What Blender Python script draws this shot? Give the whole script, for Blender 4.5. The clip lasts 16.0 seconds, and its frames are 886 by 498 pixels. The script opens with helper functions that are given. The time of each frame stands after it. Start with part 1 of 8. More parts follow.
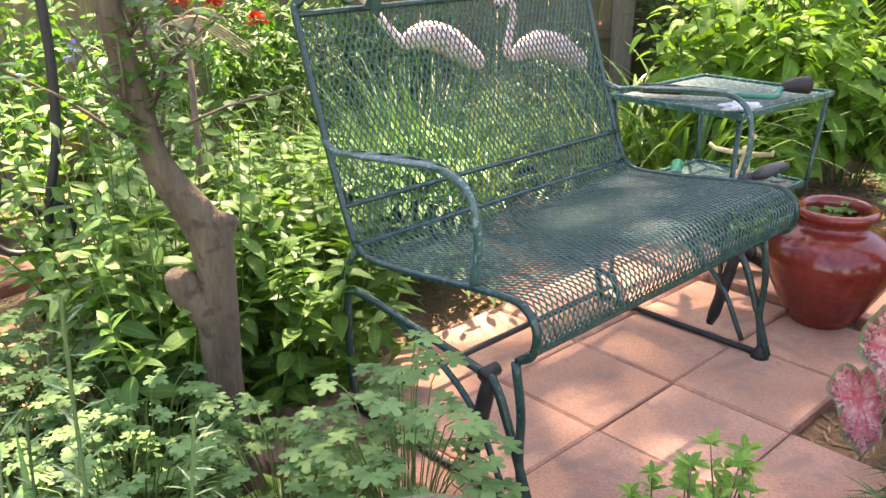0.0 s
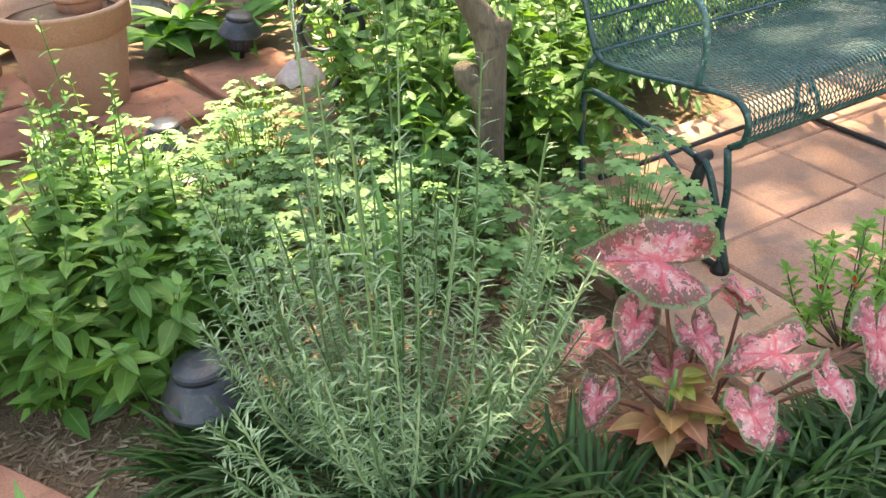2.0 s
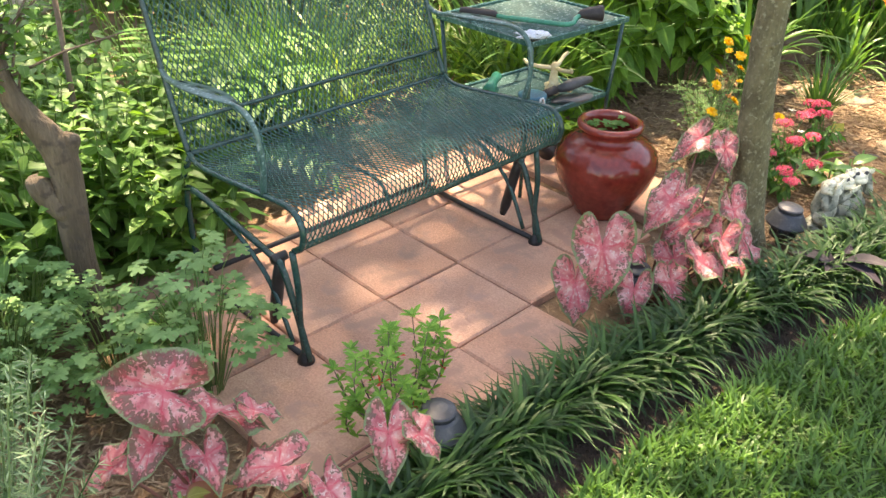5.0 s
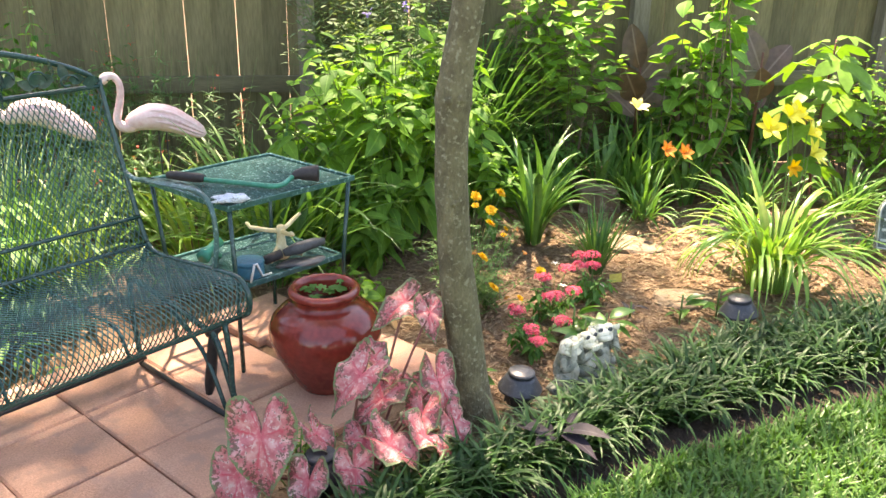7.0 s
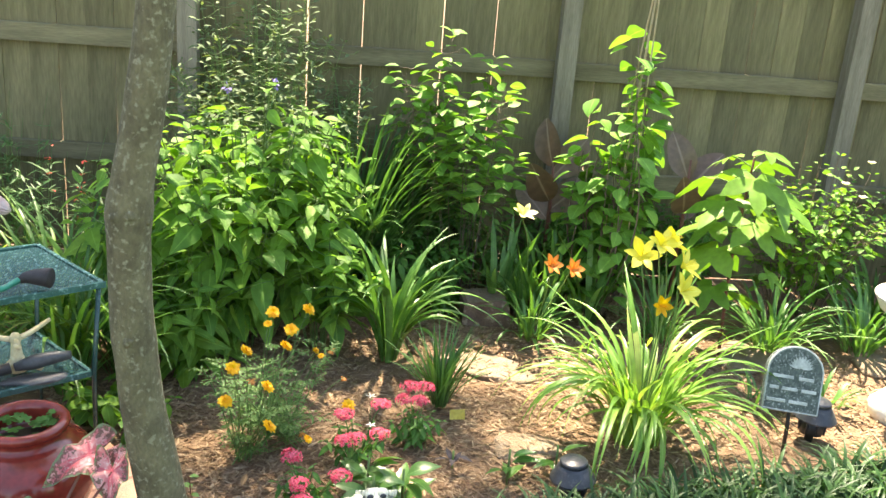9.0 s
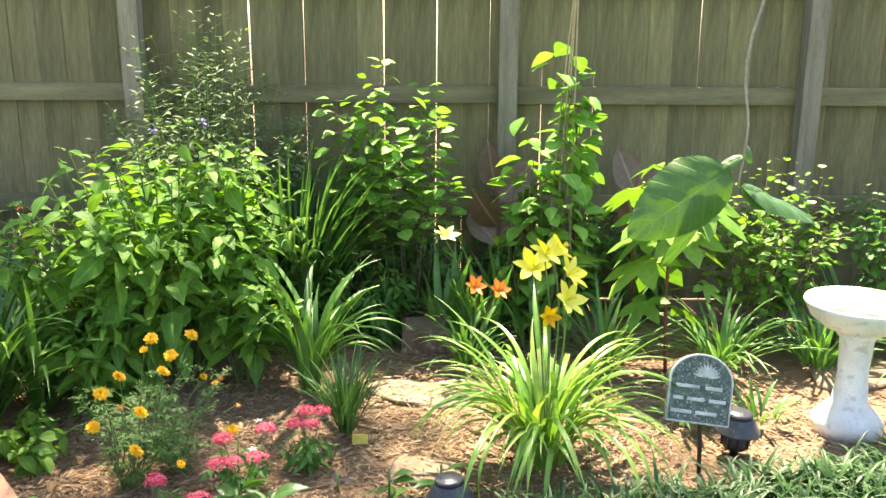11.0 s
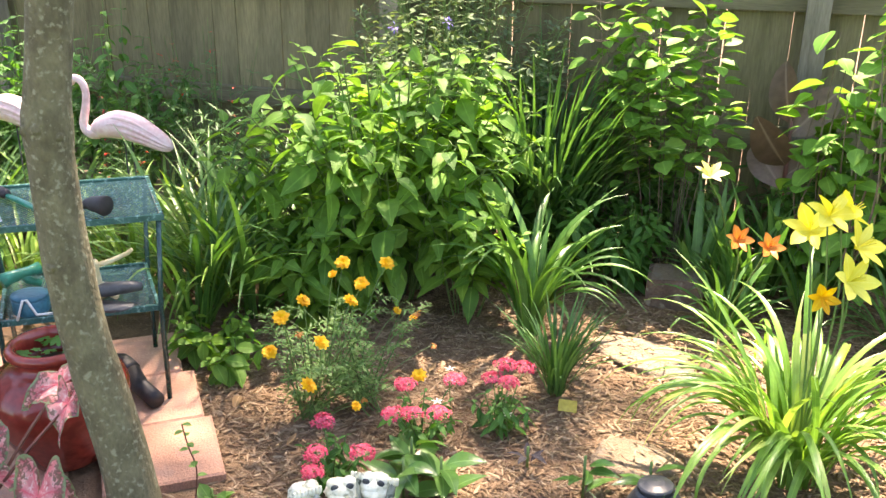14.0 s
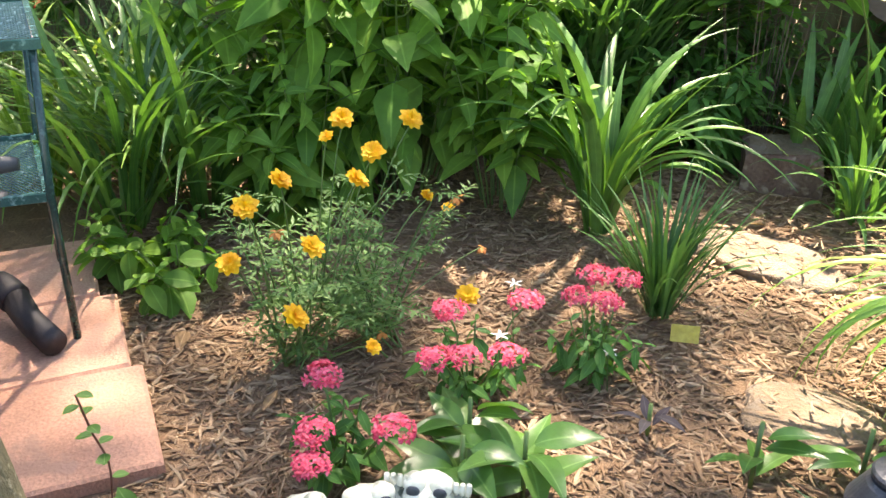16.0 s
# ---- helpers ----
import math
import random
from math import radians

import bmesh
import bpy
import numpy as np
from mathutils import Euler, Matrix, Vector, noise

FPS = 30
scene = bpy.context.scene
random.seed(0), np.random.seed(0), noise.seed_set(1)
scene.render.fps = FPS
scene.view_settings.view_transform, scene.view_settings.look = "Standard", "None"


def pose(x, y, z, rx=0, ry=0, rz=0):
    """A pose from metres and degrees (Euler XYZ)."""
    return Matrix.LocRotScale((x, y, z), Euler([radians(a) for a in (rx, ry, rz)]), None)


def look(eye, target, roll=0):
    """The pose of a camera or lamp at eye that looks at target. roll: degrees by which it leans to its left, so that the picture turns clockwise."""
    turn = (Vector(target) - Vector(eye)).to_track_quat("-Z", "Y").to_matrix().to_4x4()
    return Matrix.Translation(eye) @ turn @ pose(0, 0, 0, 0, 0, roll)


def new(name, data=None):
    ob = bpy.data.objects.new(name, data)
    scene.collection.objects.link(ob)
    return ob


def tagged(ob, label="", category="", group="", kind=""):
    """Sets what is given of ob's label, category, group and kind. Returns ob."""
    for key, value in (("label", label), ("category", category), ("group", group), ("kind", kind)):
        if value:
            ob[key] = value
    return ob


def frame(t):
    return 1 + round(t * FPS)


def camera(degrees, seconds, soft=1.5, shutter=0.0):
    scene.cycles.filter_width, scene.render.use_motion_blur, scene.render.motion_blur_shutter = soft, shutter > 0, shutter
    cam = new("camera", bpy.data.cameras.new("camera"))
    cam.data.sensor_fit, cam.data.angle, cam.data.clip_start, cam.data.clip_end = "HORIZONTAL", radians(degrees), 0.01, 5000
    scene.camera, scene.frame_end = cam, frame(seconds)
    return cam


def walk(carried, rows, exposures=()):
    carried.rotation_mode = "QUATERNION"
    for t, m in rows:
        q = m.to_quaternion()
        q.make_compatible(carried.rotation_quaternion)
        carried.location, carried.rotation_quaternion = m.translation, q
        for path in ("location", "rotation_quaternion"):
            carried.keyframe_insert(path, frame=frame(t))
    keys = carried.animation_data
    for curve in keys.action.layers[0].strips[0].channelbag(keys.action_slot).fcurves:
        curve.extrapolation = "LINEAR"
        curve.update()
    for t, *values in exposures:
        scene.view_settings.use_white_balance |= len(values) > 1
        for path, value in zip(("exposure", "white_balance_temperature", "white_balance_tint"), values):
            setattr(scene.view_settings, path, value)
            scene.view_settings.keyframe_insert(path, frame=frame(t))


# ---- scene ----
cam = camera(53.7, 16.0)
PATH = [
    (0, (-1.727, -1.008, 1.11), (-0.455, 0.352, 0.382), -0.4),
    (0.5, (-1.882, -1.142, 1.133), (-0.698, 0.213, 0.261), -1.0),
    (1, (-1.972, -1.197, 1.145), (-0.861, 0.143, 0.158), -1.7),
    (1.5, (-2.065, -1.244, 1.173), (-1.068, 0.124, 0.108), -2.2),
    (2, (-2.167, -1.284, 1.227), (-1.298, 0.173, 0.168), -2.5),
    (2.5, (-2.247, -1.348, 1.269), (-1.463, 0.162, 0.218), -2.2),
    (3, (-2.258, -1.425, 1.3), (-1.452, 0.045, 0.209), -1.3),
    (3.5, (-2.161, -1.472, 1.351), (-1.161, -0.107, 0.285), 1.0),
    (4, (-1.975, -1.486, 1.389), (-0.923, -0.163, 0.32), 2.5),
    (4.5, (-1.842, -1.561, 1.445), (-0.667, -0.355, 0.366), 1.8),
    (4.7, (-1.786, -1.583, 1.464), (-0.595, -0.381, 0.397), 1.7),
    (6.8, (-1.095, -1.973, 1.435), (0.3, -0.737, 0.708), 1.9),
    (7, (-1.002, -1.98, 1.43), (0.404, -0.758, 0.703), 1.0),
    (7.5, (-0.711, -2.054, 1.414), (0.672, -0.823, 0.659), 2.0),
    (8, (-0.474, -2.103, 1.407), (0.872, -0.847, 0.626), 1.8),
    (8.5, (-0.256, -2.116, 1.444), (1.117, -0.823, 0.78), 4.7),
    (9, (-0.091, -2.184, 1.487), (1.291, -0.866, 0.892), 4.6),
    (9.2, (-0.061, -2.203, 1.493), (1.347, -0.907, 0.913), 3.9),
    (10.25, (0.20, -2.43, 1.44), (1.64, -1.144, 0.91), 2.6),
    (11.3, (0.511, -2.65, 1.384), (1.648, -1.081, 0.891), 1.3),
    (11.5, (0.619, -2.645, 1.387), (1.668, -1.024, 0.868), 2.8),
    (12, (0.801, -2.632, 1.383), (1.708, -0.946, 0.806), 0.9),
    (12.5, (0.982, -2.632, 1.39), (1.588, -0.829, 0.772), 1.2),
    (13, (1.048, -2.633, 1.389), (1.508, -0.811, 0.706), 2.4),
    (13.5, (0.924, -2.565, 1.437), (1.456, -0.776, 0.719), 1.2),
    (14, (0.823, -2.32, 1.331), (1.503, -0.568, 0.646), 0.6),
    (14.5, (0.795, -2.081, 1.188), (1.585, -0.39, 0.469), 1.6),
    (15, (0.82, -1.89, 1.09), (1.609, -0.241, 0.278), 1.4),
    (15.5, (0.918, -1.735, 0.991), (1.702, -0.096, 0.156), 0.4),
    (16, (0.959, -1.487, 0.91), (1.689, 0.157, 0.035), 0.5),
]
walk(cam, [(t, look(eye, target, roll)) for t, eye, target, roll in PATH], [(0, 2.78, 8800, 27), (1.0, 2.72, 9300, 18), (2.5, 2.94, 9000, 12), (3.5, 2.92, 9100, 16), (4.5, 2.73, 9300, 18), (7.0, 2.66, 8500, 18), (8.5, 2.62, 8000, 12), (11.5, 2.60, 7800, 14), (13, 2.70, 7700, 23), (14.5, 2.72, 7900, 20), (16, 2.60, 7500, 18)])

# ---- world, sun ----
world = bpy.data.worlds.new("world")
scene.world = world
world.use_nodes = True
wt = world.node_tree
sky = wt.nodes.new("ShaderNodeTexSky")
sky.sky_type = "NISHITA"
sky.sun_disc = False
SUN_EL, SUN_DIR = radians(64), Vector((0.62, 0.78, 0)).normalized()
sky.sun_elevation = SUN_EL
sky.sun_rotation = math.atan2(SUN_DIR.x, SUN_DIR.y)
wt.links.new(sky.outputs[0], wt.nodes["Background"].inputs[0])
wt.nodes["Background"].inputs[1].default_value = 0.105
sun = new("sun", bpy.data.lights.new("sun", "SUN"))
sun.data.energy, sun.data.angle, sun.data.color = 4.5, radians(1.4), (1.0, 0.94, 0.84)
sun_from = SUN_DIR * math.cos(SUN_EL) + Vector((0, 0, math.sin(SUN_EL)))
sun.matrix_world = look(sun_from * 30, (0, 0, 0))


# ---- materials ----
def nodes_of(name):
    m = bpy.data.materials.new(name)
    m.use_nodes = True
    return m, m.node_tree.nodes, m.node_tree.links, m.node_tree.nodes["Principled BSDF"]


def noise_at(n, l, scale, detail=4.0, coord="Object", stretch=None):
    tc = n.new("ShaderNodeTexCoord")
    tex = n.new("ShaderNodeTexNoise")
    tex.inputs["Scale"].default_value, tex.inputs["Detail"].default_value = scale, detail
    if stretch:
        mp = n.new("ShaderNodeMapping")
        mp.inputs["Scale"].default_value = stretch
        l.new(tc.outputs[coord], mp.inputs[0])
        l.new(mp.outputs[0], tex.inputs[0])
    else:
        l.new(tc.outputs[coord], tex.inputs[0])
    return tex.outputs[0]


def ramp(n, l, src, stops):
    r = n.new("ShaderNodeValToRGB")
    el = r.color_ramp.elements
    while len(el) < len(stops):
        el.new(0.5)
    for e, (p, c) in zip(el, stops):
        e.position, e.color = p, (*c, 1)
    l.new(src, r.inputs[0])
    return r.outputs[0]


def mixed(n, l, fac, a, b, kind="MIX"):
    m = n.new("ShaderNodeMix")
    m.data_type, m.blend_type = "RGBA", kind
    for sock, v in ((0, fac), (6, a), (7, b)):
        if isinstance(v, (int, float)):
            m.inputs[sock].default_value = v
        elif isinstance(v, tuple):
            m.inputs[sock].default_value = (*v, 1)
        else:
            l.new(v, m.inputs[sock])
    return m.outputs[2]


def bumped(n, l, p, src, strength, distance):
    b = n.new("ShaderNodeBump")
    b.inputs["Strength"].default_value, b.inputs["Distance"].default_value = strength, distance
    l.new(src, b.inputs["Height"])
    l.new(b.outputs[0], p.inputs["Normal"])


def surface(name, c1, c2, scale=12, rough=0.7, fine=90, bump=0.4, dist=0.004, metal=0.0, c3=None, spec=0.5, stretch=None, per_object=0.0):
    """A plain solid: two colours in large patches, fine grain and relief."""
    m, n, l, p = nodes_of(name)
    big = noise_at(n, l, scale, 5, stretch=stretch)
    small = noise_at(n, l, fine, 6, stretch=stretch)
    col = ramp(n, l, big, [(0.3, c1), (0.7, c2)])
    col = mixed(n, l, 0.35, col, ramp(n, l, small, [(0.3, (0.25, 0.25, 0.25)), (0.75, (0.8, 0.8, 0.8))]), "OVERLAY")
    if c3:
        spots = noise_at(n, l, scale * 3.1, 6)
        f = ramp(n, l, spots, [(0.56, (0, 0, 0)), (0.66, (1, 1, 1))])
        col = mixed(n, l, f, col, c3)
    if per_object:
        info = n.new("ShaderNodeObjectInfo")
        col = mixed(n, l, per_object, col, ramp(n, l, info.outputs["Random"], [(0.0, (0.2, 0.2, 0.2)), (1.0, (0.85, 0.82, 0.8))]), "OVERLAY")
    l.new(col, p.inputs["Base Color"])
    p.inputs["Roughness"].default_value, p.inputs["Metallic"].default_value = rough, metal
    p.inputs["Specular IOR Level"].default_value = spec
    bumped(n, l, p, small, bump, dist)
    return m


def foliage(name, c1, c2, glow=0.35, rough=0.4, vein=0.25, spec=0.5, tip=None, c3=None):
    """Leaves: colour by leaf, a paler midrib, light that shines through."""
    m, n, l, p = nodes_of(name)
    geo = n.new("ShaderNodeNewGeometry")
    stops = [(0.0, c1), (0.85, c2), (1.0, c3)] if c3 else [(0.0, c1), (1.0, c2)]
    info = n.new("ShaderNodeObjectInfo")
    both, turn = n.new("ShaderNodeMath"), n.new("ShaderNodeMath")
    both.operation, turn.operation = "ADD", "FRACT"
    l.new(geo.outputs["Random Per Island"], both.inputs[0])
    l.new(info.outputs["Random"], both.inputs[1])
    l.new(both.outputs[0], turn.inputs[0])
    col = ramp(n, l, turn.outputs[0], stops)
    patch = noise_at(n, l, 35, 4)
    col = mixed(n, l, 0.4, col, ramp(n, l, patch, [(0.3, (0.3, 0.32, 0.28)), (0.7, (0.72, 0.72, 0.66))]), "OVERLAY")
    uv = n.new("ShaderNodeUVMap")
    sep = n.new("ShaderNodeSeparateXYZ")
    l.new(uv.outputs[0], sep.inputs[0])
    rib = ramp(n, l, sep.outputs[0], [(0.0, (1, 1, 1)), (0.12, (0, 0, 0))])
    fade = n.new("ShaderNodeMath")
    fade.operation = "MULTIPLY"
    fade.inputs[1].default_value = vein
    l.new(rib, fade.inputs[0])
    col = mixed(n, l, fade.outputs[0], col, tuple(min(1, 2.2 * v + 0.08) for v in c2))
    if tip:
        col = mixed(n, l, ramp(n, l, sep.outputs[1], [(0.75, (0, 0, 0)), (1.0, (1, 1, 1))]), col, tip)
    l.new(col, p.inputs["Base Color"])
    p.inputs["Roughness"].default_value, p.inputs["Specular IOR Level"].default_value = rough, spec
    bumped(n, l, p, noise_at(n, l, 160, 3), 0.25, 0.002)
    tr = n.new("ShaderNodeBsdfTranslucent")
    l.new(mixed(n, l, 1.0, col, (1.0, 1.0, 0.45), "MULTIPLY"), tr.inputs[0])
    add = n.new("ShaderNodeMixShader")
    add.inputs[0].default_value = glow
    l.new(p.outputs[0], add.inputs[1])
    l.new(tr.outputs[0], add.inputs[2])
    l.new(add.outputs[0], n["Material Output"].inputs[0])
    return m


def caladium_material():
    """Pink heart with crimson ribs, cream flecks, dark mottling towards a thin green rim. u: centre to rim, v: angle round the leaf."""
    m, n, l, p = nodes_of("caladium_leaf")
    uv = n.new("ShaderNodeUVMap")
    sep = n.new("ShaderNodeSeparateXYZ")
    l.new(uv.outputs[0], sep.inputs[0])
    info = n.new("ShaderNodeObjectInfo")
    mid, blot, fine = noise_at(n, l, 42, 3), noise_at(n, l, 105, 4), noise_at(n, l, 230, 3)

    def sums(src, k, c, other):
        w = n.new("ShaderNodeMath")
        w.operation = "MULTIPLY_ADD"
        w.inputs[1].default_value = k
        l.new(src, w.inputs[0])
        v = n.new("ShaderNodeMath")
        v.operation = "ADD"
        l.new(other, v.inputs[0])
        w.inputs[2].default_value = c
        l.new(w.outputs[0], v.inputs[1])
        return v.outputs[0]

    streak = noise_at(n, l, 1.0, 4, "UV", (3.2, 21, 1))
    spread = mixed(n, l, 0.32, blot, streak)
    wave = n.new("ShaderNodeMath")
    wave.operation = "PINGPONG"
    wave.inputs[1].default_value = 0.5
    mul = n.new("ShaderNodeMath")
    mul.operation = "MULTIPLY"
    mul.inputs[1].default_value = 7.0
    l.new(sums(mid, 0.05, -0.025, sep.outputs[1]), mul.inputs[0])
    l.new(mul.outputs[0], wave.inputs[0])
    vein = ramp(n, l, wave.outputs[0], [(0.0, (0.9, 0.9, 0.9)), (0.10, (0, 0, 0))])
    glow = ramp(n, l, wave.outputs[0], [(0.05, (1, 1, 1)), (0.40, (0, 0, 0))])
    inner = ramp(n, l, sep.outputs[0], [(0.50, (1, 1, 1)), (0.90, (0, 0, 0))])
    heart = ramp(n, l, sep.outputs[0], [(0.05, (0.85, 0.85, 0.85)), (0.34, (0, 0, 0))])
    pink = ramp(n, l, mid, [(0.32, (0.46, 0.085, 0.11)), (0.5, (0.62, 0.21, 0.22)), (0.66, (0.72, 0.40, 0.38))])
    flecks = ramp(n, l, spread, [(0.515, (0, 0, 0)), (0.59, (0.85, 0.85, 0.85))])
    col = mixed(n, l, flecks, pink, (0.74, 0.56, 0.52))
    col = mixed(n, l, mixed(n, l, 1.0, mixed(n, l, 1.0, glow, inner, "MULTIPLY"), ramp(n, l, blot, [(0.42, (0.85, 0.85, 0.85)), (0.58, (0.1, 0.1, 0.1))]), "MULTIPLY"), col, (0.62, 0.20, 0.22))
    # mottling: thick towards the rim, and on some leaves more than others
    lean = sums(info.outputs["Random"], 0.10, -0.06, sums(sep.outputs[0], 0.36, -0.21, spread))
    mott = ramp(n, l, sums(fine, 0.3, -0.15, lean), [(0.535, (0, 0, 0)), (0.575, (0.92, 0.92, 0.92))])
    col = mixed(n, l, mott, col, mixed(n, l, mid, (0.19, 0.045, 0.05), (0.13, 0.10, 0.055)))
    col = mixed(n, l, mixed(n, l, 1.0, vein, inner, "MULTIPLY"), col, (0.62, 0.06, 0.10))
    col = mixed(n, l, heart, col, (0.68, 0.11, 0.15))
    rim = ramp(n, l, sums(blot, 0.40, -0.20, sep.outputs[0]), [(0.90, (0, 0, 0)), (0.95, (1, 1, 1))])
    col = mixed(n, l, rim, col, mixed(n, l, fine, (0.10, 0.17, 0.065), (0.26, 0.33, 0.17)))
    l.new(col, p.inputs["Base Color"])
    p.inputs["Roughness"].default_value = 0.45
    bumped(n, l, p, mixed(n, l, 0.5, vein, fine), 0.6, -0.002)
    tr = n.new("ShaderNodeBsdfTranslucent")
    l.new(col, tr.inputs[0])
    mx = n.new("ShaderNodeMixShader")
    mx.inputs[0].default_value = 0.28
    l.new(p.outputs[0], mx.inputs[1])
    l.new(tr.outputs[0], mx.inputs[2])
    l.new(mx.outputs[0], n["Material Output"].inputs[0])
    return m


def veined_leaf(name, c1, c2, rib):
    """A broad leaf seen close: paler side veins slanting from the midrib, blotchy green between."""
    m, n, l, p = nodes_of(name)
    uv = n.new("ShaderNodeUVMap")
    sep = n.new("ShaderNodeSeparateXYZ")
    l.new(uv.outputs[0], sep.inputs[0])
    slant = n.new("ShaderNodeMath")
    slant.operation = "MULTIPLY_ADD"
    slant.inputs[1].default_value = -0.22
    l.new(sep.outputs[0], slant.inputs[0])
    l.new(sep.outputs[1], slant.inputs[2])
    nine = n.new("ShaderNodeMath")
    nine.operation = "MULTIPLY"
    nine.inputs[1].default_value = 8.0
    l.new(slant.outputs[0], nine.inputs[0])
    wave = n.new("ShaderNodeMath")
    wave.operation = "PINGPONG"
    wave.inputs[1].default_value = 0.5
    l.new(nine.outputs[0], wave.inputs[0])
    side = ramp(n, l, wave.outputs[0], [(0.0, (0.45, 0.45, 0.45)), (0.10, (0, 0, 0))])
    mid = ramp(n, l, sep.outputs[0], [(0.0, (0.8, 0.8, 0.8)), (0.045, (0, 0, 0))])
    col = ramp(n, l, noise_at(n, l, 38, 5), [(0.3, c1), (0.7, c2)])
    col = mixed(n, l, 0.3, col, ramp(n, l, noise_at(n, l, 260, 4), [(0.3, (0.3, 0.3, 0.3)), (0.7, (0.7, 0.7, 0.65))]), "OVERLAY")
    both = mixed(n, l, 1.0, side, mid, "LIGHTEN")
    col = mixed(n, l, both, col, rib)
    l.new(col, p.inputs["Base Color"])
    p.inputs["Roughness"].default_value = 0.42
    bumped(n, l, p, both, 0.6, -0.0012)
    tr = n.new("ShaderNodeBsdfTranslucent")
    l.new(mixed(n, l, 1.0, col, (1.0, 1.0, 0.4), "MULTIPLY"), tr.inputs[0])
    mx = n.new("ShaderNodeMixShader")
    mx.inputs[0].default_value = 0.35
    l.new(p.outputs[0], mx.inputs[1])
    l.new(tr.outputs[0], mx.inputs[2])
    l.new(mx.outputs[0], n["Material Output"].inputs[0])
    return m


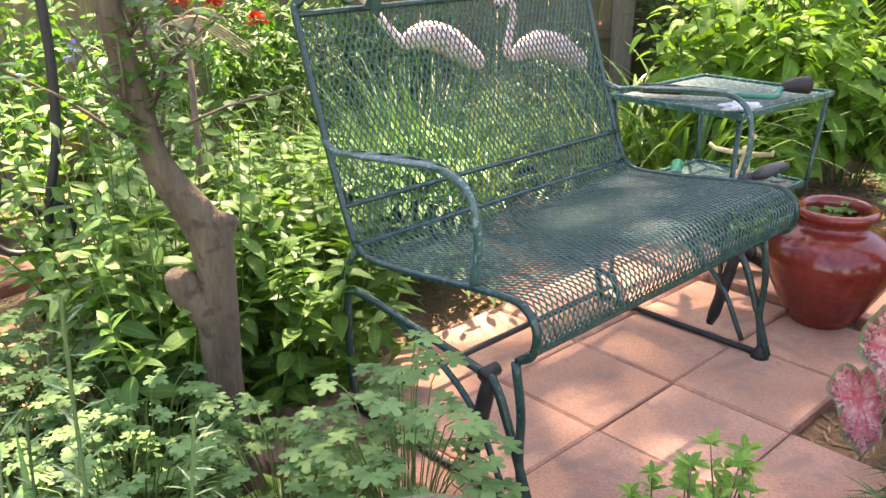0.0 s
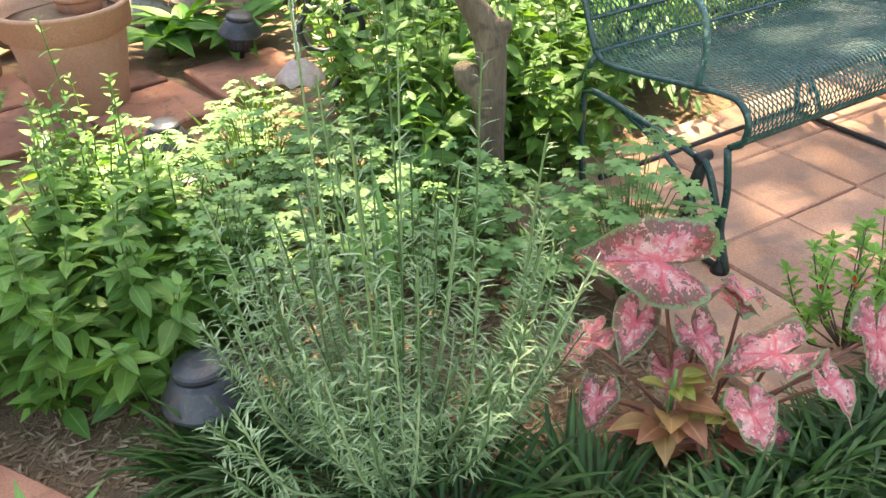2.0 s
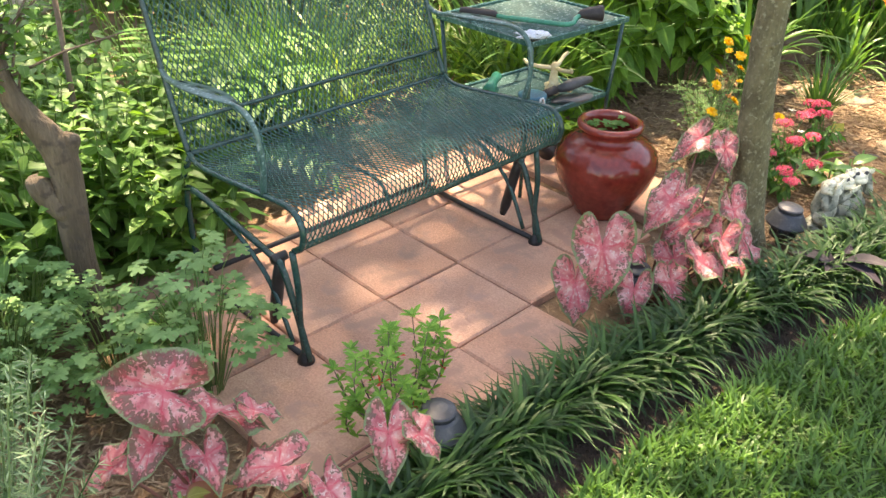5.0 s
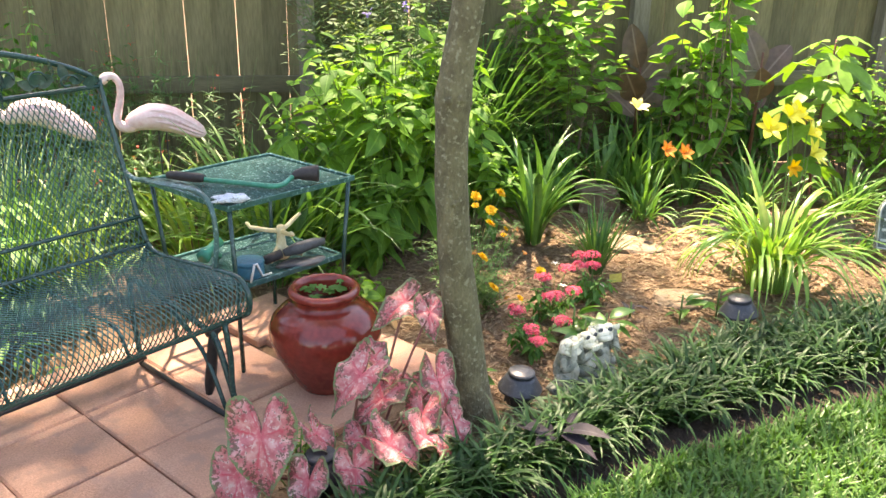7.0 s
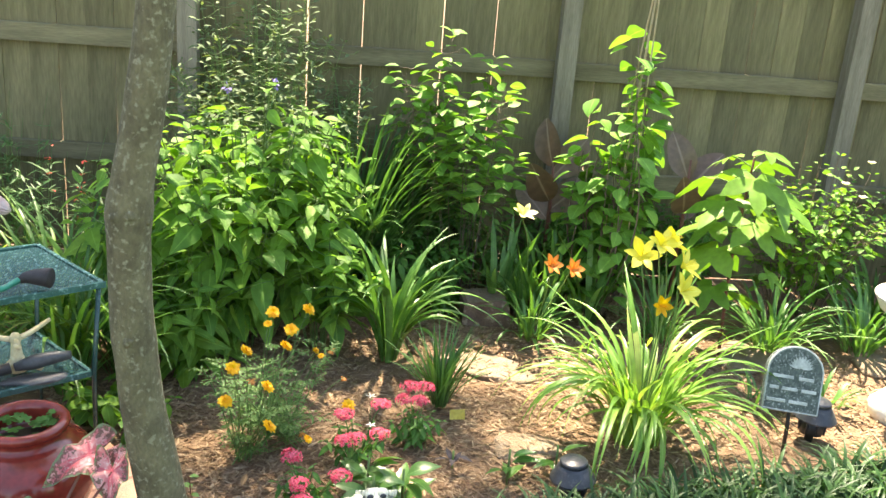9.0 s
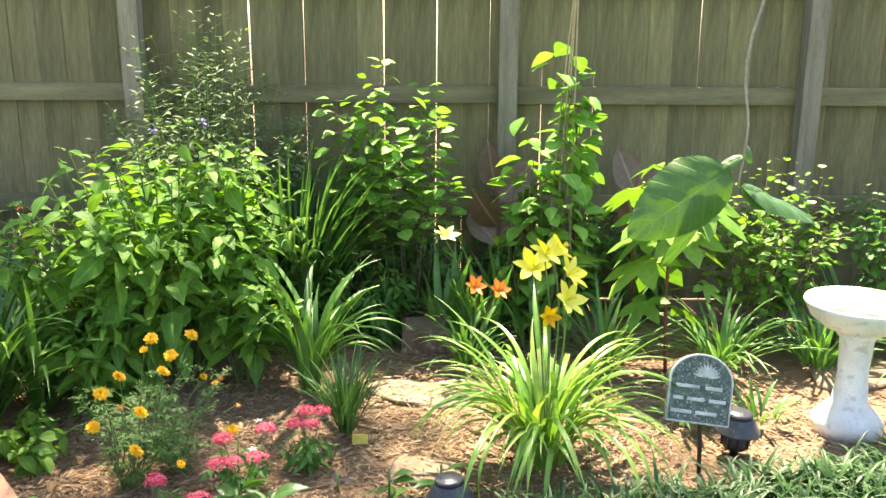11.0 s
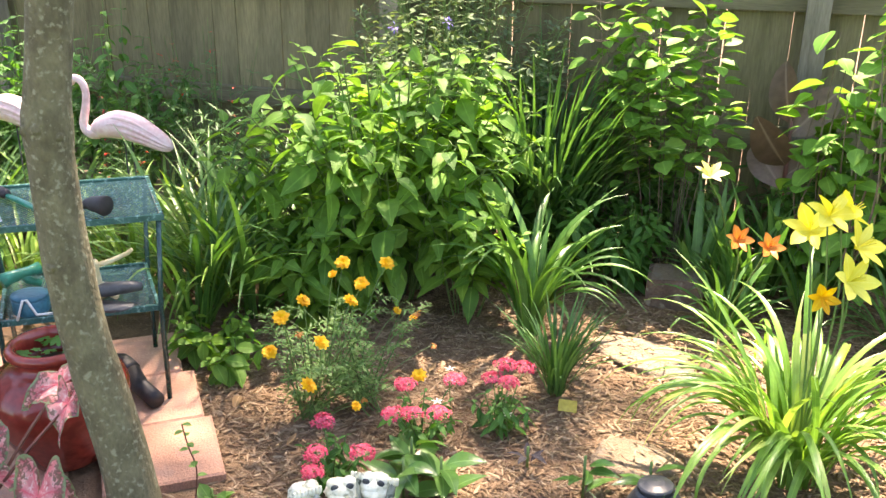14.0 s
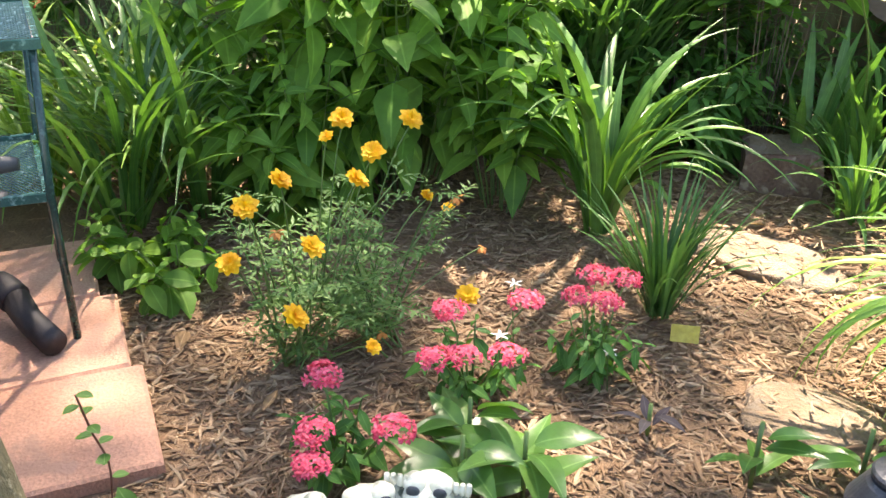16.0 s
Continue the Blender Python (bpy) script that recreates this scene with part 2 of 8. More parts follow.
MAT = {
    "mulch": surface("mulch", (0.16, 0.098, 0.055), (0.23, 0.147, 0.085), 18, 0.95, 130, 0.9, 0.008, c3=(0.15, 0.094, 0.056)),
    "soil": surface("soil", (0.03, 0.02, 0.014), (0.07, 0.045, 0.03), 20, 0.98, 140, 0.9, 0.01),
    "turf": surface("turf", (0.022, 0.055, 0.010), (0.05, 0.095, 0.018), 9, 0.95, 160, 0.9, 0.01, c3=(0.07, 0.09, 0.03)),
    "paver": surface("paver", (0.475, 0.25, 0.168), (0.595, 0.35, 0.248), 5, 0.85, 170, 0.6, 0.005, c3=(0.43, 0.255, 0.19), per_object=0.3),
    "old_paver": surface("old_paver", (0.24, 0.10, 0.065), (0.36, 0.17, 0.11), 9, 0.9, 200, 0.4, 0.003, c3=(0.20, 0.10, 0.07), per_object=0.4),
    "fence": surface("fence", (0.108, 0.098, 0.046), (0.208, 0.187, 0.095), 3.0, 0.85, 26, 0.5, 0.004, stretch=(6, 6, 0.7), per_object=0.45),
    "rail": surface("rail", (0.115, 0.103, 0.054), (0.22, 0.197, 0.110), 3.0, 0.85, 26, 0.5, 0.004, stretch=(0.7, 6, 6), per_object=0.3),
    "post": surface("post", (0.175, 0.155, 0.11), (0.29, 0.26, 0.195), 4.0, 0.85, 30, 0.5, 0.004, stretch=(6, 6, 0.7), per_object=0.3),
    "green_paint": surface("green_paint", (0.008, 0.040, 0.035), (0.018, 0.068, 0.060), 25, 0.27, 220, 0.12, 0.001, c3=(0.035, 0.10, 0.09), spec=0.6),
    # bench green lightened for the mesh: its sheen is put into the colour
    "sheen_mesh_green": surface("sheen_mesh_green", (0.015, 0.066, 0.057), (0.032, 0.112, 0.099), 25, 0.27, 220, 0.12, 0.001, c3=(0.06, 0.15, 0.14), spec=0.6),
    # lighter green with pale flecks, for the bench arms
    "flecked_green": surface("flecked_green", (0.022, 0.080, 0.072), (0.07, 0.16, 0.15), 30, 0.3, 160, 0.15, 0.001, c3=(0.25, 0.36, 0.36), spec=0.6),
    # table green with pale patches that imitate sky reflected in the mesh
    "sky_sheen_green": surface("sky_sheen_green", (0.018, 0.078, 0.068), (0.042, 0.132, 0.118), 25, 0.25, 220, 0.12, 0.001, c3=(0.16, 0.31, 0.29), spec=0.6),
    "black_iron": surface("black_iron", (0.012, 0.013, 0.014), (0.03, 0.032, 0.034), 30, 0.5, 200, 0.2, 0.001),
    "lamp_plastic": surface("lamp_plastic", (0.026, 0.029, 0.036), (0.055, 0.060, 0.070), 22, 0.38, 240, 0.2, 0.001, c3=(0.08, 0.08, 0.082)),
    "glaze": surface("glaze", (0.19, 0.022, 0.016), (0.27, 0.040, 0.027), 6, 0.16, 60, 0.03, 0.001, c3=(0.17, 0.020, 0.015), spec=0.6),
    "terracotta": surface("terracotta", (0.40, 0.215, 0.135), (0.49, 0.29, 0.195), 6, 0.88, 160, 0.2, 0.002, c3=(0.45, 0.27, 0.185)),
    "dark_terracotta": surface("dark_terracotta", (0.30, 0.12, 0.065), (0.40, 0.19, 0.11), 8, 0.9, 160, 0.25, 0.002, c3=(0.24, 0.13, 0.09)),
    "tan_pot": surface("tan_pot", (0.32, 0.22, 0.11), (0.44, 0.32, 0.18), 8, 0.85, 160, 0.3, 0.002, c3=(0.22, 0.16, 0.09)),
    "bark": surface("bark", (0.088, 0.074, 0.039), (0.188, 0.164, 0.090), 24, 0.9, 130, 0.9, 0.006, c3=(0.255, 0.240, 0.155), stretch=(1, 1, 0.6)),
    "grey_bark": surface("grey_bark", (0.085, 0.062, 0.040), (0.19, 0.145, 0.098), 11, 0.92, 100, 0.9, 0.007, c3=(0.08, 0.06, 0.045), stretch=(1.6, 1.6, 0.35)),
    "pale_twig": surface("pale_twig", (0.22, 0.18, 0.14), (0.36, 0.31, 0.26), 30, 0.85, 200, 0.5, 0.002),
    "twig": surface("twig", (0.10, 0.07, 0.05), (0.20, 0.15, 0.11), 30, 0.85, 200, 0.5, 0.002),
    "sandstone": surface("sandstone", (0.13, 0.09, 0.055), (0.235, 0.165, 0.105), 9, 0.92, 120, 0.7, 0.008, c3=(0.17, 0.135, 0.10)),
    "flagstone": surface("flagstone", (0.175, 0.127, 0.080), (0.255, 0.188, 0.126), 9, 0.92, 120, 0.8, 0.010, c3=(0.21, 0.17, 0.125)),
    "dark_stone": surface("dark_stone", (0.10, 0.06, 0.045), (0.22, 0.15, 0.11), 10, 0.92, 110, 0.7, 0.006, c3=(0.30, 0.24, 0.18)),
    "rubble": surface("rubble", (0.24, 0.215, 0.18), (0.42, 0.385, 0.33), 8, 0.92, 110, 0.7, 0.008, c3=(0.15, 0.13, 0.10)),
    "cast_stone": surface("cast_stone", (0.075, 0.09, 0.06), (0.50, 0.50, 0.40), 26, 0.85, 170, 0.8, 0.004, c3=(0.06, 0.08, 0.06)),
    "pale_cast": surface("pale_cast", (0.60, 0.57, 0.42), (0.80, 0.78, 0.64), 22, 0.85, 150, 0.6, 0.003, c3=(0.36, 0.36, 0.25)),
    "slate": surface("slate", (0.035, 0.052, 0.045), (0.11, 0.14, 0.125), 45, 0.7, 160, 0.9, 0.004, c3=(0.30, 0.33, 0.31)),
    "pale_relief": surface("pale_relief", (0.30, 0.33, 0.31), (0.56, 0.59, 0.56), 30, 0.75, 160, 0.5, 0.002),
    "white_glaze": surface("white_glaze", (0.66, 0.65, 0.62), (0.80, 0.79, 0.77), 10, 0.4, 120, 0.2, 0.002, c3=(0.55, 0.52, 0.46)),
    # faded pink, paled further to stand in for sun on the plastic
    "flamingo_pink": surface("flamingo_pink", (0.68, 0.45, 0.45), (0.79, 0.60, 0.59), 9, 0.38, 60, 0.15, 0.002),
    "beak": surface("beak", (0.02, 0.016, 0.016), (0.06, 0.045, 0.04), 20, 0.4),
    "hose_green": surface("hose_green", (0.012, 0.20, 0.13), (0.02, 0.28, 0.19), 20, 0.35),
    "dark_grip": surface("dark_grip", (0.015, 0.013, 0.014), (0.035, 0.03, 0.032), 40, 0.6, 260, 0.5, 0.001),
    "cream_plastic": surface("cream_plastic", (0.62, 0.53, 0.30), (0.74, 0.66, 0.42), 12, 0.4),
    "grey_plastic": surface("grey_plastic", (0.045, 0.05, 0.055), (0.09, 0.095, 0.10), 12, 0.45),
    "blue_plastic": surface("blue_plastic", (0.015, 0.11, 0.17), (0.03, 0.17, 0.24), 12, 0.35),
    "glove_cloth": surface("glove_cloth", (0.50, 0.58, 0.68), (0.75, 0.78, 0.82), 40, 0.9, 220, 0.6, 0.003, c3=(0.16, 0.2, 0.28)),
    "white_wire": surface("white_wire", (0.7, 0.7, 0.68), (0.8, 0.8, 0.79), 20, 0.4),
    "copper_shade": surface("copper_shade", (0.27, 0.19, 0.165), (0.42, 0.32, 0.285), 14, 0.5, 120, 0.2, 0.002),
    "yellow_tag": surface("yellow_tag", (0.50, 0.40, 0.05), (0.62, 0.52, 0.10), 30, 0.4),
    "dry_coil": surface("dry_coil", (0.30, 0.24, 0.14), (0.46, 0.38, 0.24), 30, 0.9),
    "chips": None,
    "caladium": caladium_material(),
    "bush": foliage("bush_leaf", (0.095, 0.24, 0.042), (0.20, 0.40, 0.066), 0.5, 0.55, spec=0.3, c3=(0.24, 0.42, 0.06)),
    "herb": foliage("herb_leaf", (0.068, 0.185, 0.036), (0.17, 0.34, 0.076), 0.40, 0.46),
    "herb_dark": foliage("herb_dark_leaf", (0.050, 0.165, 0.030), (0.11, 0.28, 0.058), 0.38, 0.5, spec=0.35),
    "columbine": foliage("columbine_leaf", (0.10, 0.235, 0.072), (0.21, 0.385, 0.14), 0.34, 0.6),
    "rosemary": foliage("rosemary_needle", (0.052, 0.118, 0.042), (0.22, 0.335, 0.15), 0.15, 0.42, vein=0.35, c3=(0.38, 0.48, 0.29)),
    "liriope": foliage("liriope_blade", (0.013, 0.048, 0.012), (0.050, 0.128, 0.030), 0.22, 0.46, vein=0.1, spec=0.35),
    "lawn": foliage("lawn_blade", (0.042, 0.122, 0.018), (0.098, 0.220, 0.040), 0.25, 0.45, vein=0.1),
    "lily": foliage("lily_blade", (0.11, 0.25, 0.04), (0.235, 0.41, 0.08), 0.38, 0.4, vein=0.2, c3=(0.33, 0.39, 0.11)),
    "bright_lily": foliage("bright_lily_blade", (0.13, 0.30, 0.05), (0.26, 0.45, 0.095), 0.4, 0.36, vein=0.2, c3=(0.42, 0.44, 0.15)),
    "lily_dark": foliage("lily_dark_blade", (0.060, 0.175, 0.038), (0.14, 0.30, 0.075), 0.32, 0.4, vein=0.2),
    "maiden": foliage("maiden_blade", (0.050, 0.155, 0.032), (0.135, 0.30, 0.065), 0.35, 0.4, vein=0.15),
    "fine_grass": foliage("fine_grass_blade", (0.040, 0.128, 0.034), (0.11, 0.25, 0.068), 0.3, 0.5, vein=0.1),
    "vine": foliage("vine_leaf", (0.11, 0.28, 0.045), (0.22, 0.43, 0.080), 0.40, 0.55, spec=0.3),
    "oakleaf": foliage("oakleaf_leaf", (0.10, 0.24, 0.03), (0.175, 0.335, 0.048), 0.35, 0.5, spec=0.35),
    "canna": foliage("canna_leaf", (0.15, 0.085, 0.062), (0.28, 0.20, 0.165), 0.42, 0.3, vein=0.4),
    "purple": foliage("purple_leaf", (0.03, 0.024, 0.034), (0.065, 0.058, 0.062), 0.1, 0.75, spec=0.12),
    "coleus": foliage("coleus_leaf", (0.34, 0.10, 0.085), (0.42, 0.25, 0.10), 0.38, 0.45, vein=0.3),
    "coleus_top": foliage("coleus_top_leaf", (0.23, 0.26, 0.05), (0.33, 0.28, 0.08), 0.38, 0.45, vein=0.3),
    "hosta": foliage("hosta_leaf", (0.055, 0.17, 0.035), (0.13, 0.27, 0.065), 0.35, 0.3, vein=0.3),
    "feathery": foliage("feathery_leaf", (0.08, 0.185, 0.045), (0.18, 0.32, 0.09), 0.3, 0.55),
    "shrub_grey": foliage("shrub_grey_leaf", (0.10, 0.15, 0.078), (0.205, 0.275, 0.145), 0.3, 0.7, spec=0.2),
    "crown": foliage("crown_leaf", (0.045, 0.12, 0.025), (0.10, 0.21, 0.045), 0.35, 0.4, vein=0.3),
    "apple_leaf": veined_leaf("apple_leaf", (0.042, 0.12, 0.022), (0.068, 0.165, 0.035), (0.12, 0.22, 0.06)),
    "stem": foliage("stem_green", (0.08, 0.16, 0.04), (0.15, 0.24, 0.07), 0.1, 0.5),
    "red_stem": foliage("stem_red", (0.16, 0.05, 0.04), (0.22, 0.09, 0.06), 0.1, 0.5),
    "yellow_lily": foliage("yellow_petal", (0.80, 0.72, 0.06), (0.84, 0.79, 0.16), 0.35, 0.5, vein=0.2),
    "pale_lily": foliage("pale_petal", (0.80, 0.76, 0.32), (0.82, 0.80, 0.45), 0.35, 0.5),
    "orange_lily": foliage("orange_petal", (0.72, 0.20, 0.03), (0.78, 0.30, 0.06), 0.35, 0.5),
    "marigold": foliage("marigold_petal", (0.76, 0.38, 0.005), (0.82, 0.50, 0.01), 0.3, 0.6),
    "dry_leaf": foliage("dry_leaf", (0.20, 0.115, 0.06), (0.40, 0.27, 0.15), 0.2, 0.8, spec=0.2),
    "spent": foliage("spent_petal", (0.40, 0.13, 0.03), (0.55, 0.24, 0.05), 0.2, 0.7),
    "pentas": foliage("pentas_petal", (0.70, 0.045, 0.13), (0.82, 0.16, 0.25), 0.3, 0.6),
    "red_flower": foliage("red_petal", (0.55, 0.03, 0.02), (0.70, 0.08, 0.04), 0.3, 0.6),
    "white_petal": foliage("white_petal", (0.78, 0.76, 0.68), (0.84, 0.83, 0.78), 0.3, 0.6),
    "violet": foliage("violet_petal", (0.16, 0.12, 0.55), (0.30, 0.22, 0.62), 0.3, 0.6),
}


def chips_material():
    m, n, l, p = nodes_of("wood_chips")
    geo = n.new("ShaderNodeNewGeometry")
    col = ramp(n, l, geo.outputs["Random Per Island"], [(0.0, (0.165, 0.098, 0.054)), (0.35, (0.23, 0.144, 0.081)), (0.75, (0.30, 0.202, 0.121)), (1.0, (0.40, 0.295, 0.185))])
    col = mixed(n, l, 0.4, col, ramp(n, l, noise_at(n, l, 120, 4), [(0.3, (0.25, 0.25, 0.25)), (0.7, (0.75, 0.75, 0.75))]), "OVERLAY")
    l.new(col, p.inputs["Base Color"])
    p.inputs["Roughness"].default_value = 0.9
    return m


MAT["chips"] = chips_material()


# ---- mesh helpers ----
rng = np.random.default_rng(7)


class Shape:
    """Vertices, faces and leaf coordinates that grow piece by piece into one mesh."""

    def __init__(self):
        self.v, self.f, self.uv, self.count = [], [], [], 0

    def add(self, v, f, uv=None):
        v = np.asarray(v, float)
        self.v.append(v)
        self.f += [tuple(int(i) + self.count for i in face) for face in f]
        self.uv.append(np.asarray(uv, float) if uv is not None else np.full((len(v), 2), 0.5))
        self.count += len(v)
        return self

    def many(self, v, f, uv, place):
        """Copies of one small shape at the n x 3 x 4 matrices in place."""
        if len(place) == 0:
            return self
        v, place = np.asarray(v, float), np.asarray(place, float)
        out = np.einsum("nij,kj->nki", place[:, :, :3], v) + place[:, None, :, 3]
        k = len(v)
        self.v.append(out.reshape(-1, 3))
        self.uv.append(np.tile(np.asarray(uv, float), (len(place), 1)))
        off = self.count
        for i in range(len(place)):
            b = off + i * k
            self.f += [tuple(q + b for q in face) for face in f]
        self.count += k * len(place)
        return self

    def mesh(self, name, mat, smooth=True):
        me = bpy.data.meshes.new(name)
        v = np.concatenate(self.v) if self.v else np.zeros((0, 3))
        me.from_pydata(v.tolist(), [], self.f)
        uv = np.concatenate(self.uv)
        layer = me.uv_layers.new(name="UVMap")
        idx = np.zeros(len(me.loops), dtype=np.int32)
        me.loops.foreach_get("vertex_index", idx)
        layer.data.foreach_set("uv", uv[idx].astype(np.float32).ravel())
        me.materials.append(MAT[mat] if isinstance(mat, str) else mat)
        me.polygons.foreach_set("use_smooth", [smooth] * len(me.polygons))
        me.update()
        return me


FINE = {"foliage", "needles", "frond_mass", "young_growth", "flowers", "old_foliage", "crown", "stamens", "petals"}


def part(name, shape, mat, parent=None, label="", smooth=True, kind=""):
    """One mesh object, under a thing or a part where one is given."""
    me = shape if isinstance(shape, bpy.types.Mesh) else shape.mesh(name, mat, smooth)
    ob = new(name, me)
    if parent is not None:
        ob.parent = parent
    return tagged(ob, label, kind=kind or ("stuff" if name in FINE else ""))


def thing(name, at=(0, 0, 0), label="", category="", group="", kind="", turn=0.0):
    ob = new(name)
    ob.empty_display_size = 0.1
    ob.matrix_world = pose(*at, 0, 0, turn)
    return tagged(ob, label, category, group, kind)


def tube(points, radius, sides=6, caps=True):
    """A round rod along points; radius one number or one for each point."""
    p = np.asarray(points, float)
    r = np.full(len(p), radius) if np.isscalar(radius) else np.asarray(radius, float)
    d = np.gradient(p, axis=0)
    d /= np.linalg.norm(d, axis=1)[:, None] + 1e-12
    ref = np.array((0, 0, 1.0)) if abs(d[0][2]) < 0.9 else np.array((1.0, 0, 0))
    v, f, uv = [], [], []
    side = np.cross(d[0], ref)
    for i in range(len(p)):
        side = side - d[i] * (side @ d[i])
        side /= np.linalg.norm(side) + 1e-12
        other = np.cross(d[i], side)
        for k in range(sides):
            a = 2 * math.pi * k / sides
            v.append(p[i] + r[i] * (side * math.cos(a) + other * math.sin(a)))
            uv.append((0.5, i / max(1, len(p) - 1)))
    for i in range(len(p) - 1):
        for k in range(sides):
            a, b = i * sides + k, i * sides + (k + 1) % sides
            f.append((a, b, b + sides, a + sides))
    if caps:
        f.append(tuple(range(sides))[::-1])
        f.append(tuple(range((len(p) - 1) * sides, len(p) * sides)))
    return v, f, uv


def smooth_line(points, n=24):
    """A smooth line through a few points (Catmull-Rom)."""
    p = np.asarray(points, float)
    q = np.vstack((2 * p[0] - p[1], p, 2 * p[-1] - p[-2]))
    out = []
    for t in np.linspace(0, len(p) - 1 - 1e-9, n):
        i, u = int(t), t - int(t)
        a, b, c, d = q[i], q[i + 1], q[i + 2], q[i + 3]
        out.append(0.5 * (2 * b + (c - a) * u + (2 * a - 5 * b + 4 * c - d) * u * u + (3 * b - a - 3 * c + d) * u ** 3))
    return np.array(out)


def lathe(profile, sides=28, wobble=0.0, seed=1):
    """A turned body from (radius, height) pairs."""
    pr = np.asarray(profile, float)
    g = np.random.default_rng(seed)
    v, f = [], []
    for r, z in pr:
        for k in range(sides):
            a = 2 * math.pi * k / sides
            w = 1 + wobble * g.normal()
            v.append((r * w * math.cos(a), r * w * math.sin(a), z))
    for i in range(len(pr) - 1):
        for k in range(sides):
            a, b = i * sides + k, i * sides + (k + 1) % sides
            f.append((a, b, b + sides, a + sides))
    f.append(tuple(range(sides))[::-1])
    f.append(tuple(range((len(pr) - 1) * sides, len(pr) * sides)))
    return v, f


def block(sx, sy, sz, bevel=0.004):
    """A box round the origin with its edges broken."""
    x, y, z, b = sx / 2, sy / 2, sz / 2, bevel
    v = []
    for zz, inset in ((-z, 0), (z - b, 0), (z, b)):
        v += [(-x + inset, -y + inset, zz), (x - inset, -y + inset, zz), (x - inset, y - inset, zz), (-x + inset, y - inset, zz)]
    f = [(3, 2, 1, 0), (8, 9, 10, 11)]
    for i in (0, 4):
        for k in range(4):
            f.append((i + k, i + (k + 1) % 4, i + 4 + (k + 1) % 4, i + 4 + k))
    return v, f


def moved(v, m):
    v = np.asarray(v, float)
    a = np.array(m)
    return v @ a[:3, :3].T + a[:3, 3]


def stone_shape(rx, ry, rz, seed, rough=0.14, flat=None):
    """An uneven stone: a ball pushed in and out, cut flat on top where asked."""
    bm = bmesh.new()
    bmesh.ops.create_icosphere(bm, subdivisions=3, radius=1)
    g = np.random.default_rng(seed)
    o = Vector(g.uniform(0, 50, 3))
    v = []
    for w in bm.verts:
        c = w.co.normalized()
        k = 1 + rough * 2.2 * noise.noise(c * 1.6 + o) + rough * noise.noise(c * 4 + o)
        q = Vector((c.x * rx * k, c.y * ry * k, c.z * rz * k))
        if flat is not None and q.z > flat:
            q.z = flat + 0.12 * (q.z - flat) + 0.003 * noise.noise(q * 30 + o)
        v.append(tuple(q))
    f = [tuple(x.index for x in face.verts) for face in bm.faces]
    bm.free()
    return v, f


# ---- leaf shapes: base at the origin, along +y, upper side to +z ----
def leaf_shape(length, width, segs=5, widest=0.4, fold=0.25, curl=0.15, point=1.0):
    v, f, uv = [], [], []
    for i in range(segs + 1):
        t = i / segs
        a = t / widest if t < widest else 1 - (t - widest) / (1 - widest)
        w = width / 2 * max(0.02, math.sin(math.pi / 2 * a)) ** (0.8 if t < widest else point)
        y, z = length * t, -curl * length * t * t
        v += [(-w, y, z + fold * w), (0, y, z), (w, y, z + fold * w)]
        uv += [(1, t), (0, t), (1, t)]
    for i in range(segs):
        a = 3 * i
        f += [(a, a + 1, a + 4, a + 3), (a + 1, a + 2, a + 5, a + 4)]
    return v, f, uv


def lobed_shape(size, lobes, depth=0.35, per=4, curl=0.2, stalk=0.0):
    """A leaf with lobes or teeth round its rim, cupped a little."""
    n = lobes * per
    v, uv = [(0, size * 0.28 + stalk, 0)], [(0, 0)]
    for i in range(n + 1):
        t = i / n
        a = -math.pi / 2 + math.radians(20) + math.radians(320) * t
        wave = abs(math.sin(math.pi * lobes * t)) ** 0.6
        ahead = 0.78 + 0.32 * max(0, math.sin(a))
        r = size * 0.62 * ahead * (1 - depth + depth * wave)
        x, y = r * math.cos(a), r * math.sin(a) + size * 0.28 + stalk
        v.append((x, y, -curl * (x * x + (y - size * 0.28) ** 2) / size))
        uv.append((1, t))
    return v, [(0, i, i + 1) for i in range(1, n + 1)], uv


HEART = ((0.0, 0.62), (0.055, 0.52), (0.17, 0.37), (0.28, 0.17), (0.34, -0.03), (0.325, -0.20), (0.25, -0.34), (0.155, -0.375), (0.075, -0.30), (0.028, -0.17), (0.0, -0.05))


def heart_rings(length, width, rings=4, n=22, cup=0.12, droop=0.25, ruffle=0.012, seed=0):
    """An arrow-heart leaf on a grid of rings round the stalk's joint; u runs to the rim, v round it from the notch."""
    g = np.random.default_rng(seed)
    ph, lop = g.uniform(0, 6.28), g.uniform(0.9, 1.1, 2)
    half = smooth_line([(x, y, 0) for x, y in HEART], n // 2 + 1)[:, :2]
    rim = [(-x * lop[0], y) for x, y in half[::-1]] + [(x * lop[1], y) for x, y in half[1:-1]]
    n = len(rim)
    v, uv, f = [(0, 0, 0)], [(0, 0)], []
    for k in range(1, rings + 1):
        q = k / rings
        for i, (rx, ry) in enumerate(rim):
            x, y = width * 1.45 * rx * q, length * ry * q
            a = math.atan2(ry, rx)
            z = cup * abs(x) - droop * y * abs(y) / length - 0.55 * x * x / width
            z += ruffle * q * q * math.sin(4 * a + ph) + 0.45 * ruffle * q * q * math.sin(9 * a + 2 * ph)
            z += 0.16 * ruffle * math.sin(8 * 2 * math.pi * i / n) * q
            v.append((x, y, z))
            uv.append((q, i / n))
    for i in range(n):
        f.append((0, 1 + i, 1 + (i + 1) % n))
    for k in range(rings - 1):
        for i in range(n):
            a, b = 1 + k * n + i, 1 + k * n + (i + 1) % n
            f.append((a, a + n, b + n, b))
    return v, f, uv


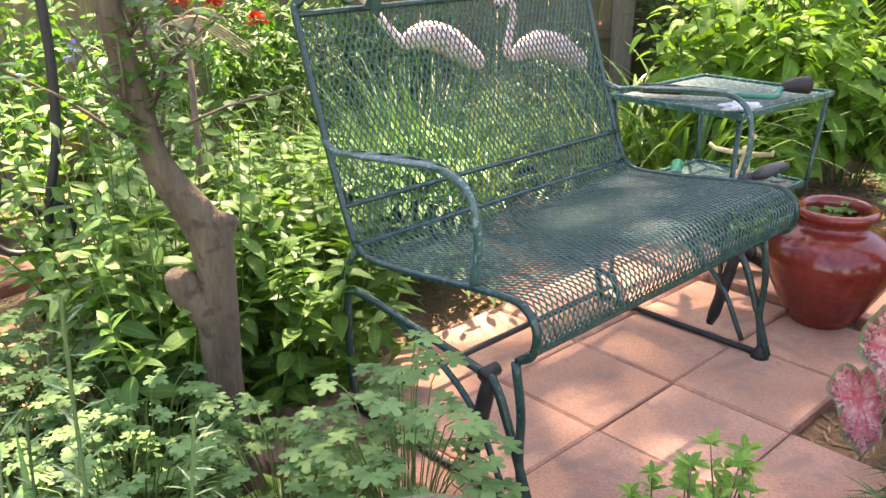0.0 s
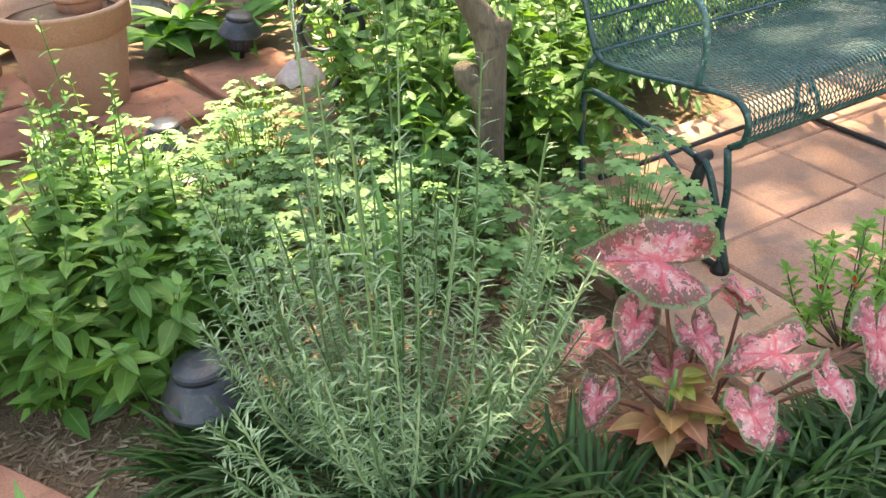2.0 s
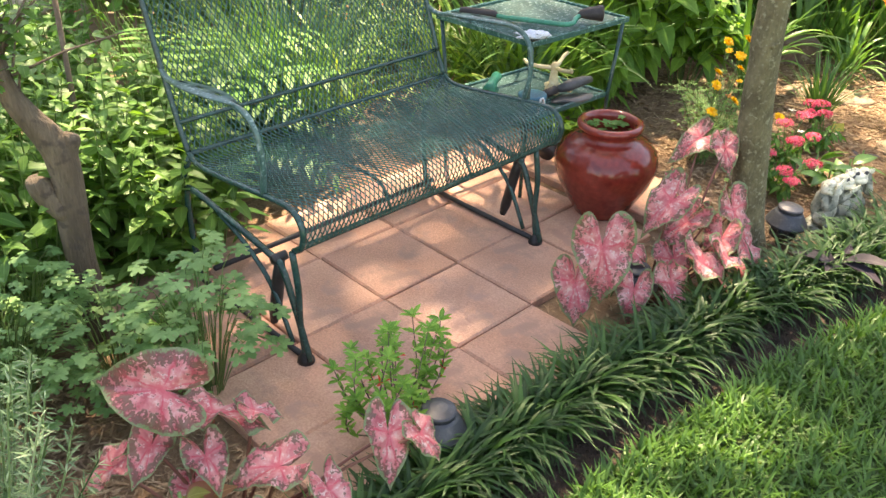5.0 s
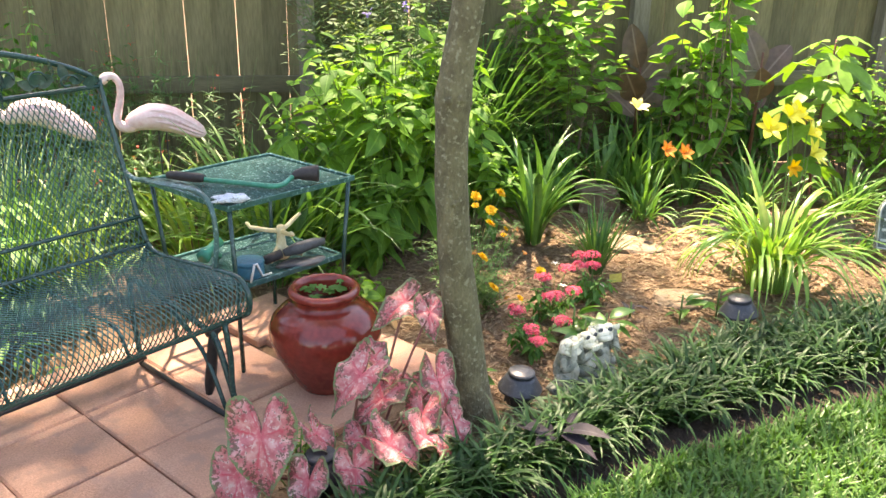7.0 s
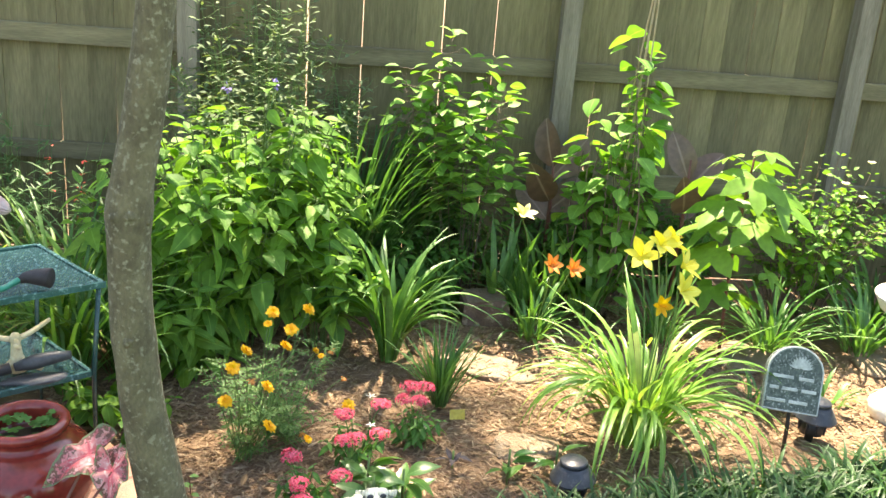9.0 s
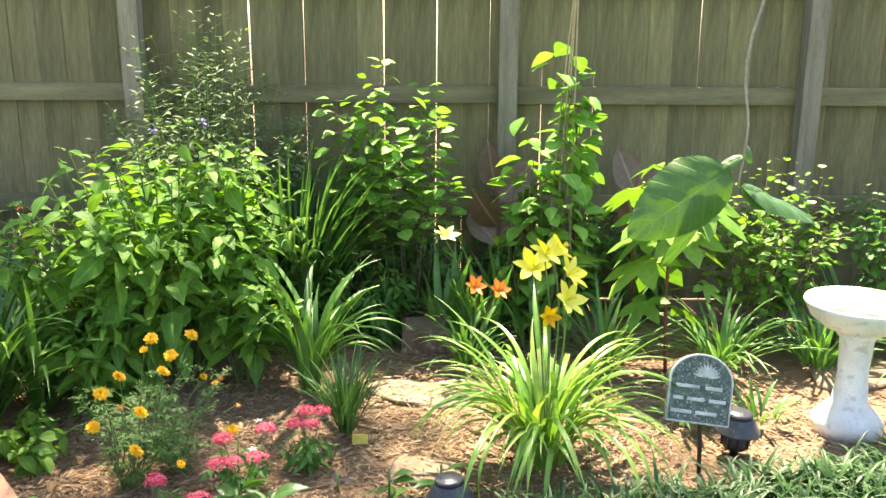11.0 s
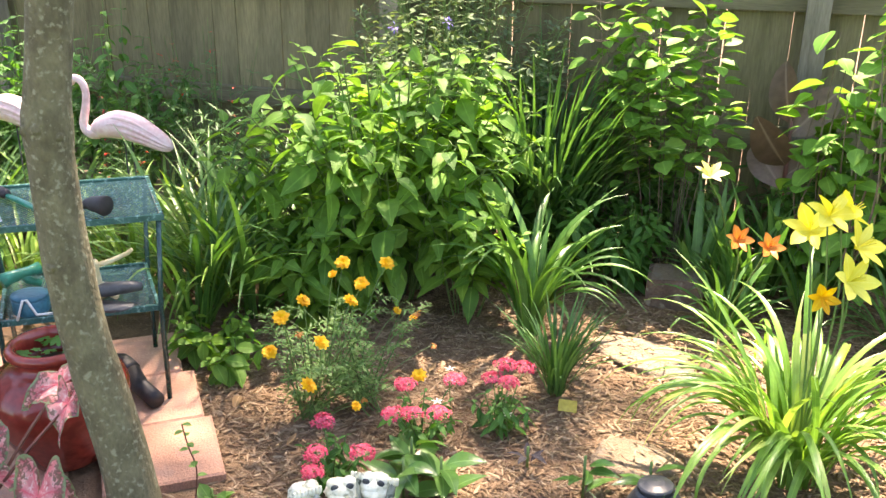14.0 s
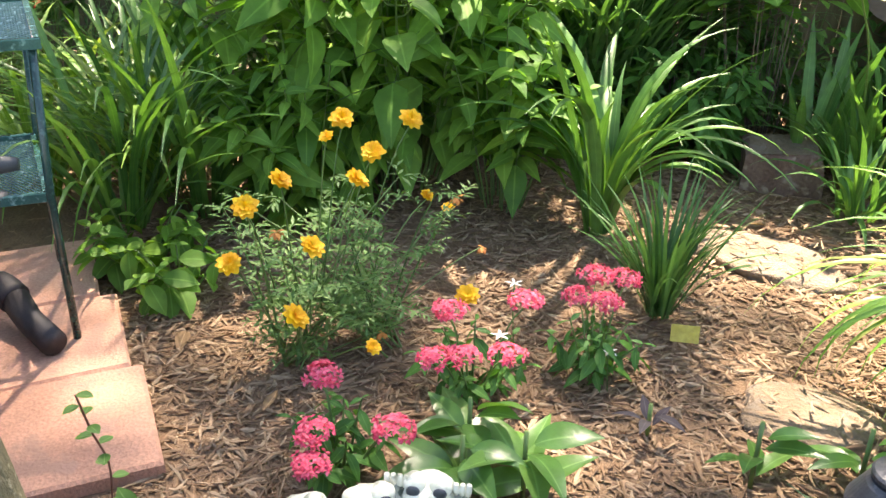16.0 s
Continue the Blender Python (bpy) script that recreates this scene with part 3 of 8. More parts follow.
def frames(pos, direction, size, roll=None, up=(0, 0, 1)):
    """n x 3 x 4 matrices: y along direction, z towards up."""
    pos, d = np.asarray(pos, float), np.asarray(direction, float)
    d = d / (np.linalg.norm(d, axis=1)[:, None] + 1e-9)
    upv = np.tile(np.asarray(up, float), (len(d), 1))
    flat = np.abs(d[:, 2]) > 0.97
    upv[flat] = (1, 0, 0)
    x = np.cross(d, upv)
    x /= np.linalg.norm(x, axis=1)[:, None] + 1e-9
    z = np.cross(x, d)
    if roll is not None:
        c, s = np.cos(roll)[:, None], np.sin(roll)[:, None]
        x, z = x * c + z * s, z * c - x * s
    size = np.asarray(size, float).reshape(-1, 1) * np.ones((len(d), 1))
    m = np.zeros((len(d), 3, 4))
    m[:, :, 0], m[:, :, 1], m[:, :, 2], m[:, :, 3] = x * size, d * size, z * size, pos
    return m


def blades(shape, base, az, elev, length, width, bend, segs=6, fold=0.35, twist=0.0):
    """Strap leaves that rise from base at elev and arch over: bend is the turn in radians from foot to tip."""
    n = len(base)
    t = np.linspace(0, 1, segs + 1)
    ang = elev[:, None] - bend[:, None] * t[None, :] ** 1.4
    step = length[:, None] / segs
    hor = np.concatenate((np.zeros((n, 1)), np.cumsum(np.cos(ang[:, :-1]) * step, 1)), 1)
    ver = np.concatenate((np.zeros((n, 1)), np.cumsum(np.sin(ang[:, :-1]) * step, 1)), 1)
    dx, dy = np.cos(az), np.sin(az)
    wob = twist * np.sin(t[None, :] * 3 + az[:, None] * 7) * length[:, None] * t[None, :]
    cx = base[:, None, 0] + dx[:, None] * hor - dy[:, None] * wob
    cy = base[:, None, 1] + dy[:, None] * hor + dx[:, None] * wob
    cz = base[:, None, 2] + ver
    w = width[:, None] / 2 * (0.55 + 0.45 * np.sin(np.pi * np.minimum(t * 1.15, 1)))[None, :] * np.clip((1.02 - t) * 4, 0.05, 1)[None, :]
    v = np.zeros((n, segs + 1, 3, 3))
    for k, s in ((0, -1), (1, 0), (2, 1)):
        v[:, :, k, 0] = cx - s * dy[:, None] * w
        v[:, :, k, 1] = cy + s * dx[:, None] * w
        v[:, :, k, 2] = cz + abs(s) * fold * w
    uv = np.zeros((n, segs + 1, 3, 2))
    uv[:, :, 0, 0] = uv[:, :, 2, 0] = 1
    uv[:, :, :, 1] = t[None, :, None]
    f, per = [], 3 * (segs + 1)
    one = []
    for i in range(segs):
        a = 3 * i
        one += [(a, a + 1, a + 4, a + 3), (a + 1, a + 2, a + 5, a + 4)]
    for i in range(n):
        f += [tuple(q + i * per for q in face) for face in one]
    shape.add(v.reshape(-1, 3), f, uv.reshape(-1, 2))
    return np.stack((cx[:, -1], cy[:, -1], cz[:, -1]), 1)


def clump(name, at, n, length, width, label, category, mat="lily", spread=0.05, elev=(0.9, 1.5), bend=(0.6, 1.8), segs=7, seed=1, group="", fold=0.35, twist=0.02):
    """A tuft of strap leaves, each leaf a part where they are broad or few."""
    g = np.random.default_rng(seed)
    top = thing(name, at, label, category, group)
    s = Shape()
    rr, a0 = spread * np.sqrt(g.random(n)), g.uniform(0, 2 * math.pi, n)
    base = np.stack((rr * np.cos(a0), rr * np.sin(a0), np.full(n, -0.012)), 1)
    az = a0 + g.normal(0, 0.5, n)
    lift, lens, wide, arch = g.uniform(*elev, n), g.uniform(0.55, 1.0, n) * length, g.uniform(0.7, 1.1, n) * width, g.uniform(*bend, n)
    if n <= 230 and (width > 0.0095 or n <= 110):
        for k in range(n):
            one = slice(k, k + 1)
            s = Shape()
            blades(s, base[one], az[one], lift[one], lens[one], wide[one], arch[one], segs, fold, twist)
            part("leaf", s, mat, top)
        return top
    blades(s, base, az, lift, lens, wide, arch, segs, fold, twist)
    part("foliage", s, mat, top)
    return top


def leafy(name, at, height, radius, stems, nodes, leaf, label, category, mat="bush", stem_mat="stem", seed=1, lean=0.55, start=0.3, droop=0.35, size=(0.7, 1.1), pair=2, stem_r=0.003, group="", squash=(1, 1), top_small=0.45, upright=0.0, foot=0.12, bushy=0.0):
    """A leafy plant: stems fan out of one foot, leaves sit in pairs along them."""
    g = np.random.default_rng(seed)
    ob = thing(name, at, label, category, group)
    st, lv = Shape(), Shape()
    pos, dirs, sizes = [], [], []
    tips = []
    for i in range(stems):
        a = g.uniform(0, 2 * math.pi)
        q = math.sqrt(g.random())
        tip = np.array((radius * q * math.cos(a) * squash[0], radius * q * math.sin(a) * squash[1], height * (1 - 0.42 * q * q) * g.uniform(0.82, 1.05)))
        b = np.array((foot * radius * q * math.cos(a) * 2.5, foot * radius * q * math.sin(a) * 2.5, -0.01))
        mid = b * 0.45 + tip * 0.55 + np.array((0, 0, height * 0.10 * q))
        line = smooth_line([b, mid, tip], 8)
        st.add(*tube(line, np.linspace(stem_r, stem_r * 0.5, 8), 4, False))
        tips.append(tip)
        for k in range(nodes):
            t = start + (1 - start) * (k + g.uniform(-0.2, 0.2)) / max(1, nodes - 1)
            t = min(max(t, 0.02), 1.0)
            x = t * 7
            j = min(int(x), 6)
            c = line[j] + (line[j + 1] - line[j]) * (x - j)
            ax = a + (k % 2) * math.pi / 2 + g.normal(0, 0.4)
            for s in range(pair):
                th = ax + 2 * math.pi * s / pair + g.normal(0, 0.2)
                up = g.normal(-droop, 0.25) + (0.55 if t > 0.9 else 0) + upright
                off = bushy * g.uniform(0.1, 1.0) * math.sin(math.pi * min(1, 0.25 + 0.6 * t)) if bushy else 0.0
                end = c + off * np.array((math.cos(th), math.sin(th), g.uniform(-0.1, 0.7)))
                if off > 0.03:
                    st.add(*tube([c, c * 0.4 + end * 0.6 - (0, 0, 0.006), end], stem_r * 0.45, 3, False))
                pos.append(end)
                dirs.append((math.cos(th), math.sin(th), up))
                sizes.append(g.uniform(*size) * (1 - (1 - top_small) * max(0, t - 0.6) / 0.4))
    lv.many(*leaf, frames(pos, dirs, sizes, g.normal(0, 0.35, len(pos))))
    part("stem", st, stem_mat, ob, kind="stuff")
    part("foliage", lv, mat, ob)
    return ob, np.array(tips)


# ---- ground, lawn, fence ----
def lawn_edge(x):
    """Where the lawn ends towards the beds: a gentle curve that swings away to the right."""
    return float(np.interp(x, (-9, -1.2, -0.7, -0.24, 0.22, 0.7, 1.04, 1.41, 1.79, 2.06, 2.6, 3.2, 5.0), (-1.0, -0.86, -0.82, -0.85, -0.90, -0.99, -1.10, -1.25, -1.43, -1.54, -1.80, -2.1, -3.0)))


def border_back(x):
    """The back of the edging planting, towards the beds."""
    return float(np.interp(x, (-1.4, -0.54, 0.3, 0.78, 1.2, 1.7, 2.1, 2.56, 3.4), (-0.68, -0.67, -0.70, -0.80, -0.83, -0.93, -1.12, -1.33, -1.75)))


def ground_sheet():
    s = Shape()
    s.add([(-60, -60, -0.03), (60, -60, -0.03), (60, 60, -0.03), (-60, 60, -0.03)], [(0, 1, 2, 3)])
    tagged(part("ground", s, "mulch"), "brown bark mulch over dark garden soil", "ground", kind="structure")
    s = Shape()
    xs = np.linspace(-9, 12, 140)
    v, f = [], []
    for x in xs:
        e = lawn_edge(min(x, 5.0)) + 0.008 * math.sin(9 * x) - 0.015
        v += [(x, e + 0.03, -0.05), (x, e - 0.02, -0.01), (x, e - 0.25, -0.004), (x, -12, -0.004)]
    for i in range(len(xs) - 1):
        for k in range(3):
            f.append((4 * i + k, 4 * i + k + 1, 4 * i + k + 5, 4 * i + k + 4))
    s.add(v, f)
    tagged(part("lawn", s, "turf"), "trimmed green lawn with a cut edge", "lawn", kind="structure")
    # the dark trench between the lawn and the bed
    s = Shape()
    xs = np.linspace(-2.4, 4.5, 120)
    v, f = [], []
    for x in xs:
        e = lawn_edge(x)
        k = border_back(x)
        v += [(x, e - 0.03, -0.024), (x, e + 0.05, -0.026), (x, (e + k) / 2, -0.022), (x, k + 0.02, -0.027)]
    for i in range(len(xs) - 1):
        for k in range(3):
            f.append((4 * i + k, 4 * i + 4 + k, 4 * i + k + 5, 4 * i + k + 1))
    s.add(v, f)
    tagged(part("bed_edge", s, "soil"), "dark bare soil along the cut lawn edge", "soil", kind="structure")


def lawn_grass():
    g = np.random.default_rng(11)
    n = 58000
    x = g.uniform(-1.6, 3.2, n)
    e = np.array([lawn_edge(v) for v in x])
    y = e - 0.035 - 1.5 * g.random(n) ** 1.25
    base = np.stack((x, y, np.full(n, -0.012)), 1)
    s = Shape()
    blades(s, base, g.uniform(0, 6.28, n), g.uniform(0.35, 1.3, n), g.uniform(0.035, 0.085, n), g.uniform(0.005, 0.0095, n), g.uniform(0.2, 1.3, n), 2, 0.2)
    ob = part("lawn_grass", s, "lawn")
    tagged(ob, "thick broad-bladed green lawn grass", "grass", kind="stuff")


def wood_chips():
    g = np.random.default_rng(12)
    spots = [(0.95, 3.6, -1.0, 0.75, 32000), (-2.5, -0.6, -0.9, 0.35, 11000), (-0.9, 1.1, 0.55, 2.0, 2200), (0.0, 0.95, -0.8, -0.3, 700), (3.6, 5.2, -2.2, 0.4, 1800), (2.2, 3.7, -1.75, -1.0, 3600), (-2.6, -0.9, 1.2, 3.0, 1000)]
    pts = []
    for x0, x1, y0, y1, n in spots:
        q = np.stack((g.uniform(x0, x1, n), g.uniform(y0, y1, n)), 1)
        keep = np.array([b > lawn_edge(a) + 0.1 for a, b in q])
        on_patio = (q[:, 0] > -0.95) & (q[:, 0] < 0.96) & (q[:, 1] > -0.31) & (q[:, 1] < 0.64)
        on_patio |= (q[:, 0] > -0.95) & (q[:, 0] < 0.02) & (q[:, 1] > -0.64) & (q[:, 1] < 0)
        for sx, sy, sr in ((2.06, -0.60, 0.10), (2.43, -0.085, 0.125)):
            keep &= np.hypot(q[:, 0] - sx, q[:, 1] - sy) > sr
        pts.append(q[keep & ~on_patio])
    q = np.concatenate(pts)
    # a scatter over the stepping stones
    over_stone = g.uniform(-1, 1, (150, 2)) * (0.2, 0.17) + np.where(g.random((150, 1)) < 0.55, (2.43, -0.085), (2.06, -0.60))
    low = np.concatenate((g.uniform(-0.030, -0.022, len(q)), g.uniform(0.002, 0.008, 150)))
    q = np.concatenate((q, over_stone))
    n = len(q)
    v, f, _ = tube([(0, -0.021, 0.001), (0.0006, -0.006, -0.0002), (-0.0006, 0.021, 0.0012)], [0.0009, 0.0031, 0.0008], 4)
    v = np.array(v) * (1, 1, 0.5)
    tilt = g.normal(0, 0.10, n)
    a = g.uniform(0, 6.28, n)
    d = np.stack((np.cos(a) * np.cos(tilt), np.sin(a) * np.cos(tilt), np.sin(tilt)), 1)
    m = frames(np.stack((q[:, 0], q[:, 1], low), 1), d, np.ones(n), g.normal(0, 0.5, n))
    m[:, :, 0] *= g.uniform(0.5, 1.7, n)[:, None]
    m[:, :, 1] *= g.uniform(0.35, 1.15, n)[:, None] * np.where(g.random(n) < 0.12, 1.7, 1.0)[:, None]
    s = Shape()
    s.many(v, f, np.full((len(v), 2), 0.5), m)
    tagged(part("mulch_chips", s, "chips", smooth=False), "loose shredded bark chips in tan and brown", "mulch", kind="stuff")


FN = Vector((0.648, 0.762, 0))
FD = Vector((0.762, -0.648, 0))
F0 = Vector((3.60, 0.60, 0))


def fence_run(name, origin, along, out, first, last, post_at, label):
    """A board fence: pickets behind, three rails and posts on the garden side."""
    top = thing(name, (0, 0, 0), label, "fence", kind="structure")
    g = np.random.default_rng(21)
    base = Matrix(((along.x, out.x, 0, origin.x), (along.y, out.y, 0, origin.y), (0, 0, 1, 0), (0, 0, 0, 1)))
    v, f = block(0.1334, 0.018, 1.86, 0.002)
    pick = Shape().add(v, f).mesh("picket", "fence", False)
    pitch, k = 0.134, 0
    x = first
    while x < last:
        ob = part("picket", pick, "fence", top)
        ob.matrix_world = base @ pose(x + g.normal(0, 0.0025), 0.014 + g.normal(0, 0.002), 0.905 + g.normal(0, 0.006), g.normal(0, 0.12), g.normal(0, 0.25), 0)
        x += pitch
    posts = [p for p in post_at if first <= p <= last]
    v, f = block(0.092, 0.09, 1.84, 0.006)
    pm = Shape().add(v, f).mesh("post", "post", False)
    for p in posts:
        ob = part("post", pm, "post", top)
        ob.matrix_world = base @ pose(p, -0.085, 0.88, 0, 0, g.normal(0, 1.5))
    ends = [first] + posts + [last]
    for z in (0.51, 1.07, 1.62):
        for a, b in zip(ends[:-1], ends[1:]):
            ln = b - a - 0.004
            v, f = block(ln, 0.038, 0.088, 0.004)
            s = Shape().add(v, f)
            ob = part("rail", s, "rail", top, smooth=False)
            ob.matrix_world = base @ pose((a + b) / 2, -0.0175, z + g.normal(0, 0.004), 0, g.normal(0, 0.15), 0)
    return top


# ---- paving ----
def paver_mesh(sx, sy, sz, name, mat, seed):
    g = np.random.default_rng(seed)
    v, f = block(sx, sy, sz, 0.006)
    v = np.array(v) + g.normal(0, 0.0012, (12, 3)) * (1, 1, 0.3)
    return Shape().add(v, f).mesh(name, mat, False)


def patio():
    top = thing("patio", (0, 0, 0), "square terracotta-coloured concrete pavers laid in a grid", "patio", kind="structure")
    meshes = [paver_mesh(0.3045, 0.3045, 0.045, "paver", "paver", 30 + i) for i in range(5)]
    g = np.random.default_rng(3)
    cells = [(i, j) for j in (-1, 0, 1) for i in range(-3, 3)] + [(i, -2) for i in range(-3, 0)]
    for i, j in cells:
        x, y = (i + 0.5) * 0.3085, (j + 0.5) * 0.3085
        if i == 2:
            x += {-1: 0.08, 0: 0.062, 1: 0.03}[j]
        ob = part("paver", meshes[(i * 3 + j) % 5], "paver", top)
        ob.matrix_world = pose(x + g.normal(0, 0.0012), y + g.normal(0, 0.0012), -0.0225 + g.normal(0, 0.001), g.normal(0, 0.25), g.normal(0, 0.25), g.normal(0, 0.3) + 90 * int(g.integers(0, 4)))
    return top


def garden_path():
    top = thing("garden_path", (0, 0, 0), "dusty red concrete stepping pavers beside the pots", "path", kind="structure")
    g = np.random.default_rng(5)
    meshes = [paver_mesh(0.40, 0.40, 0.05, "path_paver", "old_paver", 50 + i) for i in range(3)]
    for k, (x, y, r) in enumerate([(-2.41, 0.06, 30), (-1.95, 1.95, 8), (-1.52, 1.86, 12), (-1.08, 1.98, 5), (-2.40, 1.86, 4), (-1.60, 2.3, 9), (-2.05, 2.38, 6)]):
        ob = part("path_paver", meshes[k % 3], "old_paver", top)
        ob.matrix_world = pose(x, y, -0.02 + g.normal(0, 0.003), g.normal(0, 0.5), g.normal(0, 0.5), r)
    return top


def stepping_stones():
    for k, (x, y, rx, ry, turn) in enumerate([(2.06, -0.60, 0.125, 0.095, -35), (2.43, -0.085, 0.20, 0.115, -70), (3.46, -0.70, 0.20, 0.12, 20), (4.0, -1.15, 0.24, 0.14, -10), (2.95, -0.32, 0.12, 0.08, 60)]):
        ob = part("stepping_stone", Shape().add(*stone_shape(rx, ry, 0.035, 60 + k, 0.10, 0.012)), "flagstone")
        ob.matrix_world = pose(x, y, -0.024, 0, 0, turn)
        tagged(ob, "flat tan sandstone stepping stone sunk in the mulch", "stone", "stepping stones")


# ---- metalwork ----
def mesh_sheet(us, vs, surface_at, cell_u, cell_v, wire=0.0022):
    """Expanded metal: flat slanted strands that meet in lozenges, laid over the surface that surface_at(u, v) gives."""
    s = Shape()
    nu, nv = int(round((us[1] - us[0]) / cell_u)), int(round((vs[1] - vs[0]) / cell_v))
    us_l = us[0] + (us[1] - us[0]) * np.arange(nu + 1) / nu
    eps = 1e-3
    v, f = [], []
    for j in range(2 * nv):
        v0, v1 = vs[0] + (vs[1] - vs[0]) * j / (2 * nv), vs[0] + (vs[1] - vs[0]) * (j + 1) / (2 * nv)
        for i in range(nu + 1):
            for sgn in (-1, 1):
                shift = 0.5 if j % 2 else 0.0
                a = us_l[i] + (shift * cell_u)
                b = a + sgn * 0.5 * cell_u
                if not (us[0] <= a <= us[1] and us[0] <= b <= us[1]):
                    continue
                p0, p1 = np.array(surface_at(a, v0)), np.array(surface_at(b, v1))
                nrm = np.cross(np.array(surface_at(a + eps, v0)) - p0, np.array(surface_at(a, min(v0 + eps, vs[1]))) - p0 + 1e-12)
                nrm /= np.linalg.norm(nrm) + 1e-12
                d = p1 - p0
                side = np.cross(d, nrm)
                side /= np.linalg.norm(side) + 1e-12
                k = len(v)
                tilt = side * wire / 2 + nrm * wire * 0.35
                v += [p0 - tilt, p0 + tilt, p1 + tilt, p1 - tilt]
                lift = nrm * 0.0012
                v += [p0 - tilt - lift, p0 + tilt - lift, p1 + tilt - lift, p1 - tilt - lift]
                f += [(k, k + 1, k + 2, k + 3), (k + 7, k + 6, k + 5, k + 4), (k, k + 3, k + 7, k + 4), (k + 1, k + 5, k + 6, k + 2)]
    s.add(v, f)
    return s


def glider_bench():
    xl, xr = -0.648, 0.335
    bench = thing("glider_bench", (0, 0, 0), "dark green wrought-iron glider loveseat with mesh seat and back", "bench")
    side = smooth_line([(-0.055, 0.325), (-0.09, 0.35), (-0.098, 0.40), (-0.07, 0.437), (-0.02, 0.445), (0.10, 0.432), (0.26, 0.412), (0.38, 0.405), (0.425, 0.425)], 40)
    back = smooth_line([(0.425, 0.425), (0.46, 0.50), (0.52, 0.66), (0.568, 0.80), (0.60, 0.90)], 24)
    arc = np.concatenate(([0], np.cumsum(np.linalg.norm(np.diff(side, axis=0), axis=1))))

    def seat_at(u, w):
        y, z = np.interp(w, arc, side[:, 0]), np.interp(w, arc, side[:, 1])
        return (u, y, z)

    barc = np.concatenate(([0], np.cumsum(np.linalg.norm(np.diff(back, axis=0), axis=1))))

    def back_at(u, w):
        return (u, np.interp(w, barc, back[:, 0]), np.interp(w, barc, back[:, 1]))

    part("seat_mesh", mesh_sheet((xl, xr), (0, arc[-1]), seat_at, 0.0150, 0.031, 0.0022), "sheen_mesh_green", bench, smooth=False)
    part("back_mesh", mesh_sheet((xl, xr), (0, barc[-1]), back_at, 0.0165, 0.033, 0.0022), "sheen_mesh_green", bench, smooth=False)
    R = 0.0085
    for x in (xl, xr):
        part("seat_rod", Shape().add(*tube([(x, y, z) for y, z in side], R, 8)), "green_paint", bench)
        part("back_post", Shape().add(*tube([(x, y, z) for y, z in back] + [(x, 0.605, 0.92)], R, 8)), "green_paint", bench)
        low = [(x, 0.418, 0.42), (x, 0.47, 0.34), (x, 0.50, 0.30)]
        part("back_leg", Shape().add(*tube(low, R, 8)), "green_paint", bench)
        sx = -1 if x == xl else 1
        arm = smooth_line([(x, 0.525, 0.645), (x + sx * 0.006, 0.47, 0.625), (x + sx * 0.012, 0.38, 0.635), (x + sx * 0.014, 0.22, 0.652), (x + sx * 0.012, 0.115, 0.652), (x + sx * 0.008, 0.062, 0.615), (x + sx * 0.004, 0.046, 0.53), (x, 0.062, 0.437)], 34)
        armp = part("arm", Shape().add(*tube(arm, R * 0.95, 8)), "flecked_green", bench)
        # the flat pierced leaf on the arm
        s = Shape()
        v, f = [], []
        ys = np.linspace(0.43, 0.13, 15)
        for i, y in enumerate(ys):
            w = 0.030 * math.sin(math.pi * (i + 0.6) / 15.2) ** 0.6
            z = np.interp(-y, -arm[:, 1], arm[:, 2]) + 0.004
            xx = x + sx * 0.012
            v += [(xx - w, y, z + 0.002), (xx - w * 0.35, y, z + 0.005), (xx + w * 0.35, y, z + 0.005), (xx + w, y, z + 0.002)]
            v += [(q[0], q[1], q[2] - 0.004) for q in v[-4:]]
        for i in range(14):
            a = 8 * i
            for k in (0, 1, 2):
                if k == 1 and i % 4 in (1, 2):
                    continue
                f += [(a + k, a + k + 1, a + k + 9, a + k + 8), (a + k + 12, a + k + 13, a + k + 5, a + k + 4)]
            f += [(a, a + 8, a + 12, a + 4), (a + 3, a + 7, a + 15, a + 11)]
        s.add(v, f)
        part("arm_leaf", s, "flecked_green", armp)
    # rails along the bench
    def rail(name, y, z, r=0.0075, bow=0.0):
        pts = [(xl + (xr - xl) * t, y, z + bow * math.sin(math.pi * t)) for t in np.linspace(0, 1, 16)]
        part(name, Shape().add(*tube(pts, r, 8)), "green_paint", bench)
    rail("front_rail", -0.055, 0.325, 0.008)
    rail("back_rail", 0.455, 0.505, 0.0065)
    rail("seat_back_rail", 0.425, 0.422, 0.007)
    rail("top_rail", 0.60, 0.898, 0.0075)
    arch = [(xl + (xr - xl) * t, 0.604 + 0.012 * math.sin(math.pi * t), 0.912 + 0.135 * math.sin(math.pi * t) ** 0.75) for t in np.linspace(0, 1, 28)]
    part("arch_rail", Shape().add(*tube(arch, 0.009, 8)), "green_paint", bench)
    # vine scrolls and leaves within the arch
    g = np.random.default_rng(8)
    s = Shape()
    lf = leaf_shape(0.055, 0.034, 4, 0.4, 0.1, 0.05)
    pos, dirs = [], []
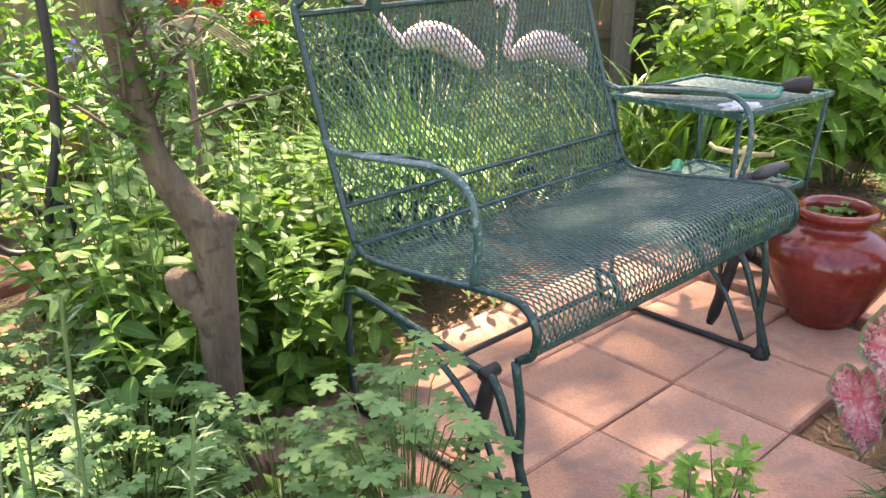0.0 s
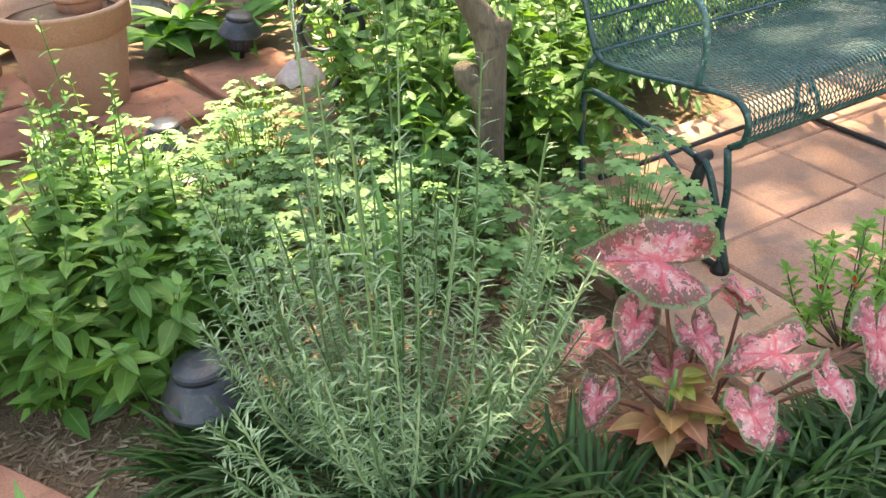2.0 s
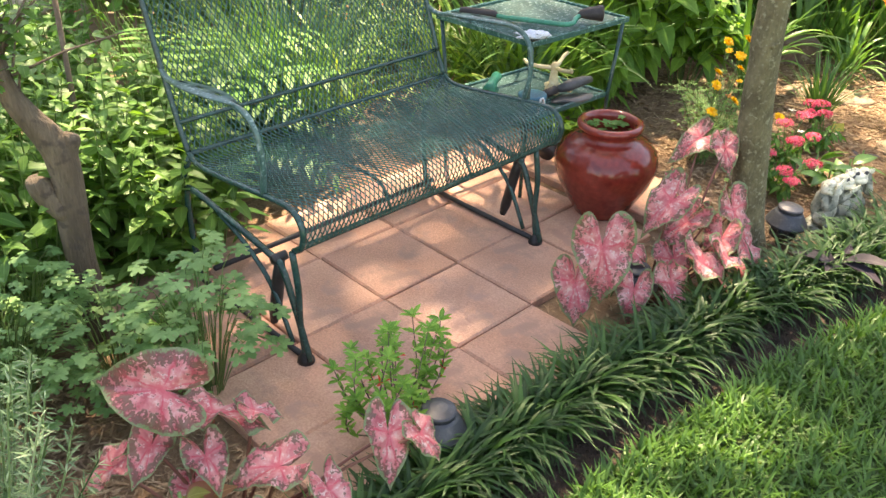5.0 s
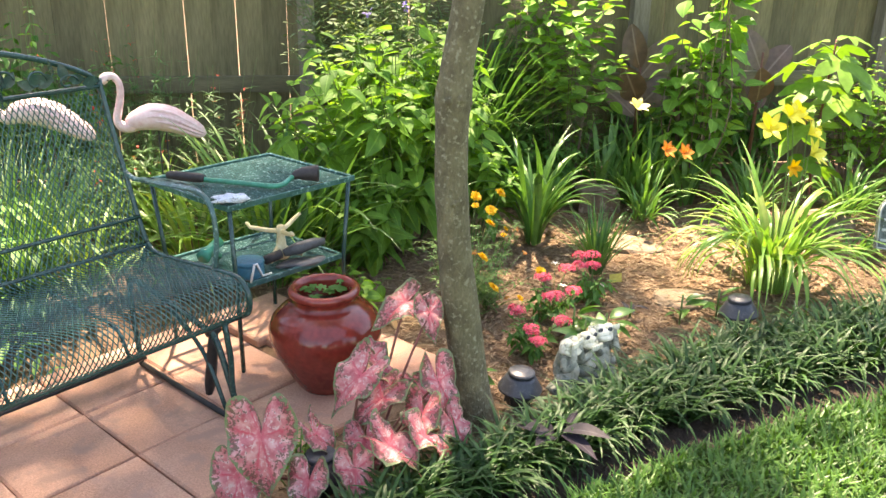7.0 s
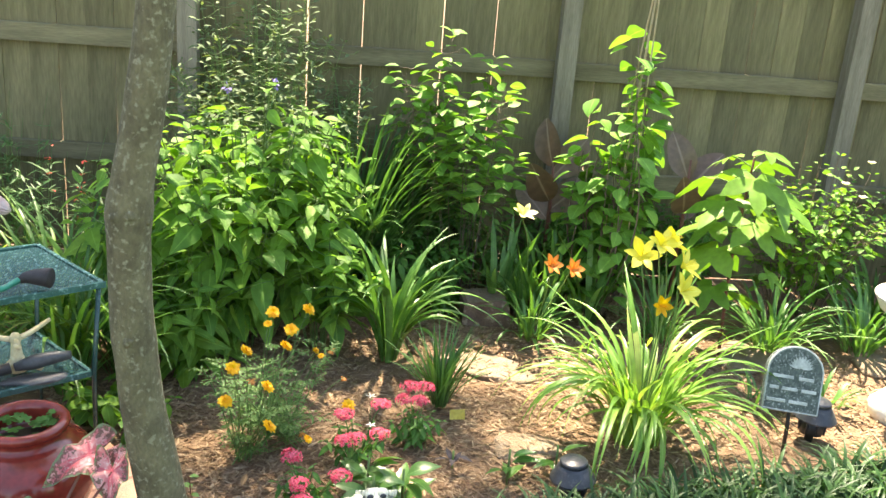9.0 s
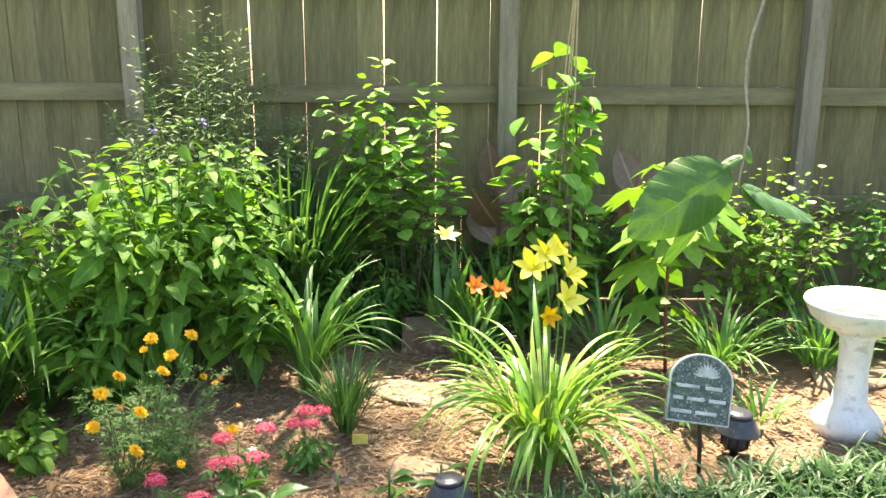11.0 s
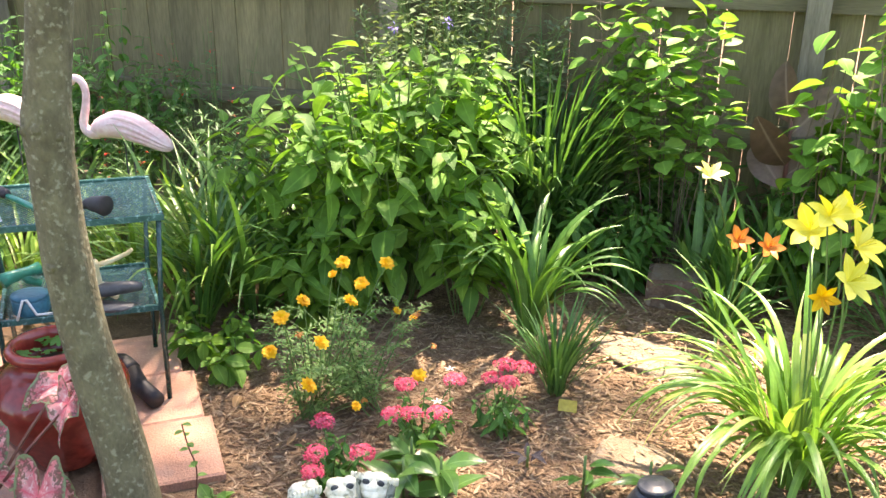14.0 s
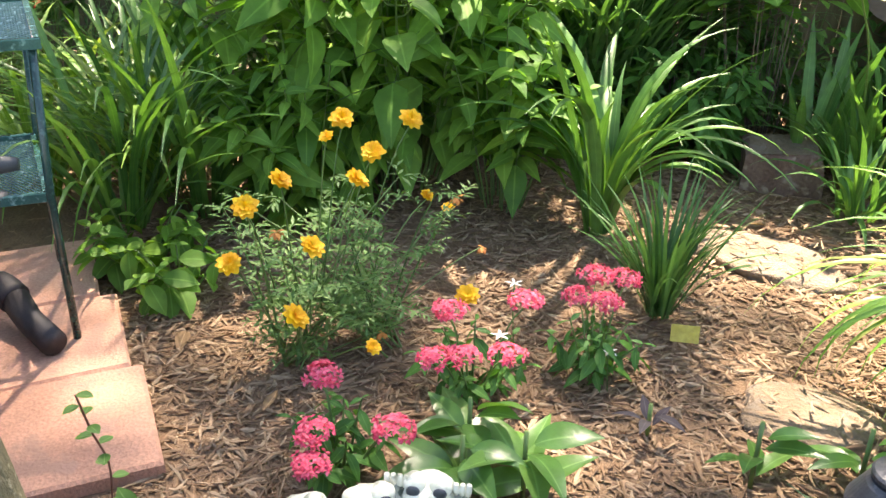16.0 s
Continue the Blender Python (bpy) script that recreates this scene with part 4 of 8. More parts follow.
    for k in range(9):
        t0 = 0.12 + 0.76 * k / 8
        h = 0.125 * math.sin(math.pi * t0) ** 0.75
        cx = xl + (xr - xl) * t0
        pts = [(cx + 0.032 * math.cos(a) * (1 - a / 9), 0.563, 0.90 + h * 0.5 + min(0.032, h * 0.4) * math.sin(a) * (1 - a / 9)) for a in np.linspace(0, 5.2, 14)]
        s.add(*tube(pts, 0.004, 5))
        for q in range(4):
            pos.append((cx + g.uniform(-0.05, 0.05), 0.562, 0.905 + h * g.uniform(0.15, 0.7)))
            aa = g.uniform(0, 6.28)
            dirs.append((math.cos(aa), 0.02, math.sin(aa)))
    s.many(*lf, frames(pos, dirs, np.ones(len(pos)), up=(0, -1, 0)))
    part("vine_scroll", s, "green_paint", bench)
    # curved stretchers under the seat
    for x in (-0.33, -0.02):
        pts = smooth_line([(x, -0.06, 0.33), (x, 0.0, 0.40), (x, 0.2, 0.39), (x, 0.40, 0.39)], 14)
        part("seat_brace", Shape().add(*tube(pts, 0.005, 6)), "green_paint", bench)
    # the gliding base
    base = part("glider_base", Shape().add(*tube([(xl + 0.02, 0.40, 0.05), (0.27, 0.40, 0.05)], 0.0085, 8)), "black_iron", bench)
    for x in (xl - 0.006, 0.275):
        frame_line = smooth_line([(x, 0.44, 0.012), (x, 0.455, 0.15), (x, 0.455, 0.285), (x, 0.42, 0.315), (x, 0.25, 0.30), (x, 0.04, 0.272), (x, -0.005, 0.255), (x, -0.045, 0.17), (x, -0.105, 0.012)], 44)
        part("side_frame", Shape().add(*tube(frame_line, 0.0095, 8)), "green_paint", base)
        brace = smooth_line([(x, 0.30, 0.30), (x, 0.16, 0.25), (x, 0.05, 0.17), (x, -0.03, 0.03)], 18)
        part("brace", Shape().add(*tube(brace, 0.007, 8)), "green_paint", base)
        part("runner", Shape().add(*tube([(x, 0.445, 0.011), (x, 0.2, 0.009), (x, -0.108, 0.011)], 0.0085, 8)), "black_iron", base)
        strut = part("swing_strut", Shape().add(*tube([(x + 0.012, 0.02, 0.268), (x + 0.012, 0.032, 0.21), (x + 0.012, 0.064, 0.075), (x + 0.012, 0.074, 0.04)], [0.013, 0.017, 0.017, 0.011], 8)), "black_iron", base)
        part("pivot", Shape().add(*tube([(x - 0.012, 0.02, 0.272), (x + 0.03, 0.02, 0.272)], 0.014, 10)), "black_iron", strut)
        leg = smooth_line([(x, -0.055, 0.325), (x, -0.072, 0.22), (x, -0.07, 0.12), (x, -0.085, 0.02)], 14)
        part("front_leg", Shape().add(*tube(leg, 0.009, 8)), "green_paint", base)
        foot = Shape().add(*lathe([(0.006, 0.035), (0.012, 0.028), (0.022, 0.012), (0.024, 0.0)][::-1], 14))
        fo = part("foot", foot, "black_iron", base)
        fo.matrix_world = pose(x, -0.085, 0.0)
    return bench


def side_table():
    A, B, C, D = np.array((0.448, 0.137)), np.array((0.930, 0.110)), np.array((0.915, 0.535)), np.array((0.435, 0.560))
    top = thing("side_table", (0, 0, 0), "two-tier green metal side table with expanded-mesh shelves", "table")

    def quad(a, b, c, d, z):
        return lambda u, w: tuple((a * (1 - u) * (1 - w) + b * u * (1 - w) + c * u * w + d * (1 - u) * w)) + (z,)
    for name, z, inset in (("tabletop", 0.578, 0.0), ("shelf", 0.298, 0.045)):
        m = (A + B + C + D) / 4
        q = [p + (m - p) / np.linalg.norm(m - p) * inset for p in (A, B, C, D)]
        s = mesh_sheet((0, 1), (0, 1), quad(*q, z), 0.021, 0.045, 0.0021)
        ob = part(name, s, "sky_sheen_green", top, smooth=False)
        ring = q + [q[0]]
        for a, b in zip(ring[:-1], ring[1:]):
            e = Shape()
            d = b - a
            ln = np.linalg.norm(d)
            v, f = block(ln + 0.012, 0.012, 0.018, 0.002)
            e.add(moved(v, pose((a[0] + b[0]) / 2, (a[1] + b[1]) / 2, z, 0, 0, math.degrees(math.atan2(d[1], d[0])))), f)
            part("rim", e, "sky_sheen_green", ob, smooth=False)
    m = (A + B + C + D) / 4
    for p in (A, B, C, D):
        o = (p - m) / np.linalg.norm(p - m)
        t, bt = p - o * 0.012, p - o * 0.040
        part("leg", Shape().add(*tube([(*t, 0.575), (*(p - o * 0.036), 0.30), (*bt, 0.0)], 0.0075, 8)), "green_paint", top)
    return top


def table_clutter():
    z = 0.592
    w = thing("watering_wand", (0.627, 0.241, z), "green hose wand with black foam grip and black rose", "wand")
    path = [(-0.102, 0.138, 0.010), (-0.045, 0.037, 0.009), (0.008, -0.072, 0.009), (0.045, -0.088, 0.010), (0.078, -0.074, 0.014), (0.105, -0.070, 0.022)]
    part("tube", Shape().add(*tube(smooth_line(path, 24), 0.0085, 10)), "hose_green", w)
    part("grip", Shape().add(*tube([(-0.160, 0.245, 0.015), (-0.152, 0.230, 0.015), (-0.105, 0.143, 0.015), (-0.098, 0.130, 0.015)], [0.012, 0.0155, 0.0155, 0.011], 12)), "dark_grip", w)
    part("rose", Shape().add(*tube([(0.098, -0.072, 0.020), (0.115, -0.070, 0.024), (0.130, -0.085, 0.027), (0.150, -0.108, 0.029), (0.162, -0.122, 0.029), (0.164, -0.124, 0.029)], [0.010, 0.015, 0.021, 0.025, 0.028, 0.025], 16)), "dark_grip", w)
    gl = part("garden_glove", Shape().add(*stone_shape(0.05, 0.028, 0.012, 71, 0.35)), "glove_cloth")
    gl.matrix_world = pose(0.478, 0.16, z + 0.007, 0, 0, -30)
    tagged(gl, "crumpled white and blue garden glove on the table", "glove")
    z = 0.306
    sp = thing("sprinkler", (0.735, 0.26, z), "cream plastic three-armed lawn sprinkler", "sprinkler")
    part("body", Shape().add(*lathe([(0.026, 0), (0.03, 0.02), (0.018, 0.04), (0.013, 0.085), (0.017, 0.10), (0.010, 0.115)], 16)), "cream_plastic", sp)
    for ang in (20, 140, 255):
        c, s_ = math.cos(radians(ang)), math.sin(radians(ang))
        part("arm", Shape().add(*tube([(0, 0, 0.095), (0.05 * c, 0.05 * s_, 0.10), (0.10 * c, 0.10 * s_, 0.112), (0.112 * c + 0.012 * s_, 0.112 * s_ - 0.012 * c, 0.125)], [0.009, 0.008, 0.007, 0.006], 8)), "cream_plastic", sp)
    for ang in (60, 200, 320):
        c, s_ = math.cos(radians(ang)), math.sin(radians(ang))
        part("foot", Shape().add(*tube([(0.01 * c, 0.01 * s_, 0.03), (0.07 * c, 0.07 * s_, 0.008)], [0.014, 0.008], 8)), "cream_plastic", sp)
    hb = thing("round_tin", (0.56, 0.21, z), "squat blue round plastic hose tin", "tin")
    part("body", Shape().add(*lathe([(0.046, 0), (0.05, 0.006), (0.05, 0.038), (0.046, 0.044)], 22)), "blue_plastic", hb)
    part("lid", Shape().add(*lathe([(0.048, 0.044), (0.052, 0.047), (0.05, 0.054), (0.036, 0.056)], 22)), "blue_plastic", hb)
    nz = thing("hose_nozzle", (0.53, 0.37, z), "green trigger hose nozzle", "nozzle", turn=30)
    part("barrel", Shape().add(*tube([(-0.06, 0, 0.05), (-0.04, 0, 0.055), (0.03, 0, 0.06), (0.055, 0, 0.06)], [0.024, 0.02, 0.014, 0.02], 12)), "hose_green", nz)
    part("handle", Shape().add(*tube([(0.0, 0, 0.055), (0.02, 0.0, 0.03), (0.05, 0.0, 0.012)], [0.014, 0.012, 0.013], 10)), "hose_green", nz)
    gh = thing("pulse_sprinkler", (0.75, 0.175, z), "dark grey impact sprinkler head lying on the shelf", "sprinkler", turn=-20)
    part("base", Shape().add(*stone_shape(0.085, 0.035, 0.010, 72, 0.12, 0.008)), "grey_plastic", gh)
    part("head", Shape().add(*tube([(-0.05, 0.03, 0.03), (0.0, 0.03, 0.04), (0.06, 0.04, 0.045), (0.10, 0.045, 0.045)], [0.012, 0.022, 0.018, 0.012], 10)), "grey_plastic", gh)
    part("coupling", Shape().add(*tube([(-0.12, 0.02, 0.02), (-0.06, 0.03, 0.03)], 0.016, 10)), "dark_grip", gh)
    wr = part("wire_stake", Shape().add(*tube([(0.525, 0.155, z), (0.545, 0.158, z + 0.055), (0.555, 0.158, z + 0.055), (0.575, 0.16, z + 0.008), (0.615, 0.165, z + 0.004)], 0.004, 6)), "white_wire")
    tagged(wr, "bent white wire stake on the shelf", "stake")


def path_light(at, scale=1.0, turn=0.0, tilt=0.0):
    lamp = thing("path_light", at, "low black plastic mushroom path light staked in the bed", "lamp", "path lights")
    k = scale
    cap = part("cap", Shape().add(*lathe([(0.034 * k, 0.101 * k), (0.034 * k, 0.107 * k), (0.0405 * k, 0.109 * k), (0.0405 * k, 0.115 * k), (0.037 * k, 0.1185 * k), (0.020 * k, 0.1235 * k), (0.0, 0.125 * k)], 44)), "lamp_plastic", lamp, smooth=False)
    shade = part("shade", Shape().add(*lathe([(0.058 * k, 0.056 * k), (0.067 * k, 0.058 * k), (0.067 * k, 0.063 * k), (0.064 * k, 0.068 * k), (0.046 * k, 0.098 * k), (0.040 * k, 0.104 * k), (0.033 * k, 0.1045 * k)], 44)), "lamp_plastic", lamp, smooth=False)
    body = part("lens_cage", Shape().add(*lathe([(0.012 * k, -0.03), (0.014 * k, 0.0), (0.036 * k, 0.006 * k), (0.040 * k, 0.02 * k), (0.036 * k, 0.058 * k)], 20)), "black_iron", lamp)
    s = Shape()
    for i in range(8):
        a = 2 * math.pi * i / 8
        s.add(*tube([(0.041 * k * math.cos(a), 0.041 * k * math.sin(a), 0.012 * k), (0.043 * k * math.cos(a), 0.043 * k * math.sin(a), 0.06 * k)], 0.003 * k, 4))
    part("cage_ribs", s, "lamp_plastic", lamp)
    lamp.matrix_world = pose(*at, tilt, tilt * 0.6, turn)
    return lamp


# ---- pots and ornaments ----
def red_pot():
    p = thing("glazed_pot", (0.622, -0.085, 0.0), "glossy oxblood-red glazed urn with a rolled rim", "pot")
    outer = [(0.085, 0.0), (0.090, 0.006), (0.120, 0.055), (0.158, 0.125), (0.175, 0.175), (0.176, 0.205), (0.166, 0.235), (0.142, 0.262), (0.118, 0.275), (0.112, 0.279), (0.104, 0.281), (0.094, 0.290), (0.091, 0.300), (0.098, 0.310), (0.110, 0.317), (0.113, 0.327), (0.108, 0.336), (0.096, 0.339), (0.086, 0.334), (0.081, 0.322), (0.080, 0.300), (0.082, 0.27)]
    part("urn", Shape().add(*lathe(outer, 48)), "glaze", p)
    part("potting_soil", Shape().add(*lathe([(0.02, 0.262), (0.083, 0.268), (0.06, 0.276), (0.0, 0.280)], 24)), "soil", p)
    iv = Shape()
    g = np.random.default_rng(31)
    sh = lobed_shape(0.034, 5, 0.35, 3, 0.15)
    n = 26
    a, r = g.uniform(0, 6.28, n), 0.068 * np.sqrt(g.random(n))
    pos = np.stack((r * np.cos(a), r * np.sin(a), g.uniform(0.285, 0.325, n)), 1)
    d = np.stack((np.cos(a) + g.normal(0, 0.4, n), np.sin(a) + g.normal(0, 0.4, n), g.uniform(-0.1, 0.5, n)), 1)
    iv.many(*sh, frames(pos, d, g.uniform(0.7, 1.2, n)))
    part("ivy", iv, "herb_dark", p, "small variegated ivy in the pot")
    return p


def down_spout():
    ob = thing("drain_elbow", (0.80, 0.20, 0.0), "black plastic drain elbows lying behind the pot", "pipe")
    part("pipe", Shape().add(*tube([(0.06, -0.12, 0.03), (0.02, -0.02, 0.035), (0.0, 0.03, 0.06)], [0.026, 0.026, 0.028], 14)), "dark_grip", ob)
    part("elbow", Shape().add(*tube(smooth_line([(0.0, 0.03, 0.06), (-0.03, 0.07, 0.075), (-0.07, 0.06, 0.06)], 10), 0.032, 14)), "dark_grip", ob)


def pot(name, at, r, h, label, mat, rim=0.05, fill="mulch"):
    p = thing(name, at, label, "pot", "terracotta pots")
    body = [(r * 0.66, 0), (r * 0.68, 0.008), (r * 0.86, h - rim - 0.012), (r * 0.875, h - rim), (r * 0.96, h - rim + 0.006), (r * 0.99, h - 0.016), (r * 1.02, h - 0.012), (r * 1.02, h - 0.002), (r * 0.985, h), (r * 0.93, h - 0.003), (r * 0.91, h - 0.03), (r * 0.88, h - 0.07)]
    part("body", Shape().add(*lathe(body, 44, 0.001)), mat, p)
    part("potting_mix", Shape().add(*lathe([(0.0, h - 0.07), (r * 0.9, h - 0.055), (r * 0.4, h - 0.035), (0, h - 0.03)], 24, 0.02)), fill, p)
    return p


def flamingo(front, tail, head, lean, label):
    """A plastic lawn flamingo in one mesh: body, neck, head, beak and two wire legs."""
    s = Shape()
    fr, ta, he = np.array(front), np.array(tail), np.array(head)
    d = ta - fr
    u = np.array((0, 0, 1.0))
    w = np.array((d[0], d[1], 0)) / np.linalg.norm(d[:2])
    across = np.cross(w, u)
    line = smooth_line([fr - d * 0.04 - u * 0.006, fr + d * 0.10 + u * 0.016, fr + d * 0.30 + u * 0.040, fr + d * 0.52 + u * 0.040, fr + d * 0.75 + u * 0.020, fr + d * 0.93 + u * 0.002, ta], 20)
    girth = np.interp(np.linspace(0, 1, 20), [0, 0.1, 0.3, 0.5, 0.75, 0.92, 1], [0.020, 0.036, 0.054, 0.054, 0.036, 0.016, 0.003])
    s.add(*tube(line, girth, 18))
    # folded wings: long overlapping feathers down each flank
    for sgn in (-1, 1):
        for k, (i0, i1, lift) in enumerate(((5, 17, 0.62), (4, 18, 0.22), (6, 18, -0.18), (8, 17, -0.52))):
            idx = np.arange(i0, i1 + 1)
            side = [line[i] + across * sgn * girth[i] * math.sqrt(1 - lift * lift) * 0.94 + u * girth[i] * lift for i in idx]
            taper = np.interp(np.linspace(0, 1, len(idx)), [0, 0.2, 0.8, 1], [0.001, 0.009, 0.006, 0.001])
            s.add(*tube(side, taper, 8))
    low, high = fr - w * 0.046 + u * 0.012, he + w * 0.040 - u * 0.012
    neck = smooth_line([fr + d * 0.10 + u * 0.006, fr - w * 0.016 - u * 0.014, low, low * 0.62 + high * 0.38 + w * 0.004, low * 0.28 + high * 0.72 + w * 0.008, high, he + w * 0.022 + u * 0.016, he - w * 0.004 + u * 0.015, he - w * 0.024 - u * 0.004], 34)
    s.add(*tube(neck, np.interp(np.linspace(0, 1, 34), [0, 0.12, 0.25, 0.6, 0.8, 0.92, 1], [0.030, 0.024, 0.0165, 0.0135, 0.0145, 0.020, 0.0145]), 14))
    me = s.mesh("flamingo", "flamingo_pink")
    me.materials.append(MAT["beak"])
    ob = new("flamingo", me)
    b = Shape()
    for q in (0.36, 0.46):
        foot = fr + d * q
        b.add(*tube([(*foot[:2], fr[2]), (*foot[:2], 0.22), (*foot[:2], -0.03)], 0.003, 5))
    bk = smooth_line([he - w * 0.020 - u * 0.002, he - w * 0.036 - u * 0.016, he - w * 0.040 - u * 0.044], 8)
    b.add(*tube(bk, [0.013, 0.0125, 0.012, 0.0105, 0.009, 0.007, 0.005, 0.002], 8))
    for sgn in (-1, 1):
        v, f = stone_shape(0.0035, 0.0035, 0.0035, 77, 0.02)
        b.add(np.array(v) + he + across * sgn * 0.0175 + u * 0.004, f)
    # beak joined into the same mesh
    bm = bmesh.new()
    bm.from_mesh(me)
    n0 = len(bm.faces)
    bme = b.mesh("beak", "beak")
    bm.from_mesh(bme)
    bm.faces.ensure_lookup_table()
    for i in range(n0, len(bm.faces)):
        bm.faces[i].material_index = 1
    bm.to_mesh(me)
    bm.free()
    bpy.data.meshes.remove(bme)
    for q in me.polygons:
        q.use_smooth = True
    return tagged(ob, label, "ornament", "flamingos")


def frogs():
    """Three small seated frogs of weathered cast stone on one plinth."""
    s, slots = Shape(), []

    def put(v, f, slot):
        s.add(v, f)
        slots.extend([slot] * len(f))

    for k, (dx, ry) in enumerate(((-0.062, 6), (0.0, 0), (0.058, -8))):
        turn = np.array(Matrix.Rotation(radians((14, 0, -24)[k]), 3, "Z"))

        def ball(x, y, z, rx, ry_, rz, seed, rough=0.12, slot=0):
            v, f = stone_shape(rx, ry_, rz, seed, rough)
            put((np.array(v) + (x, y, z)) @ turn.T + (dx, 0, 0), f, slot)

        def limb(pts, radii, slot=1):
            v, f, _ = tube(smooth_line(pts, 10), np.interp(np.linspace(0, 1, 10), np.linspace(0, 1, len(radii)), radii), 9)
            put(np.array(v) @ turn.T + (dx, 0, 0), f, slot)

        ball(0, 0.006, 0.046, 0.027, 0.026, 0.046, 80 + k, 0.08, 1)
        ball(0, -0.007, 0.036, 0.0235, 0.023, 0.036, 84 + k, 0.05, 0)
        ball(0, -0.002, 0.100, 0.027, 0.024, 0.019, 88 + k, 0.10, 0)
        ball(0, -0.013, 0.094, 0.023, 0.018, 0.011, 92 + k, 0.05, 0)
        for sx in (-1, 1):
            ball(sx * 0.0125, -0.006, 0.115, 0.0115, 0.0115, 0.011, 96 + 2 * k + sx, 0.06, 0)
            if k:
                ball(sx * 0.0125, -0.0165, 0.1145, 0.0065, 0.003, 0.0062, 60 + 2 * k + sx, 0.02, 2)
            ball(sx * 0.021, -0.026, 0.006, 0.013, 0.018, 0.008, 100 + k * 2 + sx, 0.12, 1)
            ball(sx * 0.026, -0.004, 0.022, 0.012, 0.020, 0.018, 110 + k * 2 + sx, 0.10, 1)
        ends = ([(-0.012, -0.020, 0.114), (0.012, -0.020, 0.114)], [(-0.007, -0.031, 0.090), (0.007, -0.031, 0.090)], [(-0.029, -0.004, 0.116), (0.029, -0.004, 0.112)])[k]
        for sx, e in zip((-1, 1), ends):
            e = np.array(e)
            limb([(sx * 0.020, 0.0, 0.078), (sx * 0.034, -0.014, 0.058), (sx * 0.026 * 0.6 + e[0] * 0.4, -0.026, 0.072), e - (0, 0, 0.004)], [0.0095, 0.010, 0.0085, 0.0065])
            for w in range(4):
                o = np.array(((w - 1.5) * 0.005, -0.002, 0.0))
                limb([e + o - (0, 0, 0.004), e + o * 1.15 + (0, -0.002, 0.002), e + o * 1.25 + (0, -0.001, 0.009)], [0.0036, 0.0034, 0.0026], 0)
    v, f = stone_shape(0.105, 0.045, 0.02, 120, 0.10, 0.008)
    put(np.array(v) + (0, 0, -0.012), f, 1)
    ob = part("frog_statue", s, "pale_cast")
    ob.data.materials.append(MAT["cast_stone"])
    ob.data.materials.append(MAT["lamp_plastic"])
    ob.data.polygons.foreach_set("material_index", slots)
    ob.matrix_world = pose(1.222, -0.668, 0.0, 0, 0, -8) @ Matrix.Diagonal((1.38, 1.38, 1.34, 1))
    return tagged(ob, "weathered grey-white cast-stone trio of seated frogs", "statue")


def plaque():
    ob = thing("garden_plaque", (2.755, -1.19, 0.0), "arched slate-coloured garden plaque on a black stake", "sign")
    m = pose(0.0, 0.0, 0.262, 72, 0, -36) @ pose(-0.02, 0, 0, 0, 0, -9) @ Matrix.Diagonal((1.12, 1.05, 1, 1))
    n = 22
    out = [(-0.095, -0.10), (0.095, -0.10), (0.095, 0.03)]
    out += [(0.095 * math.cos(a), 0.03 + 0.085 * math.sin(a)) for a in np.linspace(0.12, math.pi - 0.12, n)] + [(-0.095, 0.03)]
    k = len(out)
    v = [(x, y, -0.008) for x, y in out] + [(x, y, 0.006) for x, y in out] + [(x * 0.95, y * 0.95, 0.009) for x, y in out]
    f = [tuple(range(k))[::-1], tuple(range(2 * k, 3 * k))]
    for i in range(k):
        j = (i + 1) % k
        f += [(i, j, j + k, i + k), (i + k, j + k, j + 2 * k, i + 2 * k)]
    plate = part("plate", Shape().add(moved(v, m), f), "slate", ob, smooth=False)
    rim = [(x * 0.97, y * 0.97, 0.008) for x, y in out] + [(out[0][0] * 0.97, out[0][1] * 0.97, 0.008)]
    part("rim", Shape().add(moved(tube(rim, 0.0035, 5)[0], m), tube(rim, 0.0035, 5)[1]), "pale_relief", plate)
    for y, words in ((-0.066, ((-0.052, 0.062), (0.022, 0.064))), (-0.026, ((-0.064, 0.03), (-0.012, 0.052), (0.052, 0.05))), (0.012, ((-0.04, 0.07), (0.038, 0.05)))):
        for x, w in words:
            v, f = block(w, 0.011, 0.004, 0.0015)
            part("text_bar", Shape().add(moved(np.array(v) + (x, y, 0.010), m), f), "pale_relief", plate, smooth=False)
    pos, d = [], []
    for i in range(11):
        a = math.pi * (0.05 + 0.9 * i / 10)
        pos.append((0.012, 0.045, 0.012))
        d.append((math.cos(a), math.sin(a), 0.05))
    for q in range(11):
        fl = Shape().many(*leaf_shape(0.042, 0.011, 3, 0.6, 0.1, 0.0), frames(pos[q:q + 1], d[q:q + 1], [1.0]))
        fl.v = [moved(fl.v[0], m)]
        part("daisy_petal", fl, "pale_relief", plate)
    part("stake", Shape().add(*tube([(0.0, 0.0, -0.03), (-0.004, 0.004, 0.09), (-0.012, 0.010, 0.20), (-0.016, 0.014, 0.25)], 0.0075, 8)), "black_iron", ob)


